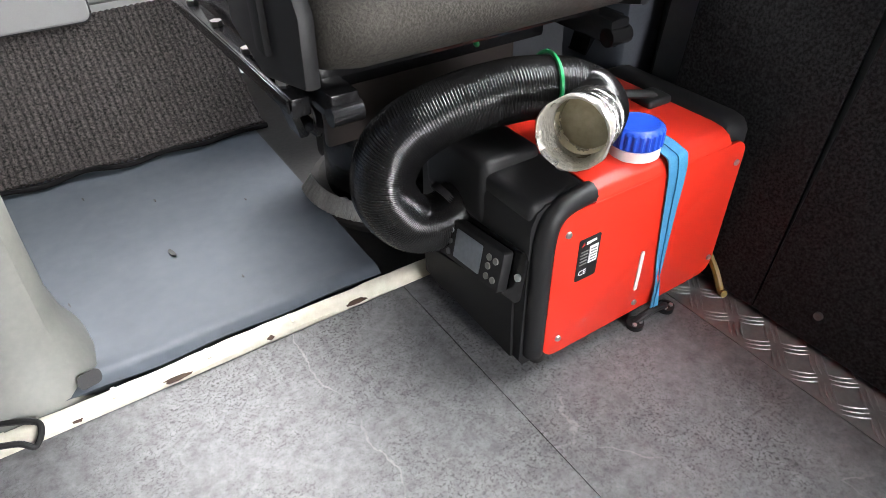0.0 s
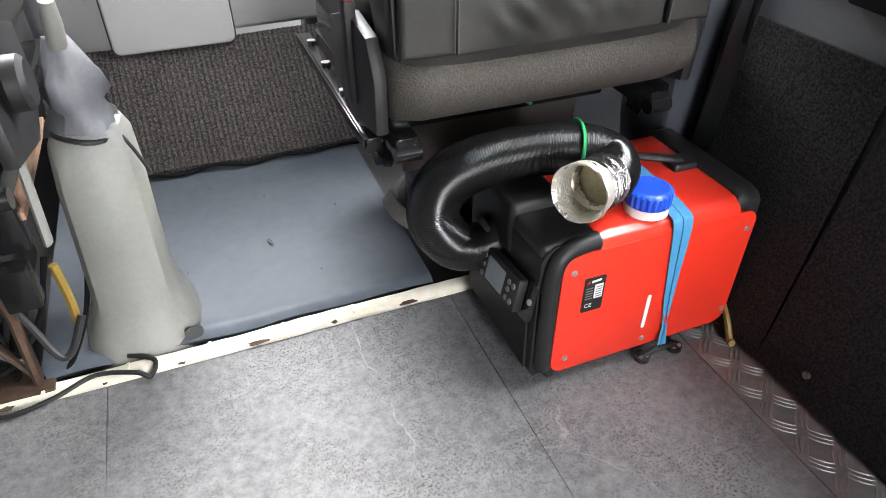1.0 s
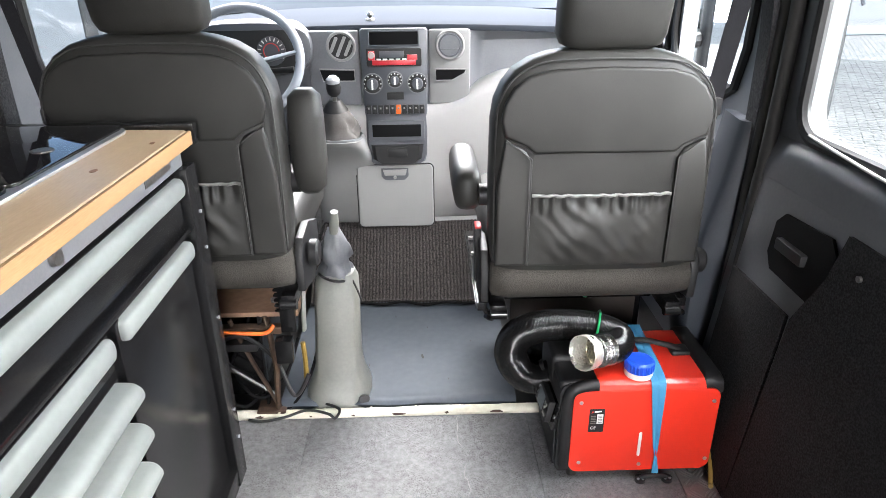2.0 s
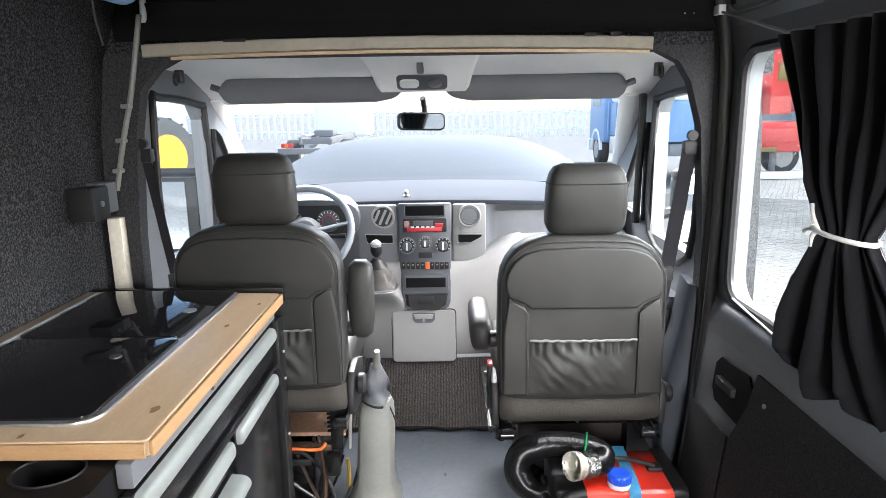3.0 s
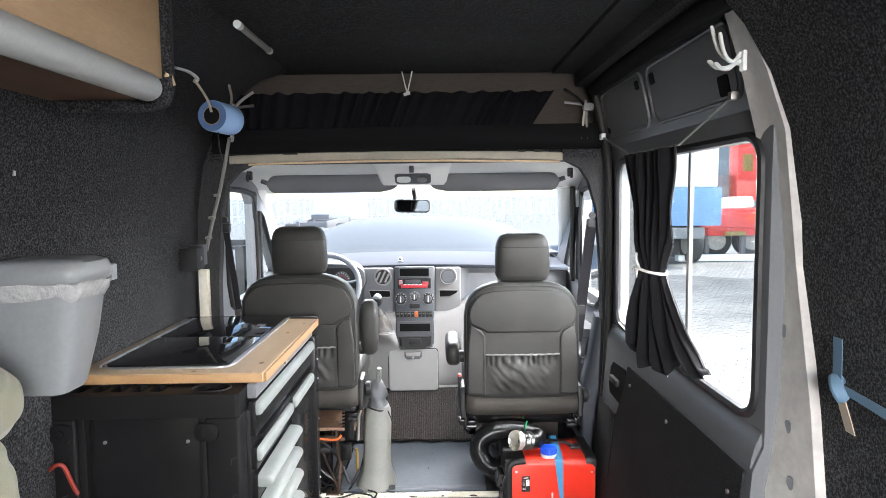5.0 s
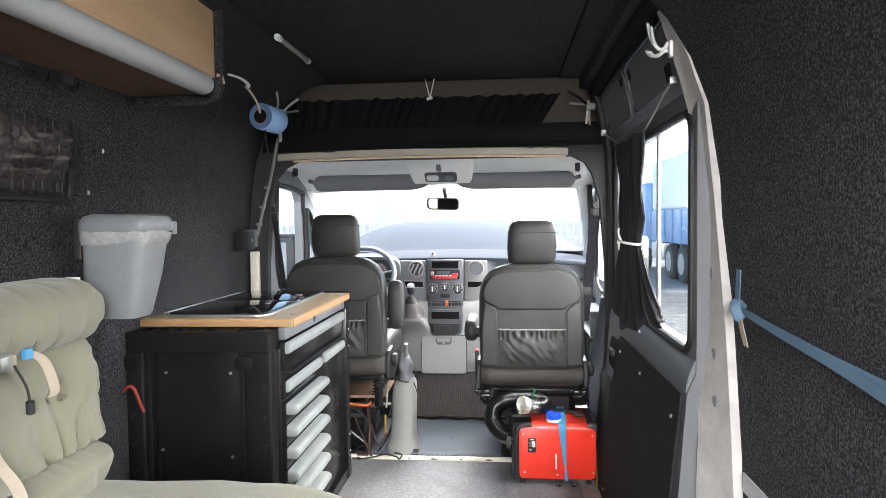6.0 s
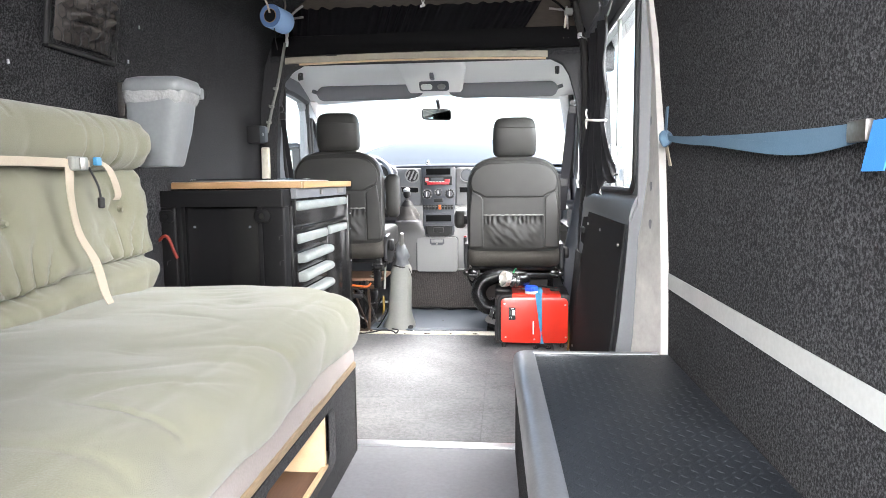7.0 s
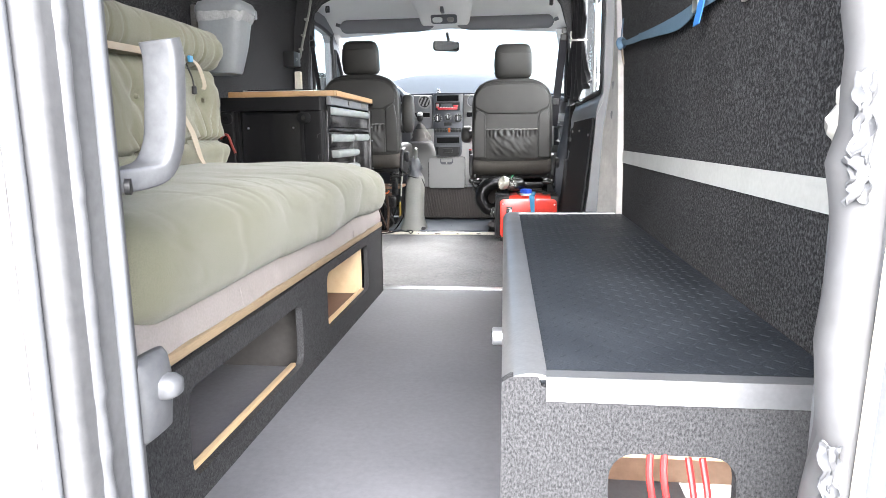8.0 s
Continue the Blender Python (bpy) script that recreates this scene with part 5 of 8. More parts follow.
part("tie_end", tube(smooth_path([(-0.15, 0.13, 0.372), (-0.13, 0.10, 0.345), (-0.118, 0.095, 0.31)], 5), 0.003, 6), PLASTIC, hb)

# under the driver's seat
sb = thing("underseat_frame", (-0.5, 0.15, 0.0), "open rusty seat base with a stained board and loose cables", "seat base")
part("board", box(-0.76, -0.285, 0.04, 0.36, 0.298, 0.312, 0.002), BROWNPLY, sb, "stained brown board")
for x in (-0.70, -0.365):
    part("leg", tube([(x, 0.02, 0.0), (x + 0.008, 0.03, 0.15), (x - 0.01, 0.05, 0.30)], 0.016, 8, flat=0.5), RUST, sb)
    part("leg", tube([(x - 0.03, 0.04, 0.0), (x - 0.028, 0.05, 0.3)], 0.012, 8, flat=0.5), BLACKSTEEL, sb)
part("foot", box(-0.42, -0.34, -0.005, 0.05, 0.0, 0.02, 0.003), RUST, sb)
part("cross_bar", box(-0.72, -0.33, 0.02, 0.05, 0.255, 0.275, 0.004), RUST, sb)
part("box", box(-0.80, -0.40, 0.10, 0.42, 0.0, 0.24, 0.015), BLACKSTEEL, sb)
part("tray", box(-0.74, -0.40, 0.02, 0.10, 0.20, 0.225, 0.006), PLASTIC, sb)
part("bolt", cyl((-0.36, 0.10, 0.312), (-0.36, 0.10, 0.322), 0.009, seg=8), STEEL, sb)
part("bolt", cyl((-0.33, 0.20, 0.312), (-0.33, 0.20, 0.32), 0.007, seg=8), STEEL, sb)
part("bracket", box(-0.33, -0.29, 0.02, 0.06, 0.26, 0.42, 0.004), BLACKSTEEL, sb)
part("upright", tube([(-0.275, 0.05, 0.25), (-0.262, 0.07, 0.50)], 0.016, 8, flat=0.4), GREYPLASTIC, sb)
part("spring", tube([(-0.33 + 0.012 * math.cos(k * 0.9), 0.04 + 0.012 * math.sin(k * 0.9), 0.31 + 0.0022 * k) for k in range(40)], 0.0035, 6), BLACKSTEEL, sb)
single("cable", tube(smooth_path([(-0.60, -0.01, 0.293), (-0.5, -0.015, 0.288), (-0.42, -0.01, 0.278), (-0.365, 0.0, 0.272), (-0.345, 0.01, 0.29)], 6), 0.0055, 8), ORANGE, "orange cable under the driver's seat", "cable", at=(-0.4, 0, 0.28), group="cables")
single("cable", tube(smooth_path([(-0.282, 0.04, 0.10), (-0.280, 0.045, 0.15), (-0.283, 0.05, 0.21)], 6), 0.007, 8), YELLOW, "yellow cable beside the handbrake", "cable", at=(-0.27, 0.04, 0.1), group="cables")
single("cable", tube(smooth_path([(-0.44, -0.02, 0.006), (-0.40, -0.028, 0.006), (-0.34, -0.02, 0.012), (-0.28, -0.005, 0.022), (-0.22, -0.02, 0.02), (-0.20, -0.028, 0.01), (-0.19, -0.004, 0.022), (-0.23, 0.02, 0.024)], 8), 0.004, 8), PLASTIC, "loose black cable over the sill", "cable", at=(-0.3, 0, 0), group="cables")
for k in range(6):
    x = -0.70 + 0.06 * k
    z = random.uniform(0.05, 0.2)
    sag = random.uniform(0.02, 0.09)
    part("wiring", tube(smooth_path([(x - 0.05, 0.10, z + 0.08), (x, 0.03 + 0.02 * random.random(), z), (x + 0.06, 0.02, max(0.012, z - sag)), (x + 0.12, 0.06, z + 0.05 * random.random()), (x + 0.15, 0.12, z + 0.1)], 6), random.uniform(0.003, 0.006), 8), BLUEDARK, sb)
part("hinge_plate", box(-0.345, -0.30, -0.01, 0.025, 0.18, 0.25, 0.004), BLACKSTEEL, sb)
part("spring_arm", tube([(-0.62, 0.02, 0.27), (-0.45, 0.03, 0.12), (-0.36, 0.03, 0.05)], 0.009, 8), BLACKSTEEL, sb)
part("brace", tube([(-0.36, 0.02, 0.02), (-0.42, 0.03, 0.16), (-0.47, 0.04, 0.29)], 0.010, 8, flat=0.5), RUST, sb)
single("cable", tube(smooth_path([(-0.27, 0.03, 0.12), (-0.31, 0.0, 0.07), (-0.36, 0.04, 0.16), (-0.43, 0.02, 0.25), (-0.5, 0.03, 0.23)], 8), 0.006, 8), PLASTIC, "black hose under the driver's seat", "cable", at=(-0.3, 0, 0), group="cables")

# passenger seat's base and the black trim beside it
for x, y0, y1, z in ((0.203, -0.03, 0.46, 0.352), (0.72, -0.03, 0.46, 0.352)):
    rl = thing("seat_rail", (x, 0.2, z), "black steel seat slide rail with bolts", "rail", "seat rails")
    part("rail", box(x - 0.012, x + 0.012, y0, y1, z - 0.012, z + 0.012, 0.003), BLACKSTEEL, rl)
    part("lip", box(x - 0.017, x - 0.0135, y0, y1, z - 0.004, z + 0.014, 0.001), BLACKSTEEL, rl)
    for y in (0.02, 0.14, 0.27, 0.39):
        part("bolt", cyl((x, y, z + 0.012), (x, y, z + 0.02), 0.009, seg=6), STEEL, rl)
    part("bracket", loft([[(x - 0.004, 0.05, 0.34), (x + 0.006, 0.05, 0.34), (x + 0.006, 0.01, 0.34), (x - 0.004, 0.01, 0.34)], [(x + 0.022, 0.09, 0.27), (x + 0.032, 0.09, 0.27), (x + 0.032, 0.05, 0.27), (x + 0.022, 0.05, 0.27)], [(x + 0.06, 0.14, 0.25), (x + 0.066, 0.15, 0.26), (x + 0.066, 0.11, 0.26), (x + 0.06, 0.10, 0.25)]]), BLACKSTEEL, rl)
    part("lever", tube(smooth_path([(x + 0.03, 0.1, 0.33), (x + 0.045, 0.05, 0.31), (x + 0.03, 0.0, 0.30), (x + 0.01, -0.02, 0.32)], 5), 0.006, 8), BLACKSTEEL, rl)
pb = thing("swivel_pedestal", (0.46, 0.3, 0.0), "black steel pedestal under the passenger seat", "seat base")
part("body", box(0.40, 0.70, 0.20, 0.46, 0.0, 0.34, 0.01), BLACKSTEEL, pb)
part("back_panel", box(0.30, 0.66, 0.14, 0.155, 0.19, 0.335, 0.003), mat("dark_brown_panel", (0.012, 0.008, 0.006), (0.02, 0.013, 0.01), 0.7), pb, "dark brown panel")
part("top_frame", box(0.27, 0.69, 0.10, 0.46, 0.30, 0.34, 0.006), BLACKSTEEL, pb)
part("ring", tube([(0.48 + 0.15 * math.cos(w), 0.26 + 0.15 * math.sin(w), 0.012) for w in [k * math.tau / 40 for k in range(40)]], 0.022, 8, closed=True), RUBBER, pb)
part("drum", cyl((0.48, 0.27, 0.0), (0.48, 0.27, 0.19), 0.132, 0.126, 40, bev=0.006), BLACKSTEEL, pb, "glossy black drum", 50)
for a in (3.5, 4.1, 4.7):
    part("bolt", cyl((0.48 + 0.15 * math.cos(a), 0.26 + 0.15 * math.sin(a), 0.03), (0.48 + 0.15 * math.cos(a), 0.26 + 0.15 * math.sin(a), 0.042), 0.011, seg=6), STEEL, pb)
bt = loft([[(x0, -0.01, z), (x0 + 0.01, -0.03, z), (0.83, -0.035, z), (0.84, 0.1, z), (x0 + 0.02, 0.12, z)] for z, x0 in ((0.0, 0.76), (0.12, 0.755), (0.25, 0.735), (0.4, 0.73), (0.52, 0.745), (0.66, 0.775), (0.82, 0.80))])
structure("trim_pillar", bt, TRIMDARK, "dark grey plastic lower pillar trim", "trim", angle=60)


# ---- portable heater behind the passenger seat ----
ht = thing("portable_heater", (0.56, -0.15, 0.0), "red and black portable diesel heater strapped to the floor", "heater")


def ring_xz(x0, x1, z0, z1, r, y, k=5):
    return [((x0 + x1) / 2 + a, y, (z0 + z1) / 2 + b) for a, b in rrect(x1 - x0, z1 - z0, r, k)]


bm = loft([ring_xz(0.377 + i, 0.742 - i, 0.02 + i, 0.268 - i, 0.032, y) for i, y in ((0.012, -0.271), (0.003, -0.268), (0.0, -0.26), (0.0, -0.035), (0.004, -0.026), (0.02, -0.02))])
part("casing", bm, PLASTIC, ht, "black plastic casing", 45)
for x0, x1, xr in ((0.366, 0.41, 0.0), (0.712, 0.744, 0.0)):
    bm = loft([[(x, y, z) for x, z in ((x0 + 0.006, 0.02), (x0, 0.03), (x0, 0.25), (x0 + 0.008, 0.268), (x0 + 0.02, 0.274), (x1, 0.276), (x1, 0.25), (x1 - 0.01, 0.02))] for y in (-0.264, -0.03)])
    part("end_cap", bm, PLASTIC, ht)
front = part("front_panel", plate(rrect(0.342, 0.234, 0.024, 6), (0.566, -0.272, 0.144), (1, 0, 0), (0, 0, 1), 0.006, bev=0.002), RED, ht, "red front panel")
prof = [(-0.2775, 0.252), (-0.2778, 0.258), (-0.2765, 0.264), (-0.27, 0.273), (-0.258, 0.279), (-0.24, 0.281), (-0.05, 0.281), (-0.04, 0.27)]
bm = sheet(lambda s, t: Vector((0.452 + 0.248 * s, *[prof[min(6, int(t * 7))][k] + (prof[min(6, int(t * 7)) + 1][k] - prof[min(6, int(t * 7))][k]) * (t * 7 - min(6, int(t * 7))) for k in (0, 1)])), 2, 28, 0.0025)
part("top_panel", bm, RED, ht, "red top panel curving over the edge", 60)
part("front_edge_trim", tube(smooth_path([(0.385, -0.268, 0.04), (0.382, -0.270, 0.15), (0.384, -0.27, 0.235), (0.398, -0.268, 0.262), (0.43, -0.266, 0.270), (0.452, -0.266, 0.271)], 6), 0.014, 10), PLASTIC, ht)
for x, z in ((0.413, 0.231), (0.419, 0.056), (0.723, 0.227), (0.726, 0.058), (0.566, 0.046)):
    sc = part("screw", cyl((x, -0.2775, z), (x, -0.2805, z), 0.0052, 0.0042, 12), ALU, front)
# rating label, drawn with plain bars; CE mark lettered
lab = part("rating_label", plate(rrect(0.036, 0.066, 0.003), (0.452, -0.278, 0.180), (1, 0, 0), (0, 0, 1), 0.0008), PLASTIC, front, "black rating label")
part("data_field", box(0.4525, 0.4665, -0.2798, -0.2787, 0.172, 0.198, 0), WHITEPL, lab)
for k in range(5):
    part("line", box(0.438, 0.450, -0.2796, -0.2787, 0.1725 + 0.005 * k, 0.174 + 0.005 * k, 0), GREYPLASTIC, lab)
    part("line", box(0.4545, 0.4645, -0.2801, -0.2797, 0.175 + 0.0045 * k, 0.1765 + 0.0045 * k, 0), TRIMGREY, lab)
part("maker_mark", plate([(0.0, 0), (0.016, 0.001), (0.016, 0.004), (0.0, 0.004)], (0.446, -0.2788, 0.203), (1, 0, 0.05), (0, 0, 1), 0.0008), WHITEPL, lab)
part("maker_sign", plate([(0, 0), (0.005, 0.002), (0.004, 0.006)], (0.438, -0.2788, 0.202), (1, 0, 0), (0, 0, 1), 0.0008), RED, lab)


def letters(text, size, m, name, parent, label=""):
    cu = bpy.data.curves.new(name, "FONT")
    cu.body, cu.size, cu.extrude, cu.align_x, cu.align_y = text, size, 0.0004, "CENTER", "CENTER"
    tmp = bpy.data.objects.new("tmp", cu)
    scene.collection.objects.link(tmp)
    me = bpy.data.meshes.new_from_object(tmp.evaluated_get(bpy.context.evaluated_depsgraph_get()))
    bpy.data.objects.remove(tmp)
    me.transform(m)
    me.transform(Matrix.Translation(-BASE[parent]))
    me.materials.clear()
    me.materials.append(WHITEPL)
    ob = new(name, me)
    ob.parent = parent
    return tagged(ob, label)


letters("CE", 0.011, pose(0.445, -0.2788, 0.159, 90, 0, 0), "ce_mark", lab)
# level window
slot = part("level_window", plate(rrect(0.007, 0.07, 0.003), (0.561, -0.278, 0.107), (1, 0, 0), (0.0, 0, 1), 0.0015), WHITEPL, front, "white level slot")
# tank neck and cap
cap = part("filler_neck", cyl((0.552, -0.236, 0.28), (0.552, -0.236, 0.294), 0.033, seg=32), WHITEPL, ht, "white tank neck")
ringpts = lambda r, z, amp=0.0: [(0.552 + (r + amp * (1 if (k // 2) % 2 else 0)) * math.cos(k * math.tau / 96), -0.236 + (r + amp * (1 if (k // 2) % 2 else 0)) * math.sin(k * math.tau / 96), z) for k in range(96)]
part("filler_cap", loft([ringpts(0.032, 0.294), ringpts(0.0325, 0.296, 0.002), ringpts(0.0325, 0.315, 0.002), ringpts(0.031, 0.318), ringpts(0.027, 0.320), ringpts(0.024, 0.319)]), BLUECAP, cap, "blue ribbed screw cap", 30)
# black top moulding, handle and side face with the control panel
part("top_cover", box(0.367, 0.456, -0.262, -0.035, 0.25, 0.279, 0.012, 4), PLASTIC, ht, "black moulded top cover")
part("outlet_block", box(0.363, 0.452, -0.178, -0.04, 0.20, 0.293, 0.014, 4), PLASTIC, ht)
part("outlet_collar", cyl((0.37, -0.10, 0.20), (0.362, -0.10, 0.195), 0.034, seg=28), PLASTIC, ht)
part("handle_mount", box(0.655, 0.70, -0.17, -0.13, 0.279, 0.292, 0.008, 3), PLASTIC, ht)
part("carry_handle", tube(smooth_path([(0.68, -0.15, 0.29), (0.65, -0.145, 0.297), (0.60, -0.125, 0.30), (0.55, -0.12, 0.296), (0.50, -0.13, 0.285)], 6), 0.011, 10, flat=0.5), PLASTIC, ht, "black carrying handle")
part("right_grip", loft([[(x, y, z + dz) for x, z in ((0.698, 0.262), (0.7, 0.283), (0.706, 0.289), (0.738, 0.288), (0.744, 0.28), (0.745, 0.255))] for y, dz in ((-0.268, -0.012), (-0.262, -0.004), (-0.245, 0.0), (-0.05, 0.0), (-0.035, -0.006))]), PLASTIC, ht, "", 50)
part("side_bulge", loft([[(x, y, z) for y, z in ((-0.25, 0.03), (-0.245, 0.13), (-0.05, 0.09), (-0.035, 0.06), (-0.05, 0.035))] for x in (0.366, 0.362)]), PLASTIC, ht)
u = Vector((0, -1, 0.11)).normalized()
v = Vector((0.25, 0.1, 1)).normalized()
ctl = part("control_unit", plate(rrect(0.118, 0.056, 0.005), (0.356, -0.187, 0.172), u, v, 0.016, bev=0.003), PLASTIC, ht, "black control unit with a grey display")
part("bracket", plate(rrect(0.15, 0.07, 0.008), (0.363, -0.192, 0.170), u, v, 0.006, bev=0.002), BLACKSTEEL, ctl)
nrm = u.cross(v)
o = Vector((0.356, -0.187, 0.172)) + nrm * 0.0165
part("display", plate(rrect(0.056, 0.04, 0.002), o - u * 0.008, u, v, 0.001), SCREEN, ctl, "grey display")
for k, (a, b) in enumerate(((-0.047, 0.014), (-0.047, -0.002), (-0.047, -0.018), (0.035, 0.012), (0.035, 0.0), (0.035, -0.014), (0.048, 0.012), (0.048, -0.014))):
    c = o + u * a + v * b
    part("button", cyl(c, c + nrm * 0.002, 0.0045, seg=12), TRIMGREY if k < 3 else GREYPLASTIC, ctl)
for a, b in ((-0.068, 0.01), (0.068, 0.0)):
    c = Vector((0.363, -0.192, 0.170)) + nrm * 0.006 + u * a + v * b
    part("screw", cyl(c, c + nrm * 0.003, 0.005, seg=10), ALU, ctl)
for x in (0.41, 0.71):
    for y in (-0.25, -0.05):
        part("foot", cyl((x, y, 0.0), (x, y, 0.022), 0.012, seg=14), RUBBER, ht)

# hot-air duct: ribbed black hose ending in bare foil
duct = thing("air_duct", (0.38, -0.1, 0.1), "black ribbed hot-air hose with a bare foil end", "hose")
path = smooth_path([(0.392, -0.11, 0.205), (0.35, -0.105, 0.178), (0.302, -0.095, 0.188), (0.272, -0.088, 0.245), (0.29, -0.095, 0.306), (0.345, -0.12, 0.345), (0.42, -0.145, 0.36), (0.48, -0.16, 0.355), (0.512, -0.182, 0.345), (0.498, -0.215, 0.342), (0.458, -0.24, 0.349), (0.42, -0.262, 0.358)], 31)
# even steps along the hose, four to a rib
far = [0.0]
for p, q in zip(path, path[1:]):
    far.append(far[-1] + (q - p).length)
steps, k, even = int(far[-1] / 0.0008), 0, []
for i in range(steps + 1):
    want = far[-1] * i / steps
    while k < len(far) - 2 and far[k + 1] < want:
        k += 1
    even.append(path[k].lerp(path[k + 1], (want - far[k]) / max(far[k + 1] - far[k], 1e-9)))
path = even
rad = [0.0372 + 0.0035 * math.exp(-((i / steps - 0.3) / 0.2) ** 2) + (0.0013 if i / steps < 0.70 else 0.0006) * math.sin(i * math.pi / 2 + 0.4) + 0.0012 * noise.noise((i * 0.02, 0, 0)) for i in range(len(path))]
cut = int(len(path) * 0.90)
part("hose", tube(path[:cut], rad[:cut], 36, cap=False), DUCT, duct, "black ribbed hose", 180)
part("foil_section", tube(path[cut - 1:], [r * (1.0 + 0.04 * noise.noise((i * 0.4, 2, 0))) for i, r in enumerate(rad[cut - 1:])], 36, cap=False), mat("ribbed_foil", (0.2, 0.2, 0.2), (0.34, 0.33, 0.31), 0.25, metal=1.0, scale=40, fine=200, bump=0.8, depth=0.002), duct, "ribbed foil section", 60)
d = (path[-1] - path[-20]).normalized()
end = path[-1]
s1 = d.cross(Vector((0, 0, 1))).normalized()
s2 = s1.cross(d)
lip = []
for k, (off, r) in enumerate(((-0.012, 0.038), (0.004, 0.0405), (0.014, 0.0415), (0.017, 0.040), (0.012, 0.036), (-0.01, 0.035), (-0.03, 0.034), (-0.05, 0.033))):
    lip.append([end + d * (off + 0.004 * noise.noise((math.cos(w) * 2, math.sin(w) * 2, k))) + (s1 * math.cos(w) + s2 * math.sin(w)) * r * (1 + 0.05 * noise.noise((math.cos(w) * 3, math.sin(w) * 3, k * 0.7))) for w in [j * math.tau / 48 for j in range(48)]])
part("foil_end", loft(lip, cap=False), FOIL, duct, "crumpled silver foil end", 80)
bore = [[end - d * (0.028 + 0.0012 * k) + (s1 * math.cos(w) + s2 * math.sin(w)) * (0.0335 + 0.0011 * math.sin(k * math.pi / 2) + 0.0006 * noise.noise((math.cos(w) * 4, math.sin(w) * 4, k * 0.3))) for w in [j * math.tau / 40 for j in range(40)]] for k in range(52)]
part("ribbed_bore", loft(bore, cap=False), mat("dull_foil", (0.55, 0.51, 0.4), (0.78, 0.73, 0.6), 0.28, metal=0.7, scale=40, fine=120, bump=0.6, depth=0.002), duct, "ribbed foil lining", 60)
part("dark_bore", tube([end - d * 0.052, end - d * 0.056], [0.034, 0.030], 30), mat("dark_foil", (0.33, 0.29, 0.19), (0.5, 0.45, 0.32), 0.4, metal=0.4, scale=40, fine=120, bump=0.8, depth=0.003), duct)
ti = int(len(path) * 0.70)
td = (path[ti + 8] - path[ti - 8]).normalized()
a1 = td.cross(Vector((0, 0, 1))).normalized()
a2 = a1.cross(td)
part("tie", tube([path[ti] + (a1 * math.cos(w) + a2 * math.sin(w)) * 0.042 for w in [j * math.tau / 40 for j in range(40)]], 0.0028, 6, closed=True), GREEN, duct, "green tie")

# blue lashing strap over the heater, with its floor bracket
st = thing("lashing_strap", (0.59, -0.28, 0.0), "blue lashing strap pulled over the heater", "strap")


def strap_pts(side):
    return smooth_path([(0.60 + side * 0.016, -0.02, 0.10), (0.60 + side * 0.016, -0.028, 0.27), (0.598 + side * 0.016, -0.05, 0.2855), (0.592 + side * 0.016, -0.20, 0.2855), (0.588 + side * 0.015, -0.262, 0.283), (0.586 + side * 0.0145, -0.281, 0.268), (0.592 + side * 0.009, -0.2815, 0.18), (0.598 + side * 0.004, -0.2815, 0.10), (0.604 - side * 0.005, -0.283, 0.05), (0.606 - side * 0.009, -0.286, 0.014)], 6)


a, b = strap_pts(-1), strap_pts(1)
part("webbing", sheet(lambda s, t: a[min(len(a) - 1, round(s * (len(a) - 1)))].lerp(b[min(len(b) - 1, round(s * (len(b) - 1)))], t) + Vector((0, -0.0015 * math.sin(t * 9.4) * max(0, s - 0.5), 0)), len(a) - 1, 6, 0.0018), BLUEWEB, st, "", 60)
a2_, b2_ = [p + Vector((0.004, -0.002, 0.001)) for p in strap_pts(-0.2)], [p + Vector((0.004, -0.002, 0.001)) for p in strap_pts(0.95)]
part("webbing", sheet(lambda s, t: a2_[min(len(a) - 1, round(s * (len(a) - 1)))].lerp(b2_[min(len(a) - 1, round(s * (len(a) - 1)))], t), len(a) - 1, 3, 0.0016), BLUEWEB, st, "", 60)
part("floor_ring", tube([(0.573, -0.283, 0.006), (0.585, -0.287, 0.016), (0.606, -0.288, 0.02), (0.625, -0.287, 0.016), (0.637, -0.284, 0.006)], 0.006, 8), PLASTIC, st, "black lashing ring")
for x in (0.572, 0.638):
    ft = part("ring_foot", cyl((x, -0.285, 0.0), (x, -0.285, 0.008), 0.013, seg=14), PLASTIC, st)
    for k in (-1, 1):
        part("screw", cyl((x + 0.006 * k, -0.289, 0.008), (x + 0.006 * k, -0.289, 0.010), 0.0035, seg=8), ALU, ft)
fringe = lambda s, t: Vector((0.48 + (0.182 - 0.02 * t + 0.0012 * math.sin(s * 900)) * math.cos(2.9 + 1.9 * s), 0.26 + (0.182 - 0.02 * t + 0.0012 * math.sin(s * 900)) * math.sin(2.9 + 1.9 * s), 0.03 + 0.026 * t + 0.002 * noise.noise((s * 60, 0, 3)) * (1 - t)))
single("brush_strip", sheet(fringe, 400, 4, 0.003), mat("pale_bristle", (0.16, 0.155, 0.145), (0.26, 0.25, 0.235), 0.8, scale=30, fine=300, bump=0.4), "pale grey bristle strip round the seat pedestal", "brush strip", at=(0.33, 0.2, 0.03), angle=80)
single("cable", tube(smooth_path([(0.752, -0.19, 0.12), (0.75, -0.215, 0.10), (0.748, -0.245, 0.07), (0.742, -0.285, 0.035), (0.737, -0.308, 0.007), (0.733, -0.318, 0.007)], 6), 0.006, 8), YELLOW, "yellow cable beside the sliding door", "cable", at=(0.75, -0.3, 0), group="cables")
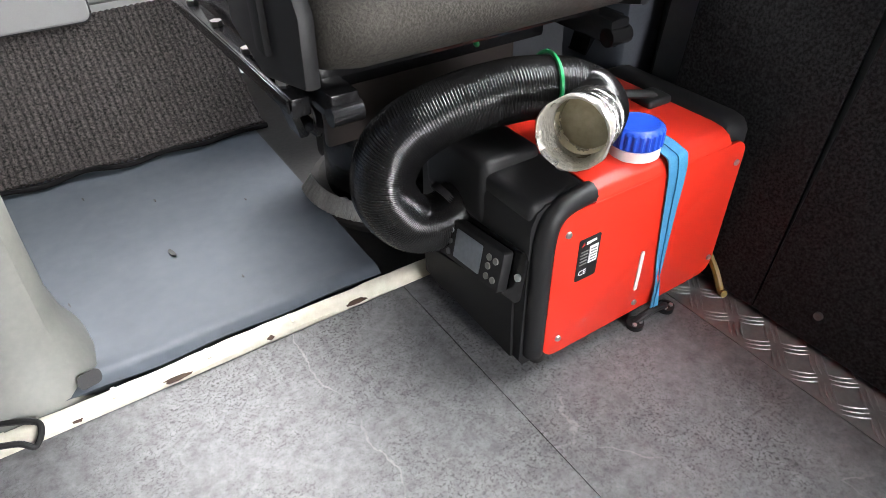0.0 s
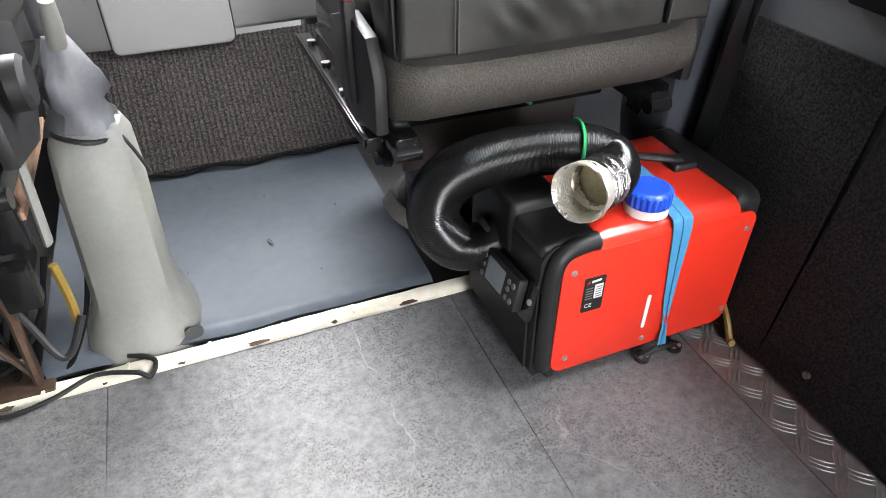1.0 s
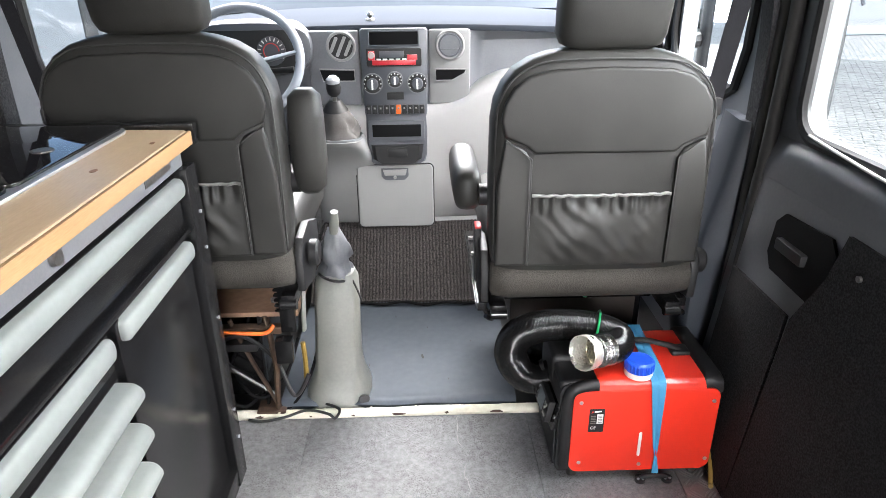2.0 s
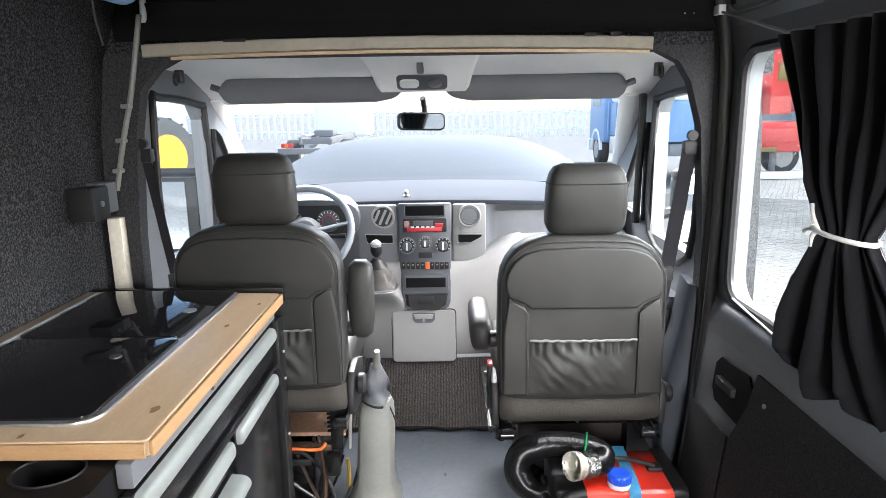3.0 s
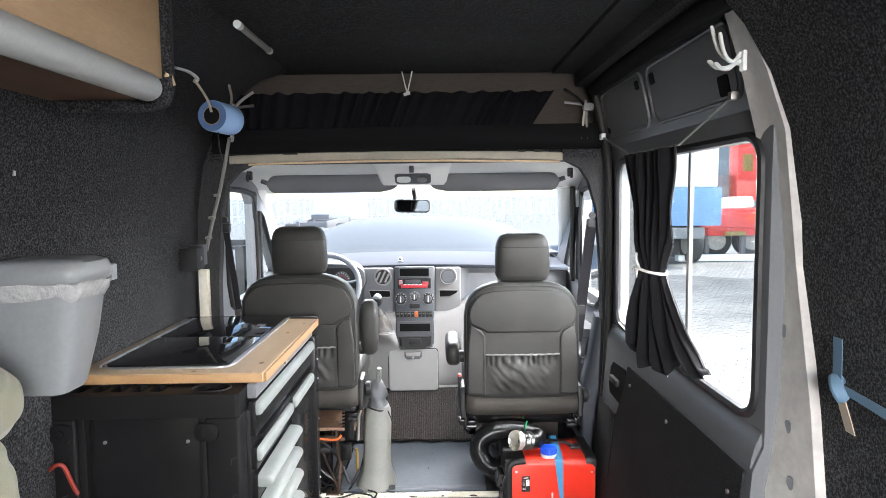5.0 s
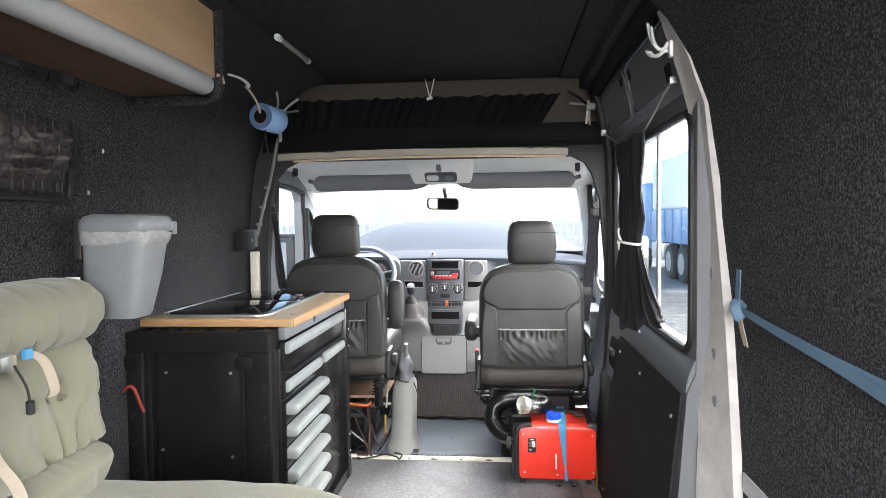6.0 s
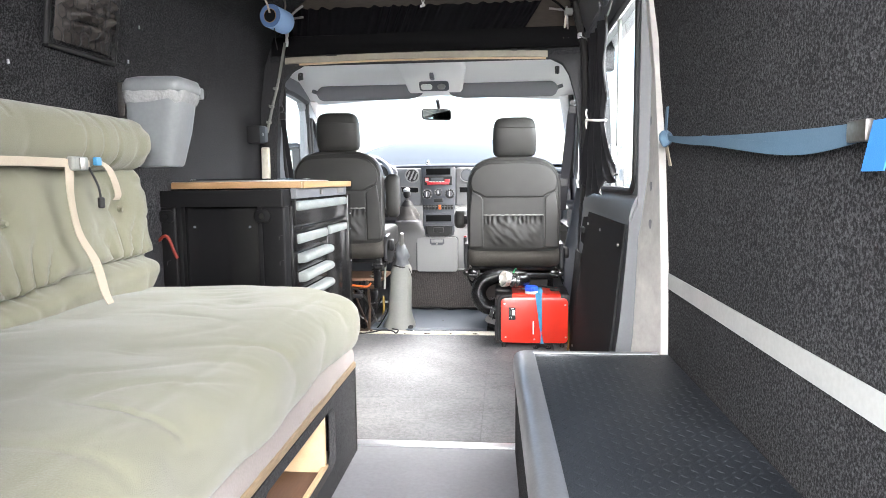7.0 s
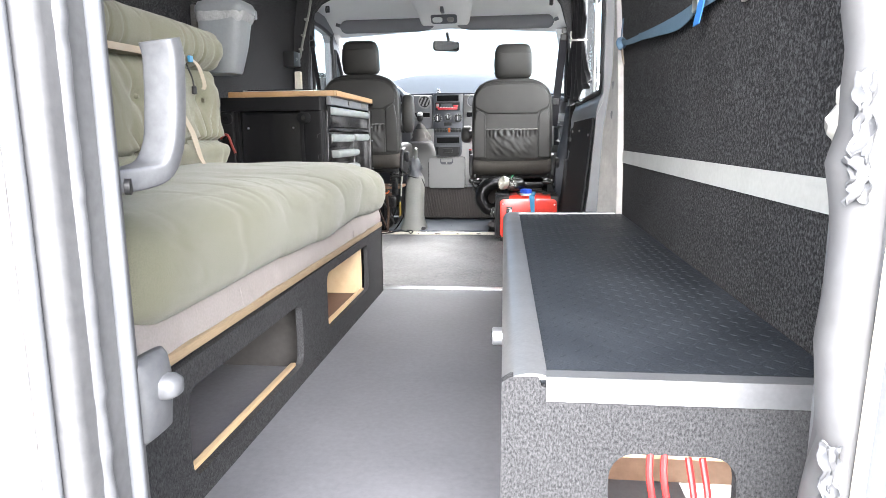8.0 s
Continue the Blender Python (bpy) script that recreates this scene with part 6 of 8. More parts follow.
single("cable", tube(smooth_path([(0.47, 0.0, 0.40), (0.475, -0.01, 0.385), (0.468, -0.01, 0.37), (0.478, 0.0, 0.36)], 6), 0.004, 8), GREEN, "short green cord hanging under the passenger seat", "cord", at=(0.47, 0, 0.37))

# ---- kitchen: drawer cabinet, worktop, hob ----
KX, KY0, KY1 = -0.418, -1.13, -0.245
ENDBLACK = mat("black_end_plastic", (0.005, 0.005, 0.0055), (0.009, 0.009, 0.0095), 0.5, scale=8, fine=180, mix=0.4, bump=0.2, depth=0.0006, spec=0.14)
kc = thing("drawer_cabinet", (-0.67, -0.66, 0.0), "black steel workshop drawer cabinet with pale handles", "cabinet")
part("carcass", box(-0.93, KX - 0.012, KY0 + 0.061, KY1, 0.03, 0.771, 0.004), BLACKSTEEL, kc)
part("plinth", box(-0.92, KX - 0.02, KY0 + 0.04, KY1 - 0.01, 0.0, 0.03, 0.002), BLACKSTEEL, kc)
for x0, x1 in ((-0.955, -0.885), (-0.535, -0.440)):
    post = part("corner_post", box(x0, x1, KY0, KY0 + 0.06, 0.0, 0.772, 0.01, 3), ENDBLACK, kc)
    for k in range(6):
        part("chevron", plate([(-0.012, 0), (0, 0.008), (0.012, 0), (0.012, 0.003), (0, 0.011), (-0.012, 0.003)], ((x0 + x1) / 2 + (0.03 if x0 > -0.6 else 0), KY0 - 0.001, 0.15 + 0.1 * k), (0.6, 0, 0.8), (-0.8, 0, 0.6), 0.003), PLASTIC, post)
    part("corner_fitting", plate(rrect(0.065, 0.05, 0.02), ((x0 + x1) / 2 + (0.0 if x0 < -0.6 else -0.04), KY0 - 0.002, 0.735), (1, 0, 0), (0, 0, 1), 0.01, bev=0.003), ENDBLACK, post)
    part("bolt", cyl(((x0 + x1) / 2 + (0.0 if x0 < -0.6 else -0.04), KY0 - 0.008, 0.735), ((x0 + x1) / 2 + (0.0 if x0 < -0.6 else -0.04), KY0 - 0.016, 0.735), 0.012, seg=14), BLACKSTEEL, post)
part("side_panel", box(-0.89, -0.53, KY0 + 0.047, KY0 + 0.058, 0.03, 0.772, 0.002), BLACKSTEEL, kc, "gloss black recessed side panel")
for x, z in ((-0.83, 0.69), (-0.60, 0.69), (-0.85, 0.42), (-0.60, 0.40)):
    part("rivet", cyl((x, KY0 + 0.048, z), (x, KY0 + 0.043, z), 0.005, seg=10), ALU, kc)
part("pressed_seam", tube([(-0.58, KY0 + 0.048, 0.28), (-0.58, KY0 + 0.048, 0.39), (-0.567, KY0 + 0.048, 0.41)], 0.003, 6), BLACKSTEEL, kc)
for x0, x1 in ((-0.885, -0.865), (-0.555, -0.535)):
    part("panel_frame", box(x0, x1, KY0 + 0.01, KY0 + 0.04, 0.03, 0.772, 0.003), ENDBLACK, kc)
tray = part("top_tray", plate(rrect(0.515, 0.16, 0.012), (-0.6995, KY0 + 0.079, 0.772), (1, 0, 0), (0, 1, 0), 0.064, holes=[rrect(0.10, 0.085, 0.04, 7, 0.165, -0.012)] + [rrect(0.036, 0.07, 0.012, 4, -0.20 + 0.055 * k, -0.01) for k in range(5)], bev=0.003, seg=2), ENDBLACK, kc, "black plastic end tray with a cup well and tool slots")
part("tray_floor", box(-0.93, -0.46, KY0 + 0.012, KY0 + 0.15, 0.773, 0.779, 0.001), ENDBLACK, tray)
part("cup_rim", tube([(-0.5345 + 0.052 * math.cos(w), KY0 + 0.067 + 0.0445 * math.sin(w), 0.8365) for w in [k * math.tau / 32 for k in range(32)]], 0.0022, 6, closed=True), PLASTIC, tray)
part("corner_seam", box(-0.4415, -0.4395, KY0 + 0.004, KY0 + 0.05, 0.7705, 0.774, 0.0005), PLASTIC, tray)
part("top_rail", box(KX - 0.022, KX + 0.004, -1.055, KY1 + 0.01, 0.80, 0.842, 0.004), TRIMGREY, kc, "grey top rail")
part("lock", cyl((KX + 0.004, -0.72, 0.822), (KX + 0.012, -0.72, 0.822), 0.012, seg=16), STEEL, kc, "steel lock")
part("maker_badge", box(KX + 0.003, KX + 0.0055, -0.42, -0.30, 0.812, 0.834, 0.001), STEEL, kc)


def ledge(y0, y1, zh, deep):
    """A half-round bar along y, rounded off at both ends."""
    rings = []
    for y, k in ((y0, 0.55), (y0 + 0.003, 0.85), (y0 + 0.009, 1.0), (y1 - 0.009, 1.0), (y1 - 0.003, 0.85), (y1, 0.55)):
        arc = [math.radians(-90 + 18 * q) for q in range(11)]
        rings.append([(KX - 0.002, y, zh - 0.008 - 0.02 * k)] + [(KX + deep * k * math.cos(w) ** 0.45 if math.cos(w) > 0.01 else KX, y, zh - 0.008 + 0.02 * k * math.sin(w)) for w in arc] + [(KX - 0.002, y, zh - 0.008 + 0.02 * k)])
    return loft(rings)


def drawer(y0, y1, zh, h, deep=0.042):
    d = part("drawer", box(KX - 0.02, KX + 0.002, y0, y1, zh - h, zh + 0.014, 0.003), BLACKSTEEL, kc, "glossy black drawer front")
    part("handle", ledge(y0 + 0.003, y1 - 0.003, zh, deep), HANDLEPL, d, "pale grey rounded ledge handle", 60)
    return d


drawer(-1.062, -0.275, 0.778, 0.085, 0.02)
for k, zh in enumerate((0.645, 0.567, 0.49, 0.412, 0.333, 0.255)):
    drawer(-1.062, -0.64, zh, 0.06 if k else 0.05, 0.016 if k == 0 else 0.044)
drawer(-1.062, -0.64, 0.175, 0.12, 0.044)
dr = part("door", box(KX - 0.02, KX + 0.002, -0.615, -0.275, 0.06, 0.66, 0.003), BLACKSTEEL, kc, "glossy black cabinet door")
part("handle", ledge(-0.605, -0.28, 0.648, 0.018), HANDLEPL, dr, "pale grey rounded ledge handle", 60)
part("shelf_lip", box(KX - 0.01, KX + 0.012, -1.02, -0.275, 0.672, 0.684, 0.002), BLACKSTEEL, kc)
part("end_frame", box(KX - 0.025, KX + 0.018, KY1 - 0.02, KY1 + 0.04, 0.0, 0.80, 0.003), BLACKSTEEL, kc)
part("base_rail", box(KX - 0.02, KX + 0.016, -1.02, KY1 + 0.03, 0.0, 0.05, 0.003), BLACKSTEEL, kc)
for z in (0.12, 0.2, 0.45, 0.62, 0.7):
    part("screw", cyl((KX + 0.018, KY1 + 0.02, z), (KX + 0.021, KY1 + 0.02, z), 0.004, seg=8), ALU, kc)

wt_ = thing("worktop", (-0.67, -0.66, 0.842), "oiled wooden worktop with knots on the drawer cabinet", "worktop")
part("board", plate([(-0.945, -1.037), (-0.404, -1.037), (-0.396, -1.030), (-0.396, -0.237), (-0.402, -0.228), (-0.945, -0.19)], (0, 0, 0.842), (1, 0, 0), (0, 1, 0), 0.028, bev=0.004, seg=3), WORKTOP, wt_)
part("front_edge", box(-0.395, -0.388, -1.036, -0.232, 0.8425, 0.8695, 0.003), mat("end_grain", (0.3, 0.17, 0.075), (0.43, 0.265, 0.13), 0.5, scale=9, fine=120, mix=0.5, bump=0.1, stretch=(1, 0.5, 6)), wt_, "darker wooden front edge")
part("rear_edge", box(-0.944, -0.398, -1.0435, -1.0375, 0.8425, 0.8685, 0.003), bpy.data.materials["end_grain"], wt_, "orange-brown sawn rear edge")
KNOT = mat("knot", (0.16, 0.07, 0.03), (0.28, 0.14, 0.06), 0.5, scale=40, fine=200)
for x, y, r in ((-0.43, -0.93, 0.008), (-0.452, -0.50, 0.006), (-0.60, -1.018, 0.005), (-0.425, -0.33, 0.005)):
    part("knot", plate([(r * math.cos(a) * random.uniform(0.7, 1.1), 1.7 * r * math.sin(a) * random.uniform(0.8, 1.1)) for a in [k * 0.45 for k in range(14)]], (x, y, 0.8698), (1, 0, 0), (0, 1, 0), 0.0006), KNOT, wt_, "brown knot")
hb_ = thing("hob", (-0.69, -0.6, 0.87), "black glass-topped hob and sink unit set in the worktop", "hob")
cxh, cyh, wh, lh = -0.695, -0.605, 0.385, 0.77
part("steel_rim", plate(rrect(wh, lh, 0.045, 6), (cxh, cyh, 0.8702), (1, 0, 0), (0, 1, 0), 0.006, bev=0.002), ALU, hb_, "steel rim")
part("glass_lid", plate(rrect(wh - 0.024, lh / 2 - 0.011, 0.02, 6), (cxh, cyh - lh / 4 + 0.005, 0.876), (1, 0, 0), (0, 1, 0), 0.006, bev=0.002), HOB, hb_, "black glass lid")
part("glass_lid", plate(rrect(wh - 0.024, lh / 2 - 0.011, 0.02, 6), (cxh, cyh + lh / 4 - 0.005, 0.876), (1, 0, 0), (0, 1, 0), 0.006, bev=0.002), HOB, hb_, "black glass lid")
part("rear_trim", box(cxh - wh / 2 - 0.008, cxh - wh / 2 - 0.001, cyh - lh / 2 + 0.02, cyh + lh / 2 - 0.02, 0.8705, 0.8815, 0.002), ALU, hb_, "raised steel rear trim")
for y in (-0.95, -0.80, -0.66, -0.55, -0.40, -0.28):
    part("hinge", box(cxh - wh / 2 + 0.005, cxh - wh / 2 + 0.012, y - 0.03, y + 0.03, 0.876, 0.8815, 0.002), STEEL, hb_)
for x, y in ((-0.57, -0.42), (-0.60, -0.72)):
    part("knob", cyl((x, y, 0.882), (x, y, 0.8845), 0.018 if y > -0.5 else 0.012, seg=24, bev=0.002), STEEL, hb_)
single("batten", box(-0.94, -0.40, -0.188, -0.165, 0.83, 0.873, 0.003), BLACKSTEEL, "black perforated steel edge behind the worktop", "rail", at=(-0.67, -0.18, 0.85))

# ---- left side: bin, wall box, conduit, paper roll, net pocket, upper cupboard ----
bn = thing("waste_bin", (-0.84, -1.36, 0.93), "pale grey plastic bin hung on the felt wall", "bin")
C = Vector((-0.817, -1.345, 0.0))


def bin_ring(z, w, d, y=0.0, x=0.0):
    return [(C.x + x + a, C.y + y + b, z) for a, b in superellipse(0, 0, w * 0.93, d * 0.8, 5, 36)]


shift = lambda z: (z - 0.93) * 0.10
part("bucket", loft([bin_ring(z, w, d, -0.01, shift(z)) for z, w, d in ((0.925, 0.076, 0.07), (0.935, 0.082, 0.078), (1.05, 0.102, 0.094), (1.17, 0.110, 0.104), (1.185, 0.112, 0.106))]), BIN, bn, "translucent grey bucket", 50)
part("lid", loft([bin_ring(z, w, d, -0.01, shift(z)) for z, w, d in ((1.18, 0.118, 0.112), (1.185, 0.122, 0.116), (1.205, 0.122, 0.116), (1.225, 0.112, 0.106), (1.232, 0.09, 0.085))]), BIN, bn, "grey lid", 50)
part("bag_rim", loft([[(p[0] * 1.0 + 0.005 * noise.noise((i * 0.9, k, 0)), p[1] + 0.008 * noise.noise((i * 1.3, k, 3)), p[2] + 0.018 * noise.noise((i * 0.33, k * 0.5, 7))) for i, p in enumerate(bin_ring(z, w, d, -0.01, shift(z)))] for k, (z, w, d) in enumerate(((1.145, 0.112, 0.106), (1.16, 0.118, 0.112), (1.185, 0.12, 0.114)))], cap=False), BAG, bn, "crumpled clear bag rim", 80)
part("clip", box(C.x + 0.10, C.x + 0.135, C.y + 0.055, C.y + 0.085, 1.17, 1.21, 0.005), BIN, bn)
part("hanger", box(-0.935, -0.91, C.y - 0.05, C.y + 0.05, 1.1, 1.22, 0.004), STEEL, bn)

wb = thing("socket_box", (-0.9, -0.22, 1.10), "small black switch box on the felt wall", "box")
part("box", box(-0.935, -0.865, -0.25, -0.165, 1.075, 1.165, 0.006), PLASTIC, wb)
part("box", box(-0.93, -0.875, -0.16, -0.10, 1.085, 1.17, 0.006), TRIMGREY, wb)
part("knob", cyl((-0.865, -0.21, 1.12), (-0.86, -0.21, 1.12), 0.008, seg=12), STEEL, wb)
cd = thing("conduit", (-0.87, -0.07, 1.2), "grey plastic conduit pipe clipped to the pillar", "pipe")
part("pipe", tube(smooth_path([(-0.888, -0.075, 1.14), (-0.853, -0.075, 1.28), (-0.815, -0.072, 1.42), (-0.772, -0.07, 1.62)], 6), 0.0075, 12), GREYPLASTIC, cd)
for z, x in ((1.19, -0.876), (1.275, -0.858), (1.37, -0.832)):
    part("clip", box(x - 0.012, x + 0.012, -0.09, -0.062, z, z + 0.012, 0.003), GREYPLASTIC, cd)

# overcab junction of white pipes and levers, both sides
for sgn in (-1, 1):
    jf = thing("pipe_fitting", (sgn * 0.76, -0.06, 1.7), "pipe fitting with short levers in the roof corner", "fitting", "roof corner fittings")
    bx = sgn * (0.765 if sgn < 0 else 0.745)
    part("elbow", tube(smooth_path([(bx, -0.06, 1.60), (bx - sgn * 0.005, -0.065, 1.70), (bx - sgn * 0.01, -0.07, 1.76)], 5), 0.009 if sgn < 0 else 0.006, 10), WHITEPL if sgn < 0 else STEEL, jf)
    part("cross_pipe", tube([(bx + sgn * 0.03, -0.075, 1.735), (bx - sgn * 0.10, -0.075, 1.75)], 0.006, 8), STEEL, jf)
    part("clamp", box(bx - 0.02, bx + 0.02, -0.09, -0.05, 1.715, 1.745, 0.004), GREYPLASTIC, jf)
    part("lever", tube(smooth_path([(bx - sgn * 0.02, -0.08, 1.74), (bx - sgn * 0.06, -0.10, 1.77), (bx - sgn * 0.11, -0.11, 1.80)], 5), 0.006, 8), BODYGREY if sgn < 0 else BLACKSTEEL, jf)
part("rod", tube([(0.72, -0.06, 1.60), (0.735, -0.06, 1.73)], 0.006, 8), CREAM, jf)

pr = thing("paper_roll", (-0.72, -0.44, 1.65), "blue paper towel roll hung on cord from the ceiling edge", "paper roll")
ax0, ax1 = Vector((-0.702, -0.48, 1.66)), Vector((-0.678, -0.345, 1.658))
dd = (ax1 - ax0).normalized()
part("paper", tube([ax0, ax0 + dd * 0.003, ax1 - dd * 0.003, ax1], [0.054, 0.056, 0.056, 0.054], 36), PAPER, pr, "blue paper")
part("end_face", tube([ax0 - dd * 0.0005, ax0 - dd * 0.0015], [0.0545, 0.0545], 36), PAPERDARK, pr)
part("core", tube([ax0 - dd * 0.002, ax0 - dd * 0.0035], [0.033, 0.033], 24), CARD, pr)
# black disc painting the shade inside the cardboard core
part("core_hole", tube([ax0 - dd * 0.0035, ax0 - dd * 0.0045], [0.030, 0.030], 24), BLUEDARK, pr)
part("cord", tube(smooth_path([ax0 - dd * 0.004 + Vector((0, 0, 0.012)), ax0 + Vector((-0.01, -0.02, 0.06)), (-0.735, -0.55, 1.775)], 5), 0.005, 8), ROPE, pr)
part("cord", tube(smooth_path([ax1 + Vector((0, 0, 0.05)), ax1 + Vector((0.0, 0.02, 0.09)), (-0.70, -0.28, 1.80)], 5), 0.005, 8), ROPE, pr)
part("loose_end", tube(smooth_path([ax0 + Vector((0.02, -0.003, -0.06)), ax0 + Vector((0.022, -0.003, -0.11)), ax0 + Vector((0.03, 0.0, -0.16))], 5), 0.0025, 6), PLASTIC, pr)
part("hook", tube(smooth_path([(-0.722, -0.75, 1.778), (-0.715, -0.65, 1.783), (-0.722, -0.56, 1.778), (-0.737, -0.54, 1.768)], 5), 0.008, 8, flat=0.5), WHITEPL, pr, "white hook strip")

lamp = thing("tube_lamp", (-0.5, -0.65, 1.88), "short white tube lamp on the dark ceiling", "lamp")
part("tube", cyl((-0.480, -0.86, 1.876), (-0.486, -0.50, 1.884), 0.010, seg=14), GREYPLASTIC, lamp)
part("end_cap", cyl((-0.480, -0.885, 1.875), (-0.480, -0.855, 1.876), 0.012, seg=14), WHITEPL, lamp)
part("end_cap", cyl((-0.486, -0.505, 1.884), (-0.487, -0.48, 1.885), 0.012, seg=14), WHITEPL, lamp)

uc = thing("wall_cupboard", (-0.75, -2.2, 1.75), "plywood wall cupboard with a grey foam edge", "cupboard")
part("front_panel", box(-0.598, -0.582, -3.5, -1.185, 1.665, 1.89, 0.002), PLY, uc, "light plywood front")
part("underside", plate([(-0.60, -3.5), (-0.60, -1.20), (-0.86, -1.20), (-0.86, -3.5)], (0, 0, 1.612), (1, 0, 0), (0, 1, 0), 0.012), SHADEPLY, uc, "plywood underside")
part("end_panel", plate([(-0.60, 1.885), (-0.56, 1.885), (-0.56, 1.64), (-0.575, 1.60), (-0.62, 1.585), (-0.865, 1.585), (-0.85, 1.62), (-0.70, 1.80), (-0.62, 1.885)], (0, -1.158, 0), (1, 0, 0), (0, 0, 1), 0.025, bev=0.004), FELT, uc, "felt-covered end")
part("foam_edge", tube([(-0.587, -3.5, 1.632), (-0.587, -1.26, 1.632), (-0.587, -1.245, 1.632), (-0.587, -1.237, 1.632)], [0.034, 0.034, 0.029, 0.01], 20), mat("grey_foam_tube", (0.41, 0.425, 0.42), (0.48, 0.495, 0.49), 0.55, scale=4, fine=120, bump=0.1), uc, "pale grey foam tube along the lower edge")
part("peg", tube([(-0.575, -1.185, 1.675), (-0.565, -1.175, 1.672), (-0.56, -1.17, 1.65)], 0.006, 8), PINE, uc)
wires = thing("loose_wires", (-0.75, -1.6, 1.6), "tangle of dark wires and clips under the cupboard", "wires")
for k in range(7):
    y = -1.45 - 0.06 * k
    part("wire", tube(smooth_path([(-0.85 - 0.02 * random.random(), y, 1.606), (-0.85, y - 0.03, 1.585 - 0.02 * random.random()), (-0.855, y - 0.07, 1.60), (-0.86, y - 0.1, 1.607)], 5), 0.004, 6), PLASTIC, wires)
part("connector", box(-0.86, -0.82, -1.58, -1.53, 1.578, 1.606, 0.003), PLASTIC, wires)
part("connector", box(-0.86, -0.83, -1.78, -1.72, 1.584, 1.606, 0.003), PLASTIC, wires)


def net_pocket(sign, y0, y1, z0, z1, label):
    n_ = thing("net_pocket", (sign * 0.92, (y0 + y1) / 2, (z0 + z1) / 2), label, "net pocket", "net pockets")
    X = lambda z: sign * (half_width(z, 0.012 if sign < 0 else -0.02) - 0.012)
    for p, q in (((y0, z0), (y1, z0)), ((y1, z0), (y1, z1)), ((y0, z0), (y0, z1))):
        part("frame_bar", tube([(X(p[1]), p[0], p[1]), (X(q[1]), q[0], q[1])], 0.009, 8), PLASTIC, n_)
    net = None
    for i in range(9):
        for j in range(6):
            cy, cz = y0 + 0.025 + (i + 0.5 * (j % 2)) * (y1 - y0 - 0.05) / 8.5, z0 + 0.03 + j * (z1 - z0 - 0.06) / 5
            pts = [(X(cz) - sign * (0.006 + (0.062 if sign < 0 else 0.004) * max(0.0, math.sin(math.pi * (cy - y0) / (y1 - y0)) * math.sin(math.pi * (cz - z0) / (z1 - z0))) ** 0.7), cy + 0.02 * math.cos(w), cz + 0.024 * math.sin(w)) for w in [k * math.tau / 6 + 0.5 for k in range(6)]]
            b_ = tube(pts, 0.0012, 5, closed=True)
            net = b_ if net is None else joined(net, b_)
    tagged(part("net", net, PLASTIC if sign < 0 else BLUEDARK, n_, "black elastic net"), kind="stuff")
    bulge = sheet(lambda s, t: Vector((X(z0 + 0.02 + (z1 - z0 - 0.04) * t) - sign * (0.002 + 0.055 * (math.sin(math.pi * s) * math.sin(math.pi * t)) ** 0.7 * (0.75 + 1.5 * abs(noise.noise((s * 7, t * 6, 1))))), y0 + 0.03 + (y1 - y0 - 0.06) * s, z0 + 0.02 + (z1 - z0 - 0.04) * t)), 30, 24)
    if sign < 0:
        part("stuffed_bag", bulge, mat("brown_black_cloth", (0.016, 0.013, 0.012), (0.06, 0.05, 0.045), 0.6, scale=14, fine=90, bump=0.6, depth=0.003), n_, "dark bundle inside", 80)


net_pocket(-1, -1.765, -1.435, 1.275, 1.50, "black elastic net pocket on the felt wall, filled")
net_pocket(1, -2.95, -2.37, 1.28, 1.50, "empty dark-framed net pocket high on the felt wall")
for y, z in ((-1.28, 1.43), (-1.33, 1.30), (-1.15, 1.12), (-1.9, 1.2)):
    x = -half_width(z, 0.012)
    single("wall_staple", box(x - 0.002, x + 0.004, y - 0.003, y + 0.003, z - 0.006, z + 0.006, 0.001), ALU, "tiny bright staple in the felt wall", "staple", at=(x, y, z), group="wall staples")

# overcab curtain and its hook
single("overcab_curtain", sheet(lambda s, t: Vector((-0.80 + (1.30 + 0.11 * t) * s, -0.012 - 0.012 * (1 + 0.4 * math.sin(s * 17)) * math.sin(s * 150 + 3 * math.sin(s * 13)) * (0.35 + 0.65 * t) - 0.03 * (1 - t) * math.sin(s * 3.1), 1.64 + 0.168 * t + (0.003 * math.sin(s * 90) + 0.004 * noise.noise((s * 40, 0, 4))) * t)), 260, 14, 0.002), mat("overcab_cloth", (0.0035, 0.0035, 0.0045), (0.008, 0.008, 0.0095), 0.9, scale=6, fine=300, bump=0.3, spec=0.12), "black gathered curtain over the cab", "curtain", at=(-0.1, 0, 1.64), angle=80)
ch = thing("cord_loop", (-0.02, 0.0, 1.87), "white cord looped on a ceiling hook", "cord")
for k in (-1, 1):
    part("cord", tube([(-0.02, -0.03, 1.80), (-0.02 + k * 0.012, -0.032, 1.85), (-0.02 + k * 0.022, -0.03, 1.893)], 0.003, 6), WHITECORD, ch)
part("knot", cyl((-0.035, -0.032, 1.795), (-0.008, -0.032, 1.803), 0.007, seg=8), WHITECORD, ch)

# hooks on the centre pillar
hk = thing("coat_hook", (0.77, -1.44, 1.65), "white three-arm coat hook on the body pillar", "hook")
part("plate", box(0.776, 0.786, -1.405, -1.385, 1.63, 1.675, 0.004), WHITEPL, hk)
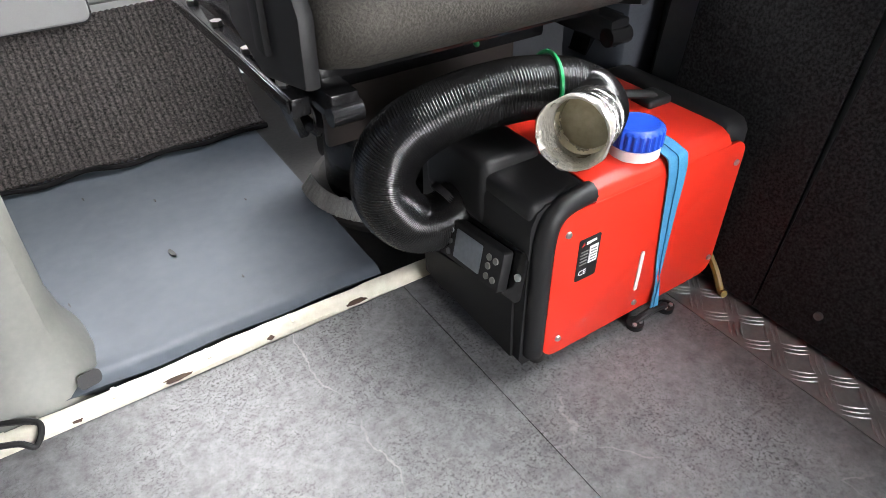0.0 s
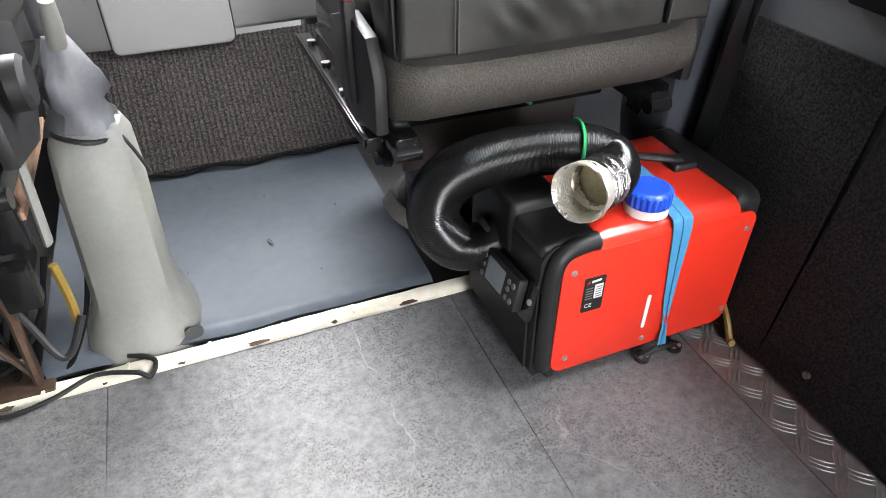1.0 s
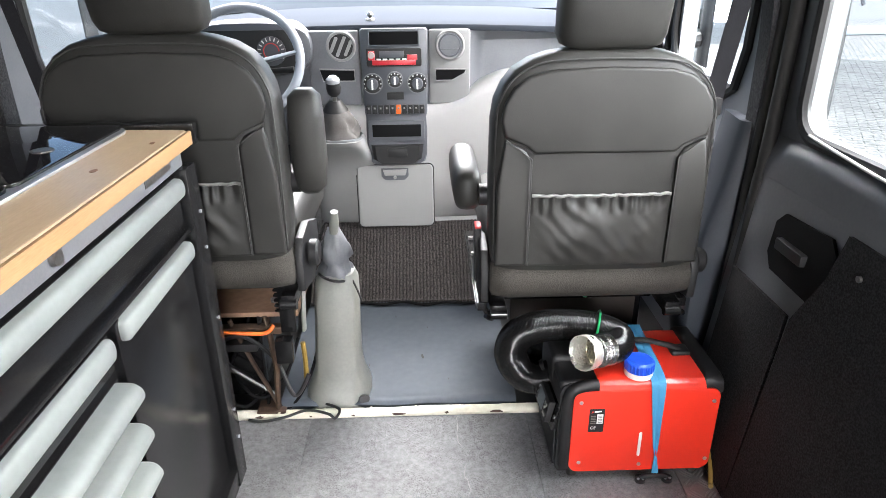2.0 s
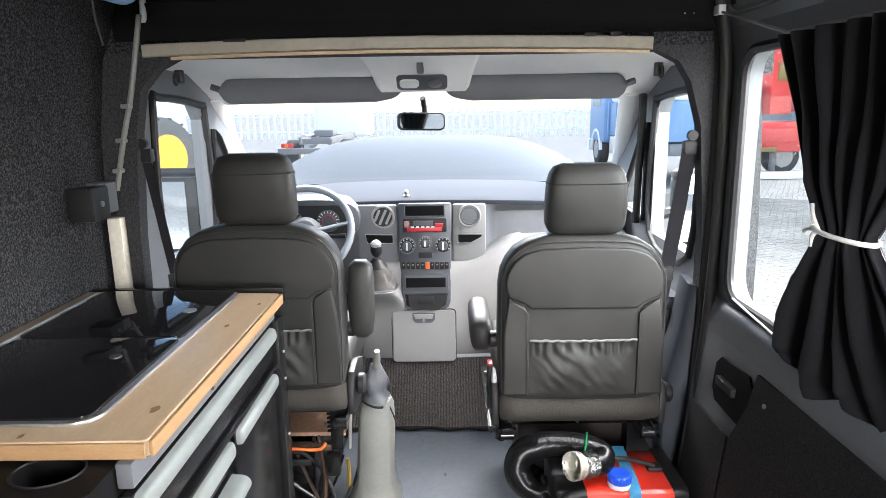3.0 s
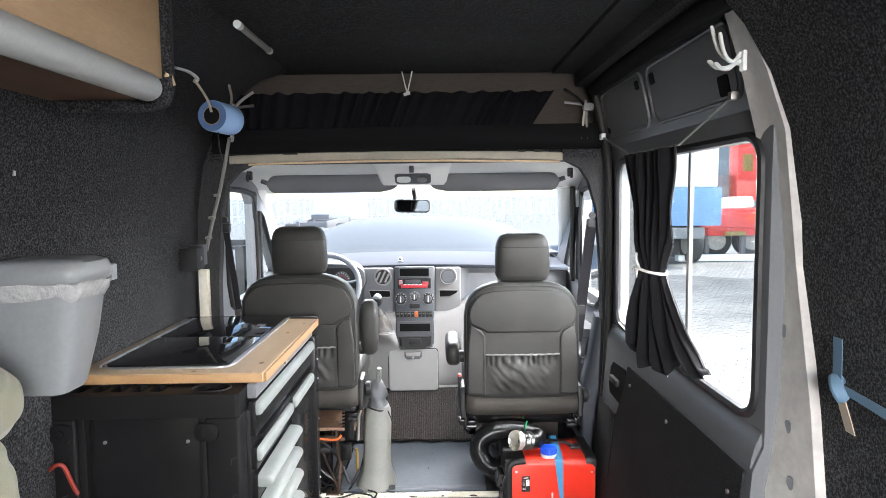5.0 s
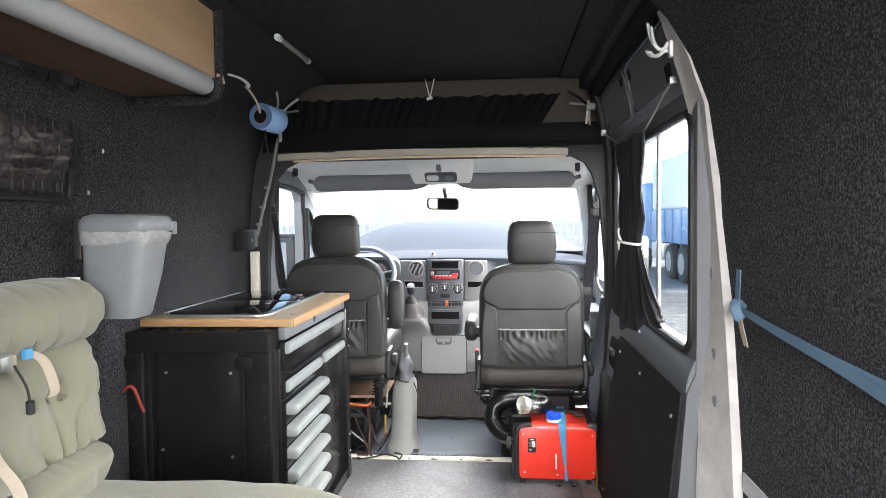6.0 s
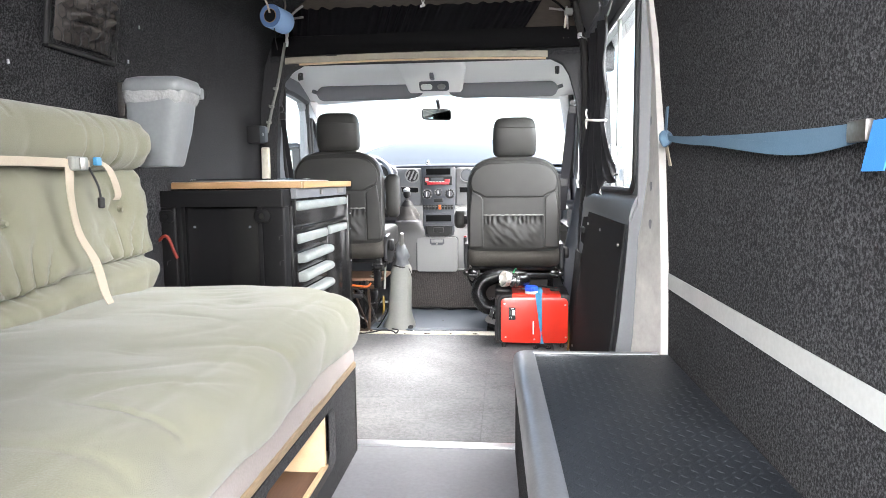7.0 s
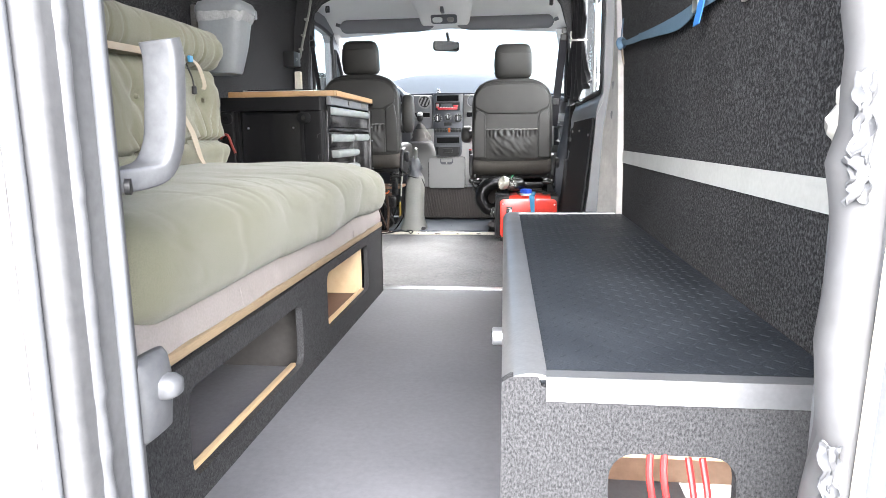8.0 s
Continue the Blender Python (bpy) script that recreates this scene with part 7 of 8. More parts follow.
for k, (dy, dz) in enumerate(((0.05, 0.075), (0.06, 0.0), (0.0, 0.05), (0.02, -0.012))):
    part("arm", tube(smooth_path([(0.772, -1.40, 1.645 + 0.008 * k), (0.752, -1.40 + dy * 0.2, 1.64 + dz * 0.2), (0.738, -1.395 + dy * 0.6, 1.645 + dz * 0.5), (0.732, -1.385 + dy * 0.9, 1.665 + dz)], 5), [0.0065] * 15 + [0.005], 10, flat=0.7), WHITEPL, hk)

# side-window curtain on a cord
cu = thing("window_curtain", (0.82, -0.7, 0.82), "black side-window curtain tied back with white cord", "curtain")
TABLE = [(0.0, -0.60, -1.165, 0.838), (0.07, -0.575, -1.105, 0.858), (0.2, -0.60, -0.995, 0.93), (0.34, -0.645, -0.90, 1.02), (0.43, -0.69, -0.822, 1.09), (0.47, -0.706, -0.803, 1.112), (0.5, -0.69, -0.82, 1.135), (0.6, -0.61, -0.875, 1.21), (0.75, -0.545, -0.905, 1.32), (0.9, -0.475, -0.92, 1.44), (1.0, -0.44, -0.93, 1.503)]


def drape(s, t, off=0.0):
    for a, b in zip(TABLE, TABLE[1:]):
        if t <= b[0]:
            f = (t - a[0]) / (b[0] - a[0])
            f = f * f * (3 - 2 * f) if 0.3 < t < 0.65 else f
            ya, yb, z = (a[k] + (b[k] - a[k]) * f for k in (1, 2, 3))
            break
    wide = abs(ya - yb)
    pinch = 1 - math.exp(-((t - 0.47) / 0.1) ** 2)
    fold = (0.011 + 0.014 * pinch) * (1 - 0.5 * s) * math.sin(s * 38 + 1.4 * math.sin(t * 5) + 5 * noise.noise((s * 3, t * 1.6, 5))) * (0.75 + 0.6 * noise.noise((s * 7, t * 1.2, 11)))
    x = 0.775 + (0.056 if t < 0.47 else 0.056 - 0.05 * min(1.0, (t - 0.47) / 0.3)) * s + (0.03 * min(1.0, (t - 0.47) / 0.3) if t > 0.47 else 0.0) + fold + 0.012 * noise.noise((s * 6, t * 3, 2)) - (0.03 * (0.30 - t) if t < 0.3 else 0)
    z += -0.05 * (1 - t) ** 3 * math.sin(math.pi * min(1.0, 1.35 * s)) + 0.03 * s * (1 - t) ** 3 + (0.015 * math.sin(s * 20) * (t < 0.05))
    return Vector((x + off, ya + (yb - ya) * s, z))


part("cloth", sheet(drape, 110, 60, 0.002), CURTAIN, cu, "", 80)
part("lining_edge", sheet(lambda s, t: drape(0.993 + 0.005 * s, t) + Vector((-0.003, -0.001, 0)), 4, 50, 0.002), LINING, cu, "pale lining edge", 80)
ring = [(0.798 + 0.03 * math.cos(w) + 0.02 * math.sin(w) * -1, -0.754 + 0.057 * math.sin(w), 1.115 + 0.008 * math.sin(w)) for w in [k * math.tau / 30 for k in range(30)]]
tie = part("tie_cord", tube(ring, 0.005, 8, closed=True), WHITECORD, cu, "white tie cord")
for end in ((-0.690, 1.165), (-0.700, 1.085), (-0.672, 1.108)):
    part("bow", tube(smooth_path([(0.772, -0.715, 1.115), (0.764, (end[0] - 0.715) / 2, (end[1] + 1.115) / 2 + 0.006), (0.768, end[0], end[1])], 5), 0.0042, 8), WHITECORD, tie)
part("rail_cord", tube([(0.80, -0.10, 1.60), (0.815, -0.44, 1.508), (0.815, -0.93, 1.506), (0.815, -1.27, 1.594)], 0.004, 6), GREYPLASTIC, cu, "grey curtain cord")
part("cord_fixing", box(0.79, 0.81, -0.12, -0.085, 1.59, 1.615, 0.003), WHITEPL, cu)
part("cord_fixing", box(0.808, 0.83, -1.28, -1.26, 1.585, 1.605, 0.003), STEEL, cu)
single("cord", tube([(0.845, -0.20, 0.835), (0.832, -0.45, 0.822), (0.828, -0.66, 0.815)], 0.003, 6), WHITECORD, "pale cord stretched below the side window", "cord", at=(0.83, -0.6, 0.8))

# seat belts
for sgn, x in ((-1, -0.82), (1, 0.775)):
    sbt = thing("seat_belt", (x, 0.0, 0.9), "dark seat belt hanging from its pillar loop", "seat belt", "seat belts")
    part("loop", box(x - 0.02, x + 0.02, -0.03, 0.0, 1.215, 1.255, 0.008), PLASTIC, sbt)
    part("bolt", cyl((x, -0.025, 1.27), (x, -0.04, 1.27), 0.015, seg=14), PLASTIC, sbt)
    wt = 0.012 if sgn < 0 else 0.024
    part("webbing", sheet(lambda s, t: Vector((x - sgn * 0.05 * (1 - t) + (s - 0.5) * 2 * wt, -0.02 + 0.05 * (1 - t) + 0.01 * (s - 0.5), 0.70 + 0.53 * t)), 3, 16, 0.002), BELT, sbt)
    part("tongue", box(x - sgn * 0.04 - 0.02, x - sgn * 0.04 + 0.02, -0.005, 0.02, 0.83, 0.87, 0.004), STEEL if sgn < 0 else PLASTIC, sbt)
bk = thing("belt_buckle", (0.19, 0.03, 0.5), "black belt buckle with a red button beside the passenger seat", "buckle")
part("stalk", box(0.185, 0.203, 0.015, 0.05, 0.40, 0.55, 0.006), PLASTIC, bk)
part("button", box(0.186, 0.202, 0.012, 0.05, 0.55, 0.558, 0.003), REDCABLE, bk, "red release button")
single("dash_mount", tube([(-0.118, 0.93, 0.972), (-0.118, 0.93, 0.985), (-0.118, 0.928, 0.99), (-0.118, 0.926, 1.0), (-0.118, 0.925, 1.008)], [0.016, 0.016, 0.006, 0.012, 0.006], 14), STEEL, "small holder stuck on the dashboard", "phone holder", at=(-0.118, 0.93, 0.972))

# ---- bed along the left wall ----
bd = thing("bed_frame", (-0.5, -2.5, 0.0), "felt-covered bed box with cut-out openings", "bed frame")
BY0, BY1, BX = -3.40, -1.60, -0.062
op1 = rrect(0.54, 0.172, 0.03, 5, -2.13, 0.157)
op2 = rrect(0.60, 0.165, 0.03, 5, -2.93, 0.132)
part("front_board", plate([(BY0, 0.0), (BY1, 0.0), (BY1, 0.275), (BY0, 0.262)], (BX - 0.018, 0, 0), (0, 1, 0), (0, 0, 1), 0.018, holes=[op1, op2]), FELT_GREY, bd, "grey felt-covered front board")
part("end_board", box(-0.93, BX, BY1 - 0.018, BY1 - 0.001, 0.0, 0.275, 0.002), FELT_GREY, bd)
part("end_board", box(-0.93, BX, BY0 - 0.001, BY0 + 0.017, 0.0, 0.262, 0.002), FELT_GREY, bd)
part("divider", box(-0.90, BX - 0.02, -2.53, -2.50, 0.0, 0.26, 0.002), INNERBOARD, bd)
part("back_board", box(-0.93, -0.90, BY0 + 0.02, BY1 - 0.02, 0.0, 0.26, 0.002), INNERBOARD, bd)
for op in (op1, op2):
    ys, zs = [a for a, b in op], [b for a, b in op]
    part("opening_lip", box(BX - 0.03, BX - 0.016, min(ys) + 0.02, max(ys) - 0.02, min(zs) - 0.008, min(zs) + 0.008, 0.003), PINE, bd, "bare pine edge")
part("inner_board", box(-0.55, BX - 0.02, -1.90, -1.885, 0.0, 0.25, 0.002), PINE, bd, "bare pine partition")
part("inner_board", box(-0.60, BX - 0.03, -2.4, -1.9, 0.05, 0.062, 0.002), SHADEPLY, bd, "shelf board in shaded ply")
part("slat_deck", box(-0.93, BX - 0.012, BY0, BY1, 0.276, 0.318, 0.002), PLY, bd)
part("edge_batten", box(BX - 0.012, BX + 0.002, BY0, BY1, 0.276, 0.294, 0.003), mat("aged_pine", (0.2, 0.145, 0.09), (0.33, 0.245, 0.155), 0.65, scale=6, fine=60, mix=0.5, bump=0.12, stretch=(6, 0.7, 6)), bd, "aged pine edge batten")
sv = thing("valance", (BX, -2.5, 0.3), "pale cloth strip under the mattress edge", "cloth")
part("cloth_strip", sheet(lambda s, t: Vector((BX - 0.004 - 0.03 * t ** 2 + 0.006 * noise.noise((s * 14, t * 2, 0)) - 0.004 * max(0.0, noise.noise((s * 60, 1, t * 2))) , BY0 + 0.005 + (BY1 - BY0 - 0.01) * s, 0.295 + 0.10 * t)), 160, 10, 0.003), SHEET, sv, "", 80)
for y in (-2.05, -2.98):
    part("seam", tube([(BX - 0.004 - 0.03 * (q / 8) ** 2, y + 0.012 * q / 8, 0.297 + 0.08 * q / 8) for q in range(9)], 0.0018, 6), SHEET, sv)

fut = thing("futon_mattress", (-0.5, -2.5, 0.29), "olive cotton futon folded against the wall, strapped", "mattress")
TUFTS = [(-0.30, y) for y in (-1.92, -2.42, -2.95)] + [(-0.60, y) for y in (-2.15, -2.65, -3.12)]


def crease(w, width):
    """A narrow fold along the zero line of a noise value."""
    return math.exp(-(w / width) ** 2)


def star(d1, d2, seed, arms=7):
    """Short pleats that radiate from a button, strongest at its rim."""
    r = math.hypot(d1, d2)
    a = math.atan2(d2, d1)
    return math.exp(-(r / 0.055) ** 2) * max(0.0, math.cos(arms * a + seed)) ** 3 * min(1.0, r / 0.012)


def seat_pad():
    rings = []
    n, k = 240, 150
    for i in range(n + 1):
        f = i / n
        y = BY1 + 0.035 + (BY0 + 0.02 - BY1 - 0.035) * f
        e = min(f, 1 - f) * (BY1 - BY0)
        end = math.sqrt(max(0.0, 1 - max(0, 1 - e / 0.10) ** 2.2))
        ring = []
        for a, b in superellipse(0, 0, 1, 1, 3.2, k):
            hx, hz = 0.435 - 0.05 * (1 - end), 0.114 * (0.4 + 0.6 * end)
            x, z = -0.475 + a * hx, 0.436 + b * hz
            z += 0.014 * noise.noise((x * 2.2, y * 2.2, 0.3)) + 0.008 * noise.noise((x * 6, y * 5, 1.3)) * (b > 0)
            if b > 0.2:
                w = noise.noise((x * 3.0 + 2 * y, y * 5 - x * 3, 4.0))
                gate = max(0.0, noise.noise((x * 3.5, y * 2.5, 9.0)) + 0.25)
                z -= 0.008 * crease(w, 0.06) * gate
                w = noise.noise((x * 9 - 5 * y, y * 11 + x * 4, 14.0))
                z -= 0.002 * crease(w, 0.08) * max(0.0, noise.noise((x * 4, y * 3.5, 19.0)) + 0.3)
                for m, (tx, ty) in enumerate(TUFTS):
                    d2 = (x - tx) ** 2 + (y - ty) ** 2
                    z -= 0.004 * math.exp(-d2 / 0.0012) + 0.005 * math.exp(-d2 / 0.016) + 0.003 * star(x - tx, y - ty, m)
            if a > 0.6:
                x += 0.012 * noise.noise((y * 5, z * 6, 2)) - 0.0025 * crease(noise.noise((y * 4, z * 14 + 3 * y, 6)), 0.1)
                if a > 0.3:
                    z -= 0.006 * math.exp(-((x + 0.13 + 0.02 * noise.noise((y * 2, 0, 7))) / 0.007) ** 2) * min(1.0, 0.6 + 1.5 * noise.noise((y * 3, 2, 1)))
            if b < 0:
                z -= 0.016 * min(1.0, -2 * b)
            if b < -0.3:
                z = max(z, 0.306)
            ring.append((x, y, z))
        rings.append(ring)
    return loft(rings)


part("seat_pad", seat_pad(), OLIVE, fut, "olive seat mattress", 80)


def back_pad(cx, cz, hx, hz, seed, y1, n_pow=2.6, tilt=0.0, low_fold=False):
    rings = []
    n, k = 260, 130
    for i in range(n + 1):
        f = i / n
        y = y1 + (BY0 - 0.0 - y1) * f
        e = min(f, 1 - f) * 1.8
        end = math.sqrt(max(0.0, 1 - max(0, 1 - e / 0.09) ** 2.2))
        ring = []
        for a, b in superellipse(0, 0, 1, 1, n_pow, k):
            x, z = cx + a * hx * (0.35 + 0.65 * end), cz + b * hz * (0.6 + 0.4 * end)
            x += tilt * (z - cz)
            if a > 0:
                x += 0.016 * noise.noise((y * 3, z * 3, seed)) + 0.007 * noise.noise((y * 9, z * 5, seed + 2))
                pucker = math.exp(-((e - 0.05) / 0.05) ** 2)
                x -= 0.008 * pucker * max(0.0, math.sin(z * 75 + 3 * noise.noise((y * 6, z * 6, seed)))) ** 2
                if low_fold:
                    # the fold along the foot of the backrest, with pleats fanning out of it
                    zf = 0.612 + 0.05 * (y + 2.0) + 0.012 * math.sin(y * 6)
                    x -= 0.045 * math.exp(-((z - zf) / 0.011) ** 2) - 0.012 * math.exp(-((z - zf + 0.04) / 0.025) ** 2)
                    for yc in (-1.78, -2.18, -2.58, -3.02):
                        ang = math.atan2(y - yc - 0.02, z - zf + 0.09)
                        up = (z - zf) / 0.11
                        if 0 < up < 1.6:
                            x -= 0.036 * math.exp(-(ang / 0.85) ** 2) * max(0.0, math.sin(ang * 15 + yc * 9 + 2.5 * noise.noise((y * 7, z * 7, 41)))) ** 2.2 * math.exp(-((up - 0.3) / 0.6) ** 2)
                    for m, (ty, tz) in enumerate(((-1.76, 0.79), (-2.212, 0.777), (-2.66, 0.77), (-3.1, 0.77))):
                        d2 = (y - ty) ** 2 + (z - tz) ** 2
                        x -= 0.026 * math.exp(-d2 / 0.0009) + 0.016 * math.exp(-d2 / 0.012) + 0.010 * star(y - ty, z - tz, m + 1.0, 6)
                    x -= 0.008 * crease(noise.noise((y * 8 + 5 * z, z * 4, seed + 5)), 0.07) * max(0.0, noise.noise((y * 3, z * 3, 31)) + 0.2)
                else:
                    # gathers running over the roll
                    g = noise.noise((y * 4.0, 0.5 * z, seed + 3))
                    gate = max(0.0, noise.noise((y * 6.5, 0.3, seed + 12)) + 0.3)
                    x -= (0.004 + 0.02 * max(0.0, -b)) * max(0.0, math.sin(y * 60 + 9 * g + 7 * z)) ** 6 * min(1.0, 1.4 * gate)
                    z -= 0.004 * (b > 0.4) * crease(noise.noise((y * 9, x * 5, seed + 8)), 0.08)
            x = max(x, -0.93)
            ring.append((x, y, z))
        rings.append(ring)
    return loft(rings)


for bx_, by_, bz_ in ((-0.715, -1.76, 0.79), (-0.715, -2.212, 0.777), (-0.715, -2.66, 0.77)):
    part("button", cyl((bx_ - 0.012, by_, bz_), (bx_, by_, bz_), 0.009, 0.006, 12), OLIVE, fut)
part("back_pad", back_pad(-0.815, 0.70, 0.115, 0.235, 3.0, -1.57, 3.0, -0.06, True), OLIVE, fut, "olive backrest mattress", 80)
part("rolled_top", back_pad(-0.80, 0.985, 0.125, 0.085, 8.0, -1.595, 2.4), OLIVE, fut, "rolled-over top edge", 80)
part("care_label", box(-0.80, -0.77, -1.665, -1.605, 1.055, 1.066, 0.002), WHITECORD, fut)
bs = thing("tie_down_strap", (-0.7, -2.0, 0.9), "beige luggage strap with a grey buckle round the mattress", "strap")
part("webbing", sheet(lambda s, t: Vector((-0.705 + 0.008 * math.sin(s * 8) + 0.015 * math.sin(math.pi * s), -3.35 + 1.42 * s, 0.905 + 0.022 * t + 0.004 * math.sin(s * 9))), 60, 2, 0.002), WEBBING, bs)
tail = smooth_path([(-0.70, -2.01, 0.925), (-0.685, -2.035, 0.84), (-0.675, -2.02, 0.74), (-0.66, -1.985, 0.66), (-0.64, -1.985, 0.57), (-0.60, -2.0, 0.52)], 8)
part("tail", sheet(lambda s, t: tail[min(len(tail) - 1, round(s * (len(tail) - 1)))] + Vector((0.004 * math.sin(s * 9 + t), (t - 0.5) * 0.03, 0.004)), len(tail) - 1, 2, 0.002), WEBBING, bs, "loose strap tail", 80)
part("buckle", box(-0.70, -0.68, -2.02, -1.955, 0.9, 0.937, 0.006, 3), GREYPLASTIC, bs, "grey cam buckle")
part("buckle_bar", box(-0.682, -0.676, -1.995, -1.975, 0.903, 0.934, 0.002), STEEL, bs)
part("blue_tab", box(-0.692, -0.68, -1.922, -1.898, 0.915, 0.938, 0.004), mat("light_blue_tab", (0.05, 0.25, 0.45), None, 0.5), bs, "light blue plastic tab")
t2 = smooth_path([(-0.69, -1.90, 0.925), (-0.675, -1.875, 0.90), (-0.665, -1.86, 0.84), (-0.67, -1.862, 0.82)], 6)
part("tail", sheet(lambda s, t: t2[min(len(t2) - 1, round(s * (len(t2) - 1)))] + Vector((0.0, (t - 0.5) * 0.03, 0.002)), len(t2) - 1, 2, 0.002), WEBBING, bs, "", 80)
part("toggle_cord", tube(smooth_path([(-0.685, -1.95, 0.91), (-0.675, -1.93, 0.86), (-0.672, -1.925, 0.82)], 5), 0.003, 6), PLASTIC, bs)
part("toggle", cyl((-0.672, -1.925, 0.80), (-0.672, -1.925, 0.83), 0.009, seg=12, bev=0.003), PLASTIC, bs)
single("cable", tube(smooth_path([(-0.95, -1.15, 0.64), (-0.92, -1.16, 0.66), (-0.905, -1.155, 0.65), (-0.89, -1.148, 0.60), (-0.88, -1.142, 0.57)], 6), 0.006, 8), mat("dull_red_cable", (0.22, 0.025, 0.015), None, 0.5), "red cable hanging beside the drawer cabinet", "cable", at=(-0.9, -1.13, 0.6), group="cables")

# ---- long storage box along the right wall ----
bx = thing("storage_box", (0.68, -2.5, 0.0), "black vinyl-topped storage box with aluminium edges", "storage box")
SX0, SX1, SY0, SY1, SZ = 0.447, 0.912, -3.42, -1.585, 0.33
part("side_board", box(SX0, SX0 + 0.018, SY0 + 0.01, SY1 - 0.01, 0.0, SZ - 0.012, 0.002), FELT_GREY, bx, "grey felt side")
part("end_board", box(SX0, SX1, SY1 - 0.02, SY1 - 0.002, 0.0, SZ - 0.012, 0.002), FELT_GREY, bx)
part("end_board", plate([(SX0 - 0.008, 0.0), (SX1, 0.0), (SX1, SZ - 0.012), (SX0 + 0.05, SZ - 0.012), (SX0 + 0.045, SZ + 0.001), (SX0 + 0.006, SZ + 0.0), (SX0 - 0.006, SZ - 0.008)], (0, SY0 + 0.02, 0), (1, 0, 0), (0, 0, 1), 0.018, holes=[rrect(0.175, 0.16, 0.035, 5, 0.68, 0.15)]), FELT_GREY, bx, "grey felt end with a cable cut-out")
part("cutout_lip", box(0.60, 0.76, SY0 + 0.02, SY0 + 0.034, 0.215, 0.232, 0.003), PINE, bx)
part("inner_back", box(SX0 + 0.02, SX1, SY0 + 0.35, SY0 + 0.36, 0.0, SZ - 0.02, 0.002), BROWNPLY, bx)
part("top", box(SX0 + 0.025, SX1, SY0 + 0.012, SY1 - 0.008, SZ - 0.012, SZ - 0.001, 0.003), VINYLTOP, bx, "black textured vinyl top")
TREAD = [(0.011, 0), (0, 0.0035), (-0.011, 0), (0, -0.0035)]
tv, tf = [], []
for i in range(74):
    for j in range(18):
        cx_, cy_, w = SX0 + 0.062 + 0.0245 * j, SY0 + 0.045 + 0.0242 * i, 1 if (i + j) % 2 else -1
        b0 = len(tv)
        tv += [(cx_ + 0.7071 * (a - w * b), cy_ + 0.7071 * (w * a + b), SZ - 0.0012) for a, b in TREAD] + [(cx_ + 0.7071 * 0.5 * k, cy_ + 0.7071 * 0.5 * k * w, SZ - 0.0002) for k in (0.01, -0.01)]
        tf += [(b0, b0 + 1, b0 + 4), (b0 + 1, b0 + 2, b0 + 5, b0 + 4), (b0 + 2, b0 + 3, b0 + 5), (b0 + 3, b0, b0 + 4, b0 + 5)]
tm = bpy.data.meshes.new("tread")
tm.from_pydata(tv, [], tf)
tb = bmesh.new()
tb.from_mesh(tm)
bmesh.ops.recalc_face_normals(tb, faces=tb.faces[:])
tagged(part("tread_pattern", tb, VINYLTOP, bx, "", 20), kind="stuff")
part("long_edge", loft([[(x, y, z) for x, z in ((SX0 - 0.006, SZ - 0.06), (SX0 - 0.006, SZ - 0.022), (SX0 - 0.003, SZ - 0.011), (SX0 + 0.004, SZ - 0.003), (SX0 + 0.014, SZ + 0.002), (SX0 + 0.03, SZ + 0.005), (SX0 + 0.046, SZ + 0.005), (SX0 + 0.058, SZ + 0.002), (SX0 + 0.058, SZ - 0.002), (SX0 + 0.002, SZ - 0.01), (SX0 - 0.001, SZ - 0.05))] for y in (SY0 + 0.004, SY1 - 0.004)]), ALUDULL, bx, "rounded satin aluminium edge", 50)
part("end_edge", loft([[(x, y, z) for y, z in ((SY0 - 0.002, SZ - 0.03), (SY0 - 0.002, SZ + 0.003), (SY0 + 0.025, SZ + 0.003), (SY0 + 0.025, SZ + 0.0), (SY0 + 0.002, SZ), (SY0 + 0.002, SZ - 0.03))] for x in (SX0 + 0.056, SX1)]), ALU, bx, "aluminium angle")
part("end_edge", loft([[(x, y, z) for y, z in ((SY1 + 0.002, SZ - 0.03), (SY1 + 0.002, SZ + 0.003), (SY1 - 0.022, SZ + 0.003), (SY1 - 0.022, SZ), (SY1 - 0.002, SZ), (SY1 - 0.002, SZ - 0.03))] for x in (SX0 + 0.046, SX1 - 0.03)]), ALU, bx, "aluminium angle")
lk = part("lock", cyl((SX0 - 0.001, -3.1, 0.285), (SX0 - 0.024, -3.1, 0.285), 0.016, seg=20, bev=0.002), ALU, bx, "round chrome lock")
part("keyhole", box(SX0 - 0.0255, SX0 - 0.0235, -3.102, -3.098, 0.277, 0.293, 0), PLASTIC, lk)
# the box narrows towards the rear doors
for ob in bx.children_recursive:
    for v in ob.data.vertices:
        w = v.co + BASE[bx]
        v.co.x += 0.036 * (SY1 - w.y) / (SY1 - SY0) * min(1.0, max(0.0, (SX1 - w.x) / (SX1 - SX0)))
for k, (x, r) in enumerate(((0.672, 0.05), (0.69, 0.06))):
    single("cable", tube(smooth_path([(x, SY0 + 0.012, 0.24), (x - 0.004, SY0 - 0.008, 0.20), (x + 0.01, SY0 - 0.012, 0.14), (x + 0.035, SY0 - 0.008, 0.10), (x + 0.055, SY0 - 0.004, 0.15), (x + 0.05, SY0 + 0.02, 0.22)], 6), 0.0045, 8), REDCABLE, "red battery cable looping out of the box", "cable", at=(x, SY0, 0.15), group="cables")

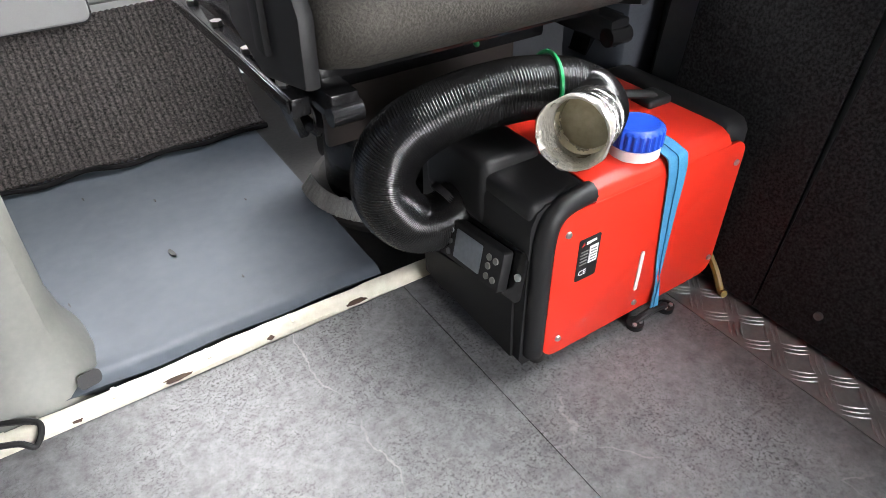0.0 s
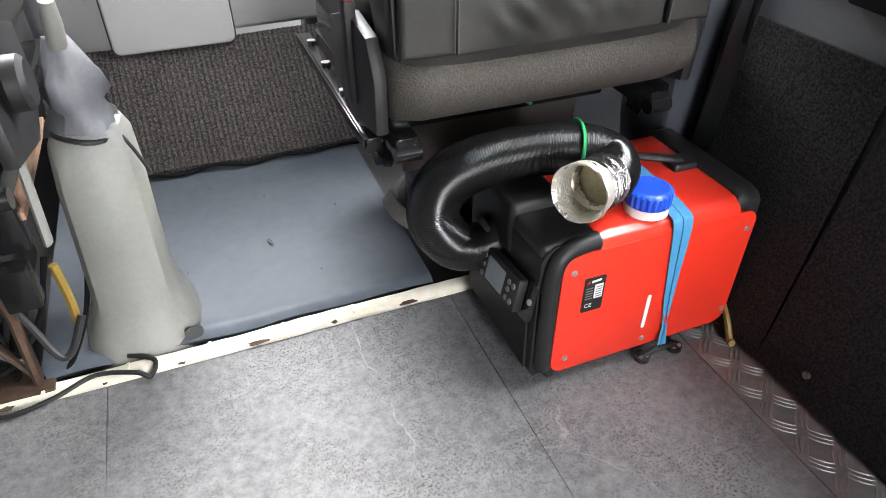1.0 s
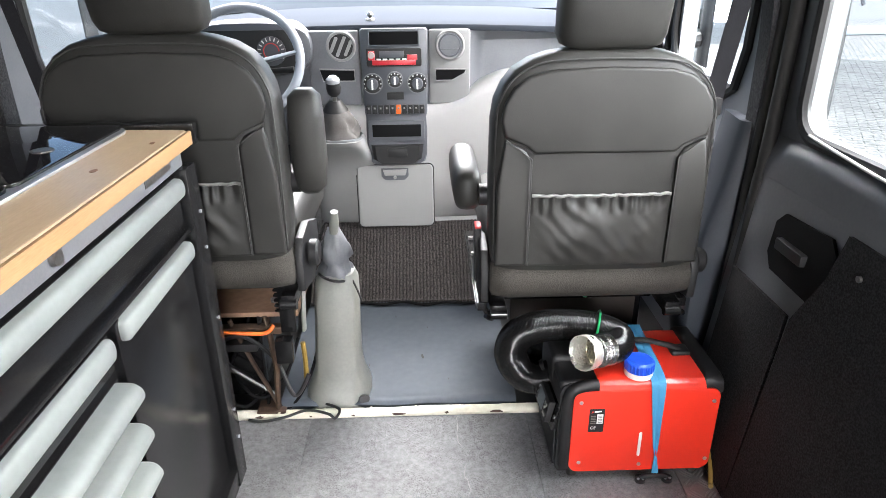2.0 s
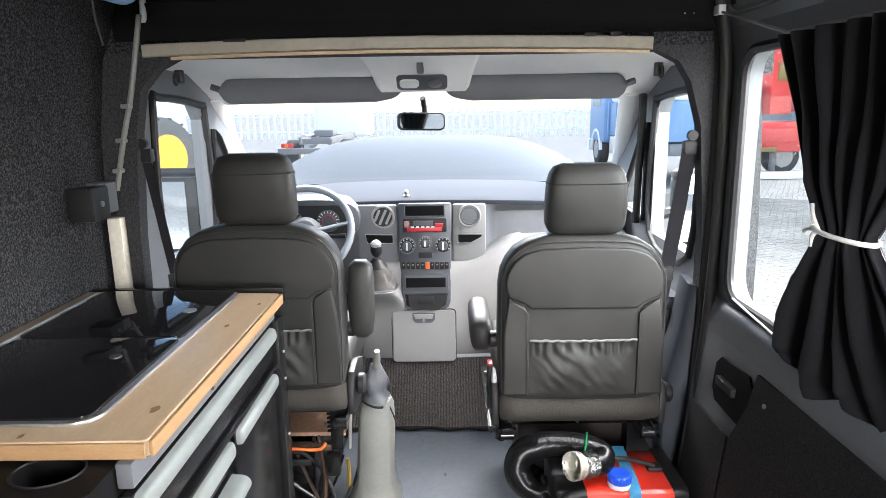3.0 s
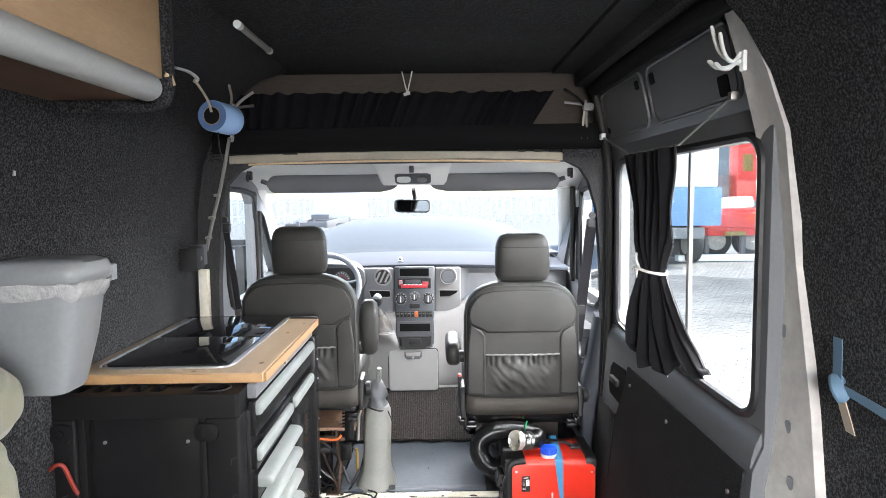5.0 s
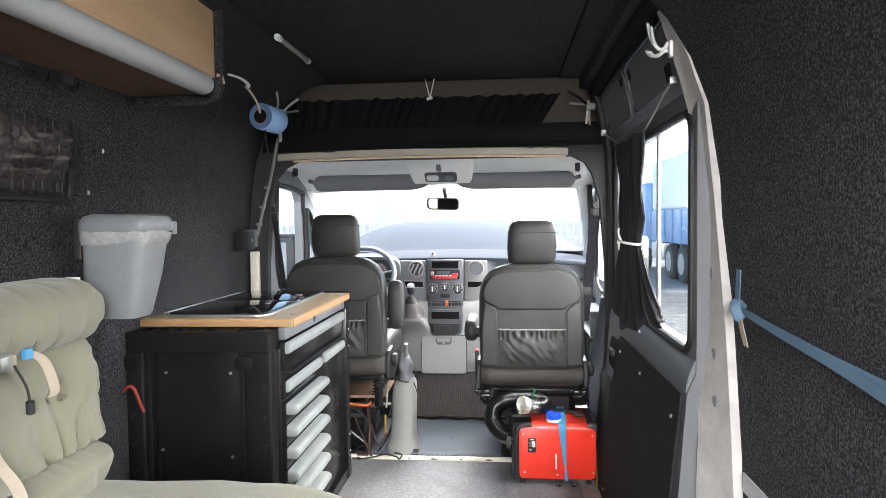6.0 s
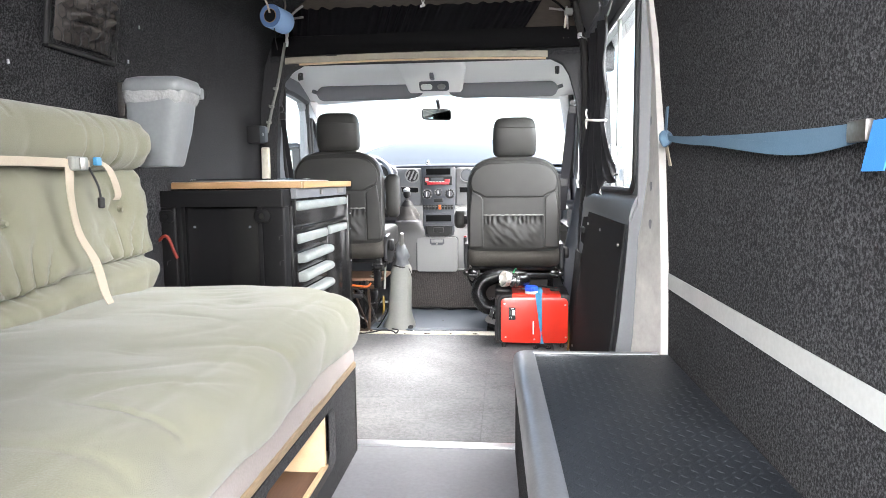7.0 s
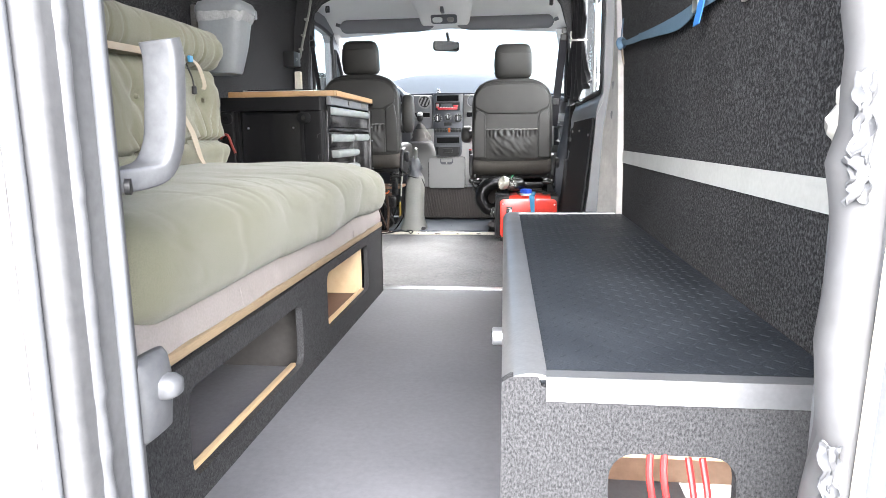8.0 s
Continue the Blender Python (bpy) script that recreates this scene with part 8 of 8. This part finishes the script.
# right wall: aluminium strip, blue ratchet strap
single("wall_strip", sheet(lambda s, t: Vector((half_width(0.55, -0.02) - 0.003, -1.578 - 1.93 * s, 0.531 + 0.047 * t)), 20, 2, 0.003), mat("pale_strip", (0.5, 0.51, 0.5), (0.4, 0.41, 0.4), 0.45, metal=0.2, scale=7, fine=90, bump=0.1), "flat aluminium strip screwed to the felt wall", "strip", at=(0.92, -2.5, 0.55))
PALEWEB = mat("pale_blue_webbing", (0.055, 0.11, 0.165), (0.09, 0.15, 0.21), 0.75, scale=10, fine=400, bump=0.6, depth=0.001)
rs = thing("ratchet_strap", (0.9, -2.2, 0.95), "pale blue lashing strap stretched along the felt wall", "strap")
pts = smooth_path([(0.882, -1.60, 0.985), (0.893, -1.75, 0.968), (0.898, -2.1, 0.945), (0.90, -2.45, 0.93), (0.902, -2.65, 0.925), (0.902, -2.94, 0.922)], 10)
part("webbing", sheet(lambda s, t: pts[min(len(pts) - 1, round(s * (len(pts) - 1)))] + Vector((0.003 * math.sin(s * 14), 0, (t - 0.5) * (0.014 + 0.010 * min(1, s * 2.5)))), len(pts) - 1, 3, 0.002), PALEWEB, rs, "", 80)
part("knot", tube(smooth_path([(0.905, -1.58, 0.985), (0.885, -1.60, 1.0), (0.875, -1.62, 0.985), (0.882, -1.63, 0.965), (0.895, -1.61, 0.97)], 5), 0.013, 8, flat=0.5), PALEWEB, rs)
for z1, dy in ((1.075, 0.02), (0.90, -0.03)):
    tl = smooth_path([(0.885, -1.605, 0.985), (0.888, -1.61 + dy * 0.5, (0.985 + z1) / 2), (0.893, -1.61 + dy, z1)], 6)
    part("tail", sheet(lambda s, t: tl[min(len(tl) - 1, round(s * (len(tl) - 1)))] + Vector((0, (t - 0.5) * 0.028, 0)), len(tl) - 1, 2, 0.002), PALEWEB if z1 > 1 else WEBBING, rs, "", 80)
low = smooth_path([(0.890, -1.95, 0.950), (0.893, -2.2, 0.925), (0.895, -2.45, 0.905), (0.897, -2.65, 0.915)], 10)
part("webbing", sheet(lambda s, t: low[min(len(low) - 1, round(s * (len(low) - 1)))] + Vector((0.003 * math.sin(s * 11), 0, (t - 0.5) * 0.022 + 0.006)), len(low) - 1, 3, 0.002), PALEWEB, rs, "", 80)
part("ratchet", box(0.887, 0.90, -2.67, -2.62, 0.91, 0.94, 0.004), STEEL, rs, "steel cam buckle")
part("tab", sheet(lambda s, t: Vector((0.888 - 0.012 * s, -2.69 - 0.05 * t, 0.935 - 0.065 * s)), 4, 3, 0.002), mat("bright_blue_webbing", (0.02, 0.13, 0.4), (0.03, 0.17, 0.46), 0.65, fine=500, bump=0.5), rs, "bright blue loose tab")
part("anchor", box(0.897, 0.906, -2.955, -2.93, 0.875, 0.965, 0.003), BODYGREY, rs, "pale anchor tag")

# hooks in the corners of the headliner
for x, z in ((-0.735, 1.462), (0.70, 1.462)):
    hg = thing("roof_hook", (x, 0.06, z), "small black clothes hook in the headliner corner", "hook", "headliner hooks")
    part("base", box(x - 0.012, x + 0.012, 0.062, 0.085, z - 0.02, z + 0.02, 0.005), PLASTIC, hg)
    part("hook", tube(smooth_path([(x, 0.07, z + 0.008), (x, 0.045, z + 0.006), (x, 0.035, z - 0.012), (x, 0.045, z - 0.024)], 5), 0.006, 8), PLASTIC, hg)


# ---- outside: paved yard with parked machines ----
def paving_mat():
    m = mat("block_paving", (0.19, 0.187, 0.181), (0.31, 0.306, 0.295), 0.85, scale=0.9, fine=14, mix=0.55, bump=0.3, depth=0.01)
    n, l = m.node_tree.nodes, m.node_tree.links
    b = n["Principled BSDF"]
    base = b.inputs["Base Color"].links[0].from_socket
    tc, br, mp = n.new("ShaderNodeTexCoord"), n.new("ShaderNodeTexBrick"), n.new("ShaderNodeMapping")
    mp.inputs["Rotation"].default_value = (0, 0, 0.5)
    l.new(tc.outputs["Object"], mp.inputs["Vector"])
    l.new(mp.outputs["Vector"], br.inputs["Vector"])
    br.inputs["Scale"].default_value, br.inputs["Mortar Size"].default_value = 1.0, 0.012
    br.inputs["Brick Width"].default_value, br.inputs["Row Height"].default_value = 0.21, 0.105
    br.inputs["Color1"].default_value, br.inputs["Color2"].default_value, br.inputs["Mortar"].default_value = (1, 1, 1, 1), (0.72, 0.72, 0.72, 1), (0.3, 0.29, 0.27, 1)
    mul = n.new("ShaderNodeMix")
    mul.data_type, mul.blend_type = "RGBA", "MULTIPLY"
    mul.inputs[0].default_value = 1.0
    l.new(base, mul.inputs[6])
    l.new(br.outputs["Color"], mul.inputs[7])
    l.new(mul.outputs[2], b.inputs["Base Color"])
    return m


G = GROUND
PAVING = paving_mat()
ground = structure("ground", box(-400, 400, -400, 600, G - 0.1, G - 0.012, 0), PAVING, "pale block-paved yard with dirty joints", "ground")
TYRE = mat("tyre_rubber", (0.03, 0.03, 0.03), (0.06, 0.06, 0.058), 0.85, fine=60, bump=0.4)
TRUCKBLUE = mat("truck_blue", (0.13, 0.25, 0.46), (0.16, 0.29, 0.5), 0.4, scale=1, fine=20)
TRUCKRED = mat("machine_red", (0.6, 0.04, 0.03), (0.5, 0.03, 0.025), 0.4, scale=1, fine=20)
FRAMEGREY = mat("chassis_grey", (0.12, 0.12, 0.13), (0.2, 0.2, 0.2), 0.6, scale=2, fine=20)
HUBYELLOW = mat("hub_yellow", (0.7, 0.3, 0.02), None, 0.5)
PALEWALL = mat("pale_cladding", (0.78, 0.78, 0.78), (0.82, 0.82, 0.81), 0.7, scale=0.4, fine=5)


def wheel(owner, c, r, w, axis=(1, 0, 0), rim=BODYGREY, lugs=0):
    c, ax = Vector(c), Vector(axis).normalized()
    t = part("tyre", tube([c - ax * w * 0.5, c - ax * w * 0.47, c - ax * w * 0.3, c + ax * w * 0.3, c + ax * w * 0.47, c + ax * w * 0.5], [r * 0.78, r * 0.93, r, r, r * 0.93, r * 0.78], 36), TYRE, owner, "black tyre")
    hubr = part("rim", tube([c + ax * w * 0.47, c + ax * w * 0.52, c + ax * w * 0.50, c + ax * w * 0.36], [r * 0.60, r * 0.57, r * 0.5, r * 0.28], 30), rim, owner, "wheel rim")
    part("rim", tube([c - ax * w * 0.47, c - ax * w * 0.52, c - ax * w * 0.50, c - ax * w * 0.36], [r * 0.60, r * 0.57, r * 0.5, r * 0.28], 30), rim, owner)
    part("hub", tube([c + ax * w * 0.3, c + ax * w * 0.5, c + ax * w * 0.53], [r * 0.2, r * 0.17, r * 0.1], 16), rim, hubr)
    if lugs:
        e1 = ax.cross(Vector((0, 0, 1))).normalized()
        for k in range(lugs):
            for s in (-1, 1):
                a = (k + 0.5 * (s > 0)) * math.tau / lugs
                d1 = e1 * math.cos(a) + Vector((0, 0, 1)) * math.sin(a)
                d2 = e1 * math.cos(a + 0.16) + Vector((0, 0, 1)) * math.sin(a + 0.16)
                part("tread_lug", tube([c + ax * s * w * 0.03 + d2 * r * 1.0, c + ax * s * w * 0.45 + d1 * r * 0.97], [r * 0.06, r * 0.05], 6, flat=0.7), TYRE, t)


ld = thing("wheel_loader", (-6.8, 13.6, G), "big yellow-hubbed wheel loader parked in the yard", "loader")
wheel(ld, (-6.75, 13.4, G + 0.95), 0.95, 0.75, (1, -0.45, 0), HUBYELLOW, 16)
wheel(ld, (-8.2, 16.6, G + 0.95), 0.95, 0.75, (1, -0.45, 0), HUBYELLOW, 0)
part("body", box(-10.2, -7.6, 13.5, 17.5, G + 1.0, G + 2.3, 0.1), mat("loader_grey", (0.3, 0.3, 0.28), (0.4, 0.39, 0.36), 0.5, scale=1, fine=10), ld)
part("cab", box(-10.0, -8.0, 14.5, 16.5, G + 2.3, G + 3.6, 0.08), FRAMEGREY, ld)

tc_ = thing("truck_chassis", (-4.4, 21, G), "bare grey truck chassis with orange tail lamps", "truck")
for x in (-4.95, -3.95):
    part("frame_rail", box(x - 0.05, x + 0.05, 20.5, 27, G + 0.85, G + 1.1, 0.01), FRAMEGREY, tc_)
for y in (20.6, 22.0, 23.5, 25):
    part("cross_member", box(-5.0, -3.9, y, y + 0.12, G + 0.88, G + 1.05, 0.01), FRAMEGREY, tc_)
part("rear_beam", box(-5.7, -3.2, 20.3, 20.45, G + 0.55, G + 0.75, 0.02), FRAMEGREY, tc_)
for x in (-5.55, -3.65):
    lampu = part("tail_lamp", box(x, x + 0.4, 20.22, 20.3, G + 0.78, G + 0.92, 0.01), REDCABLE, tc_, "red tail lamp")
    part("indicator", box(x + 0.12, x + 0.24, 20.2, 20.225, G + 0.79, G + 0.91, 0.005), ORANGE, lampu)
    wheel(tc_, (x + 0.2, 21.4, G + 0.5), 0.5, 0.5)
part("cab", box(-5.6, -3.3, 26.5, 28.8, G + 0.9, G + 3.3, 0.15, 3), PALEWALL, tc_, "pale truck cab")
part("fifth_wheel", box(-4.8, -4.1, 22.2, 23.2, G + 1.1, G + 1.3, 0.04), FRAMEGREY, tc_)
part("tank", cyl((-5.5, 23.5, G + 0.8), (-5.5, 25, G + 0.8), 0.3), ALU, tc_)

bt_ = thing("blue_truck", (5.9, 17, G), "blue flat-sided truck parked in the yard", "truck")
part("cargo_body", box(5.3, 7.6, 14.2, 19.4, G + 1.1, G + 2.1, 0.03), TRUCKBLUE, bt_, "blue drop-side body")
for k in range(6):
    part("body_rib", box(5.25, 5.3, 14.5 + 0.95 * k, 14.58 + 0.95 * k, G + 1.1, G + 2.1, 0.01), TRUCKBLUE, bt_)
part("load_cover", box(5.35, 7.55, 14.3, 19.3, G + 2.1, G + 3.7, 0.12, 3), PALEWALL, bt_, "white load cover")
part("chassis", box(5.6, 7.2, 14.3, 22.2, G + 0.75, G + 1.05, 0.02), FRAMEGREY, bt_)
for y in (15.6, 17.0, 21.1):
    wheel(bt_, (5.5, y, G + 0.53), 0.53, 0.35, (-1, 0, 0))
    wheel(bt_, (7.35, y, G + 0.53), 0.53, 0.35, (1, 0, 0))
cabp = part("cab", box(5.3, 7.6, 19.9, 22.2, G + 0.8, G + 3.1, 0.15, 3), TRUCKBLUE, bt_, "blue truck cab")
part("side_window", box(5.28, 5.31, 20.5, 21.6, G + 2.0, G + 2.7, 0.02), SCREEN, cabp)
part("wheel_arch", tube([(5.32, 21.1 + 0.65 * math.cos(w), G + 0.55 + 0.65 * math.sin(w)) for w in [k * math.pi / 12 for k in range(13)]], 0.06, 8), PALEWALL, bt_)
part("bumper", box(5.3, 7.6, 22.2, 22.4, G + 0.45, G + 0.85, 0.05), PALEWALL, bt_)
part("tank", box(5.4, 5.9, 18.1, 19.6, G + 0.5, G + 1.05, 0.05), ALU, bt_)

rm = thing("truck_crane", (9.6, 17.5, G), "red truck crane with its stubby boom raised", "crane")
part("body", box(8.0, 10.9, 16.0, 18.0, G + 0.7, G + 1.5, 0.06), TRUCKRED, rm, "red carrier body")
part("outrigger_beam", box(7.7, 11.4, 15.8, 16.1, G + 0.95, G + 1.35, 0.03), TRUCKRED, rm)
part("boom", box(9.1, 9.7, 16.6, 17.2, G + 1.7, G + 4.8, 0.04), TRUCKRED, rm, "red boom")
part("boom_plate", box(9.25, 9.55, 16.57, 16.6, G + 2.6, G + 3.1, 0.01), YELLOW, rm)
part("control_box", box(10.2, 11.0, 16.2, 16.9, G + 1.75, G + 2.4, 0.04), TRUCKBLUE, rm, "blue control box")
part("lattice", tube([(10.1, 16.1, G + 1.5), (10.1, 16.1, G + 2.6), (11.1, 16.1, G + 2.6), (11.1, 16.1, G + 1.5)], 0.03, 6), ALU, rm)
part("mast", tube([(12.3, 16.3, G + 0.9), (12.35, 16.3, G + 2.3)], [0.14, 0.1], 8), FRAMEGREY, rm)
part("cabinet", box(8.1, 9.0, 16.9, 18.4, G + 1.75, G + 2.5, 0.04), FRAMEGREY, rm)
part("counterweight", box(10.2, 11.3, 16.7, 18.4, G + 1.75, G + 2.2, 0.05), TRUCKRED, rm)
part("plate", box(8.4, 9.0, 15.77, 15.8, G + 0.72, G + 0.84, 0.005), YELLOW, rm, "yellow plate")
for x in (8.2, 9.3, 10.6):
    part("jack", cyl((x, 16.6, G), (x, 16.6, G + 0.9), 0.09, seg=14), FRAMEGREY, rm)
    wheel(rm, (x + 0.4, 17.0, G + 0.5), 0.5, 0.4, (0, -1, 0))
part("hook_block", tube([(11.35, 15.9, G + 1.2), (11.35, 15.9, G + 0.8), (11.4, 15.9, G + 0.7)], 0.05, 8), FRAMEGREY, rm)
single("ground_beam", box(7.0, 13.0, 15.6, 15.9, G, G + 0.18, 0.02), PALEWALL, "long pale beam lying on the paving", "beam", at=(10, 15.7, G))
fc = thing("palisade_fence", (0, 46, G), "pale palisade fence at the yard's far side", "fence")
for k in range(120):
    part("paling", box(-30 + 0.5 * k, -29.85 + 0.5 * k, 45.95, 46.0, G, G + 2.0, 0), PALEWALL, fc)
for z in (0.5, 1.6):
    part("rail", box(-30, 30, 46.0, 46.06, G + z, G + z + 0.08, 0), PALEWALL, fc)
HALLGREY = mat("hall_cladding", (0.2, 0.205, 0.21), (0.24, 0.245, 0.25), 0.6, scale=0.3, fine=6)
hall = thing("warehouse", (40, 48, G), "pale grey panelled warehouse across the yard", "building")
part("wall", box(23, 66, 42, 60, G + 0.5, G + 6.5, 0.05), HALLGREY, hall)
part("plinth", box(22.95, 66.05, 41.95, 60.05, G, G + 0.5, 0.02), FRAMEGREY, hall)
part("roof", box(22.6, 66.4, 41.6, 60.4, G + 6.5, G + 6.8, 0.05), FRAMEGREY, hall)
for k in range(12):
    part("panel_joint", box(25.0 + 3.2 * k, 25.06 + 3.2 * k, 41.94, 42.0, G + 0.5, G + 6.5, 0), FRAMEGREY, hall)
for k in range(2):
    part("sign_bar", box(30.2, 32.2, 41.95, 41.99, G + 2.6 - 0.7 * k, G + 2.95 - 0.7 * k, 0), FRAMEGREY, hall)

# door mirrors of the van
for sgn in (-1, 1):
    dm = thing("door_mirror", (sgn * 1.1, 0.75, 1.0), "white-backed door mirror outside the cab window", "mirror", "door mirrors")
    part("housing", box(sgn * 1.0, sgn * 1.19, 0.72, 0.80, 0.78, 1.10, 0.03, 3), PLASTIC, dm)
    part("glass", box(sgn * 1.015, sgn * 1.175, 0.715, 0.719, 0.80, 1.08, 0.001), bpy.data.materials["mirror_glass"], dm)
    part("arm", tube([(sgn * 0.92, 0.78, 0.9), (sgn * 1.02, 0.77, 0.92)], 0.025, 8), PLASTIC, dm)


# ---- the yard's paving blocks, as far as the side window shows them ----
BLOCK = mat("paving_block", (0.05, 0.049, 0.047), (0.165, 0.163, 0.156), 0.85, scale=0.9, fine=22, mix=0.5, bump=0.4, depth=0.004, contrast=0.16)
TURN = Matrix.Rotation(-0.5, 4, "Z")


def block_verts(w, d, h, c=0.008):
    low = [(-w, -d, -0.03), (w, -d, -0.03), (w, d, -0.03), (-w, d, -0.03)]
    mid = [(x, y, h - c * 0.6) for x, y, z in low]
    top = [(x - math.copysign(c, x), y - math.copysign(c, y), h) for x, y, z in low]
    return low + mid + top


FACES = [(i + 4 * k, (i + 1) % 4 + 4 * k, (i + 1) % 4 + 4 * k + 4, i + 4 * k + 4) for k in (0, 1) for i in range(4)] + [(8, 9, 10, 11)]
shapes = []
for k in range(4):
    me = bpy.data.meshes.new("paving_block")
    me.from_pydata(block_verts(0.101, 0.0485, -0.002 + 0.0012 * k), [], FACES)
    me.materials.append(BLOCK)
    shapes.append(me)
rest_v, rest_f, single_blocks = [], [], 0
for i in range(-14, 75):
    for j in range(-60, 130):
        p = TURN @ Vector((0.212 * i + 0.106 * (j % 2), 0.107 * j, 0))
        if not (1.5 < p.x < 10.5 and -0.9 < p.y < 14):
            continue
        near = 2.2 < p.x < 4.4 and 1.6 < p.y < 4.6
        m = Matrix.Translation((p.x, p.y, G)) @ Matrix.Rotation(-0.5 + random.uniform(-0.02, 0.02), 4, "Z") @ Matrix.Rotation(random.uniform(-0.02, 0.02), 4, "X")
        if near and single_blocks < 300:
            ob = new("paving_block", shapes[random.randrange(4)])
            ob.parent = ground
            ob.matrix_basis = m
            single_blocks += 1
        else:
            b0 = len(rest_v)
            rest_v += [m @ Vector(v) for v in block_verts(0.101, 0.0485, random.uniform(-0.003, 0.002))]
            rest_f += [tuple(q + b0 for q in f) for f in FACES]
me = bpy.data.meshes.new("paving_field")
me.from_pydata(rest_v, [], rest_f)
me.materials.append(BLOCK)
field = new("paving_field", me)
field.parent = ground
tagged(field, kind="stuff")
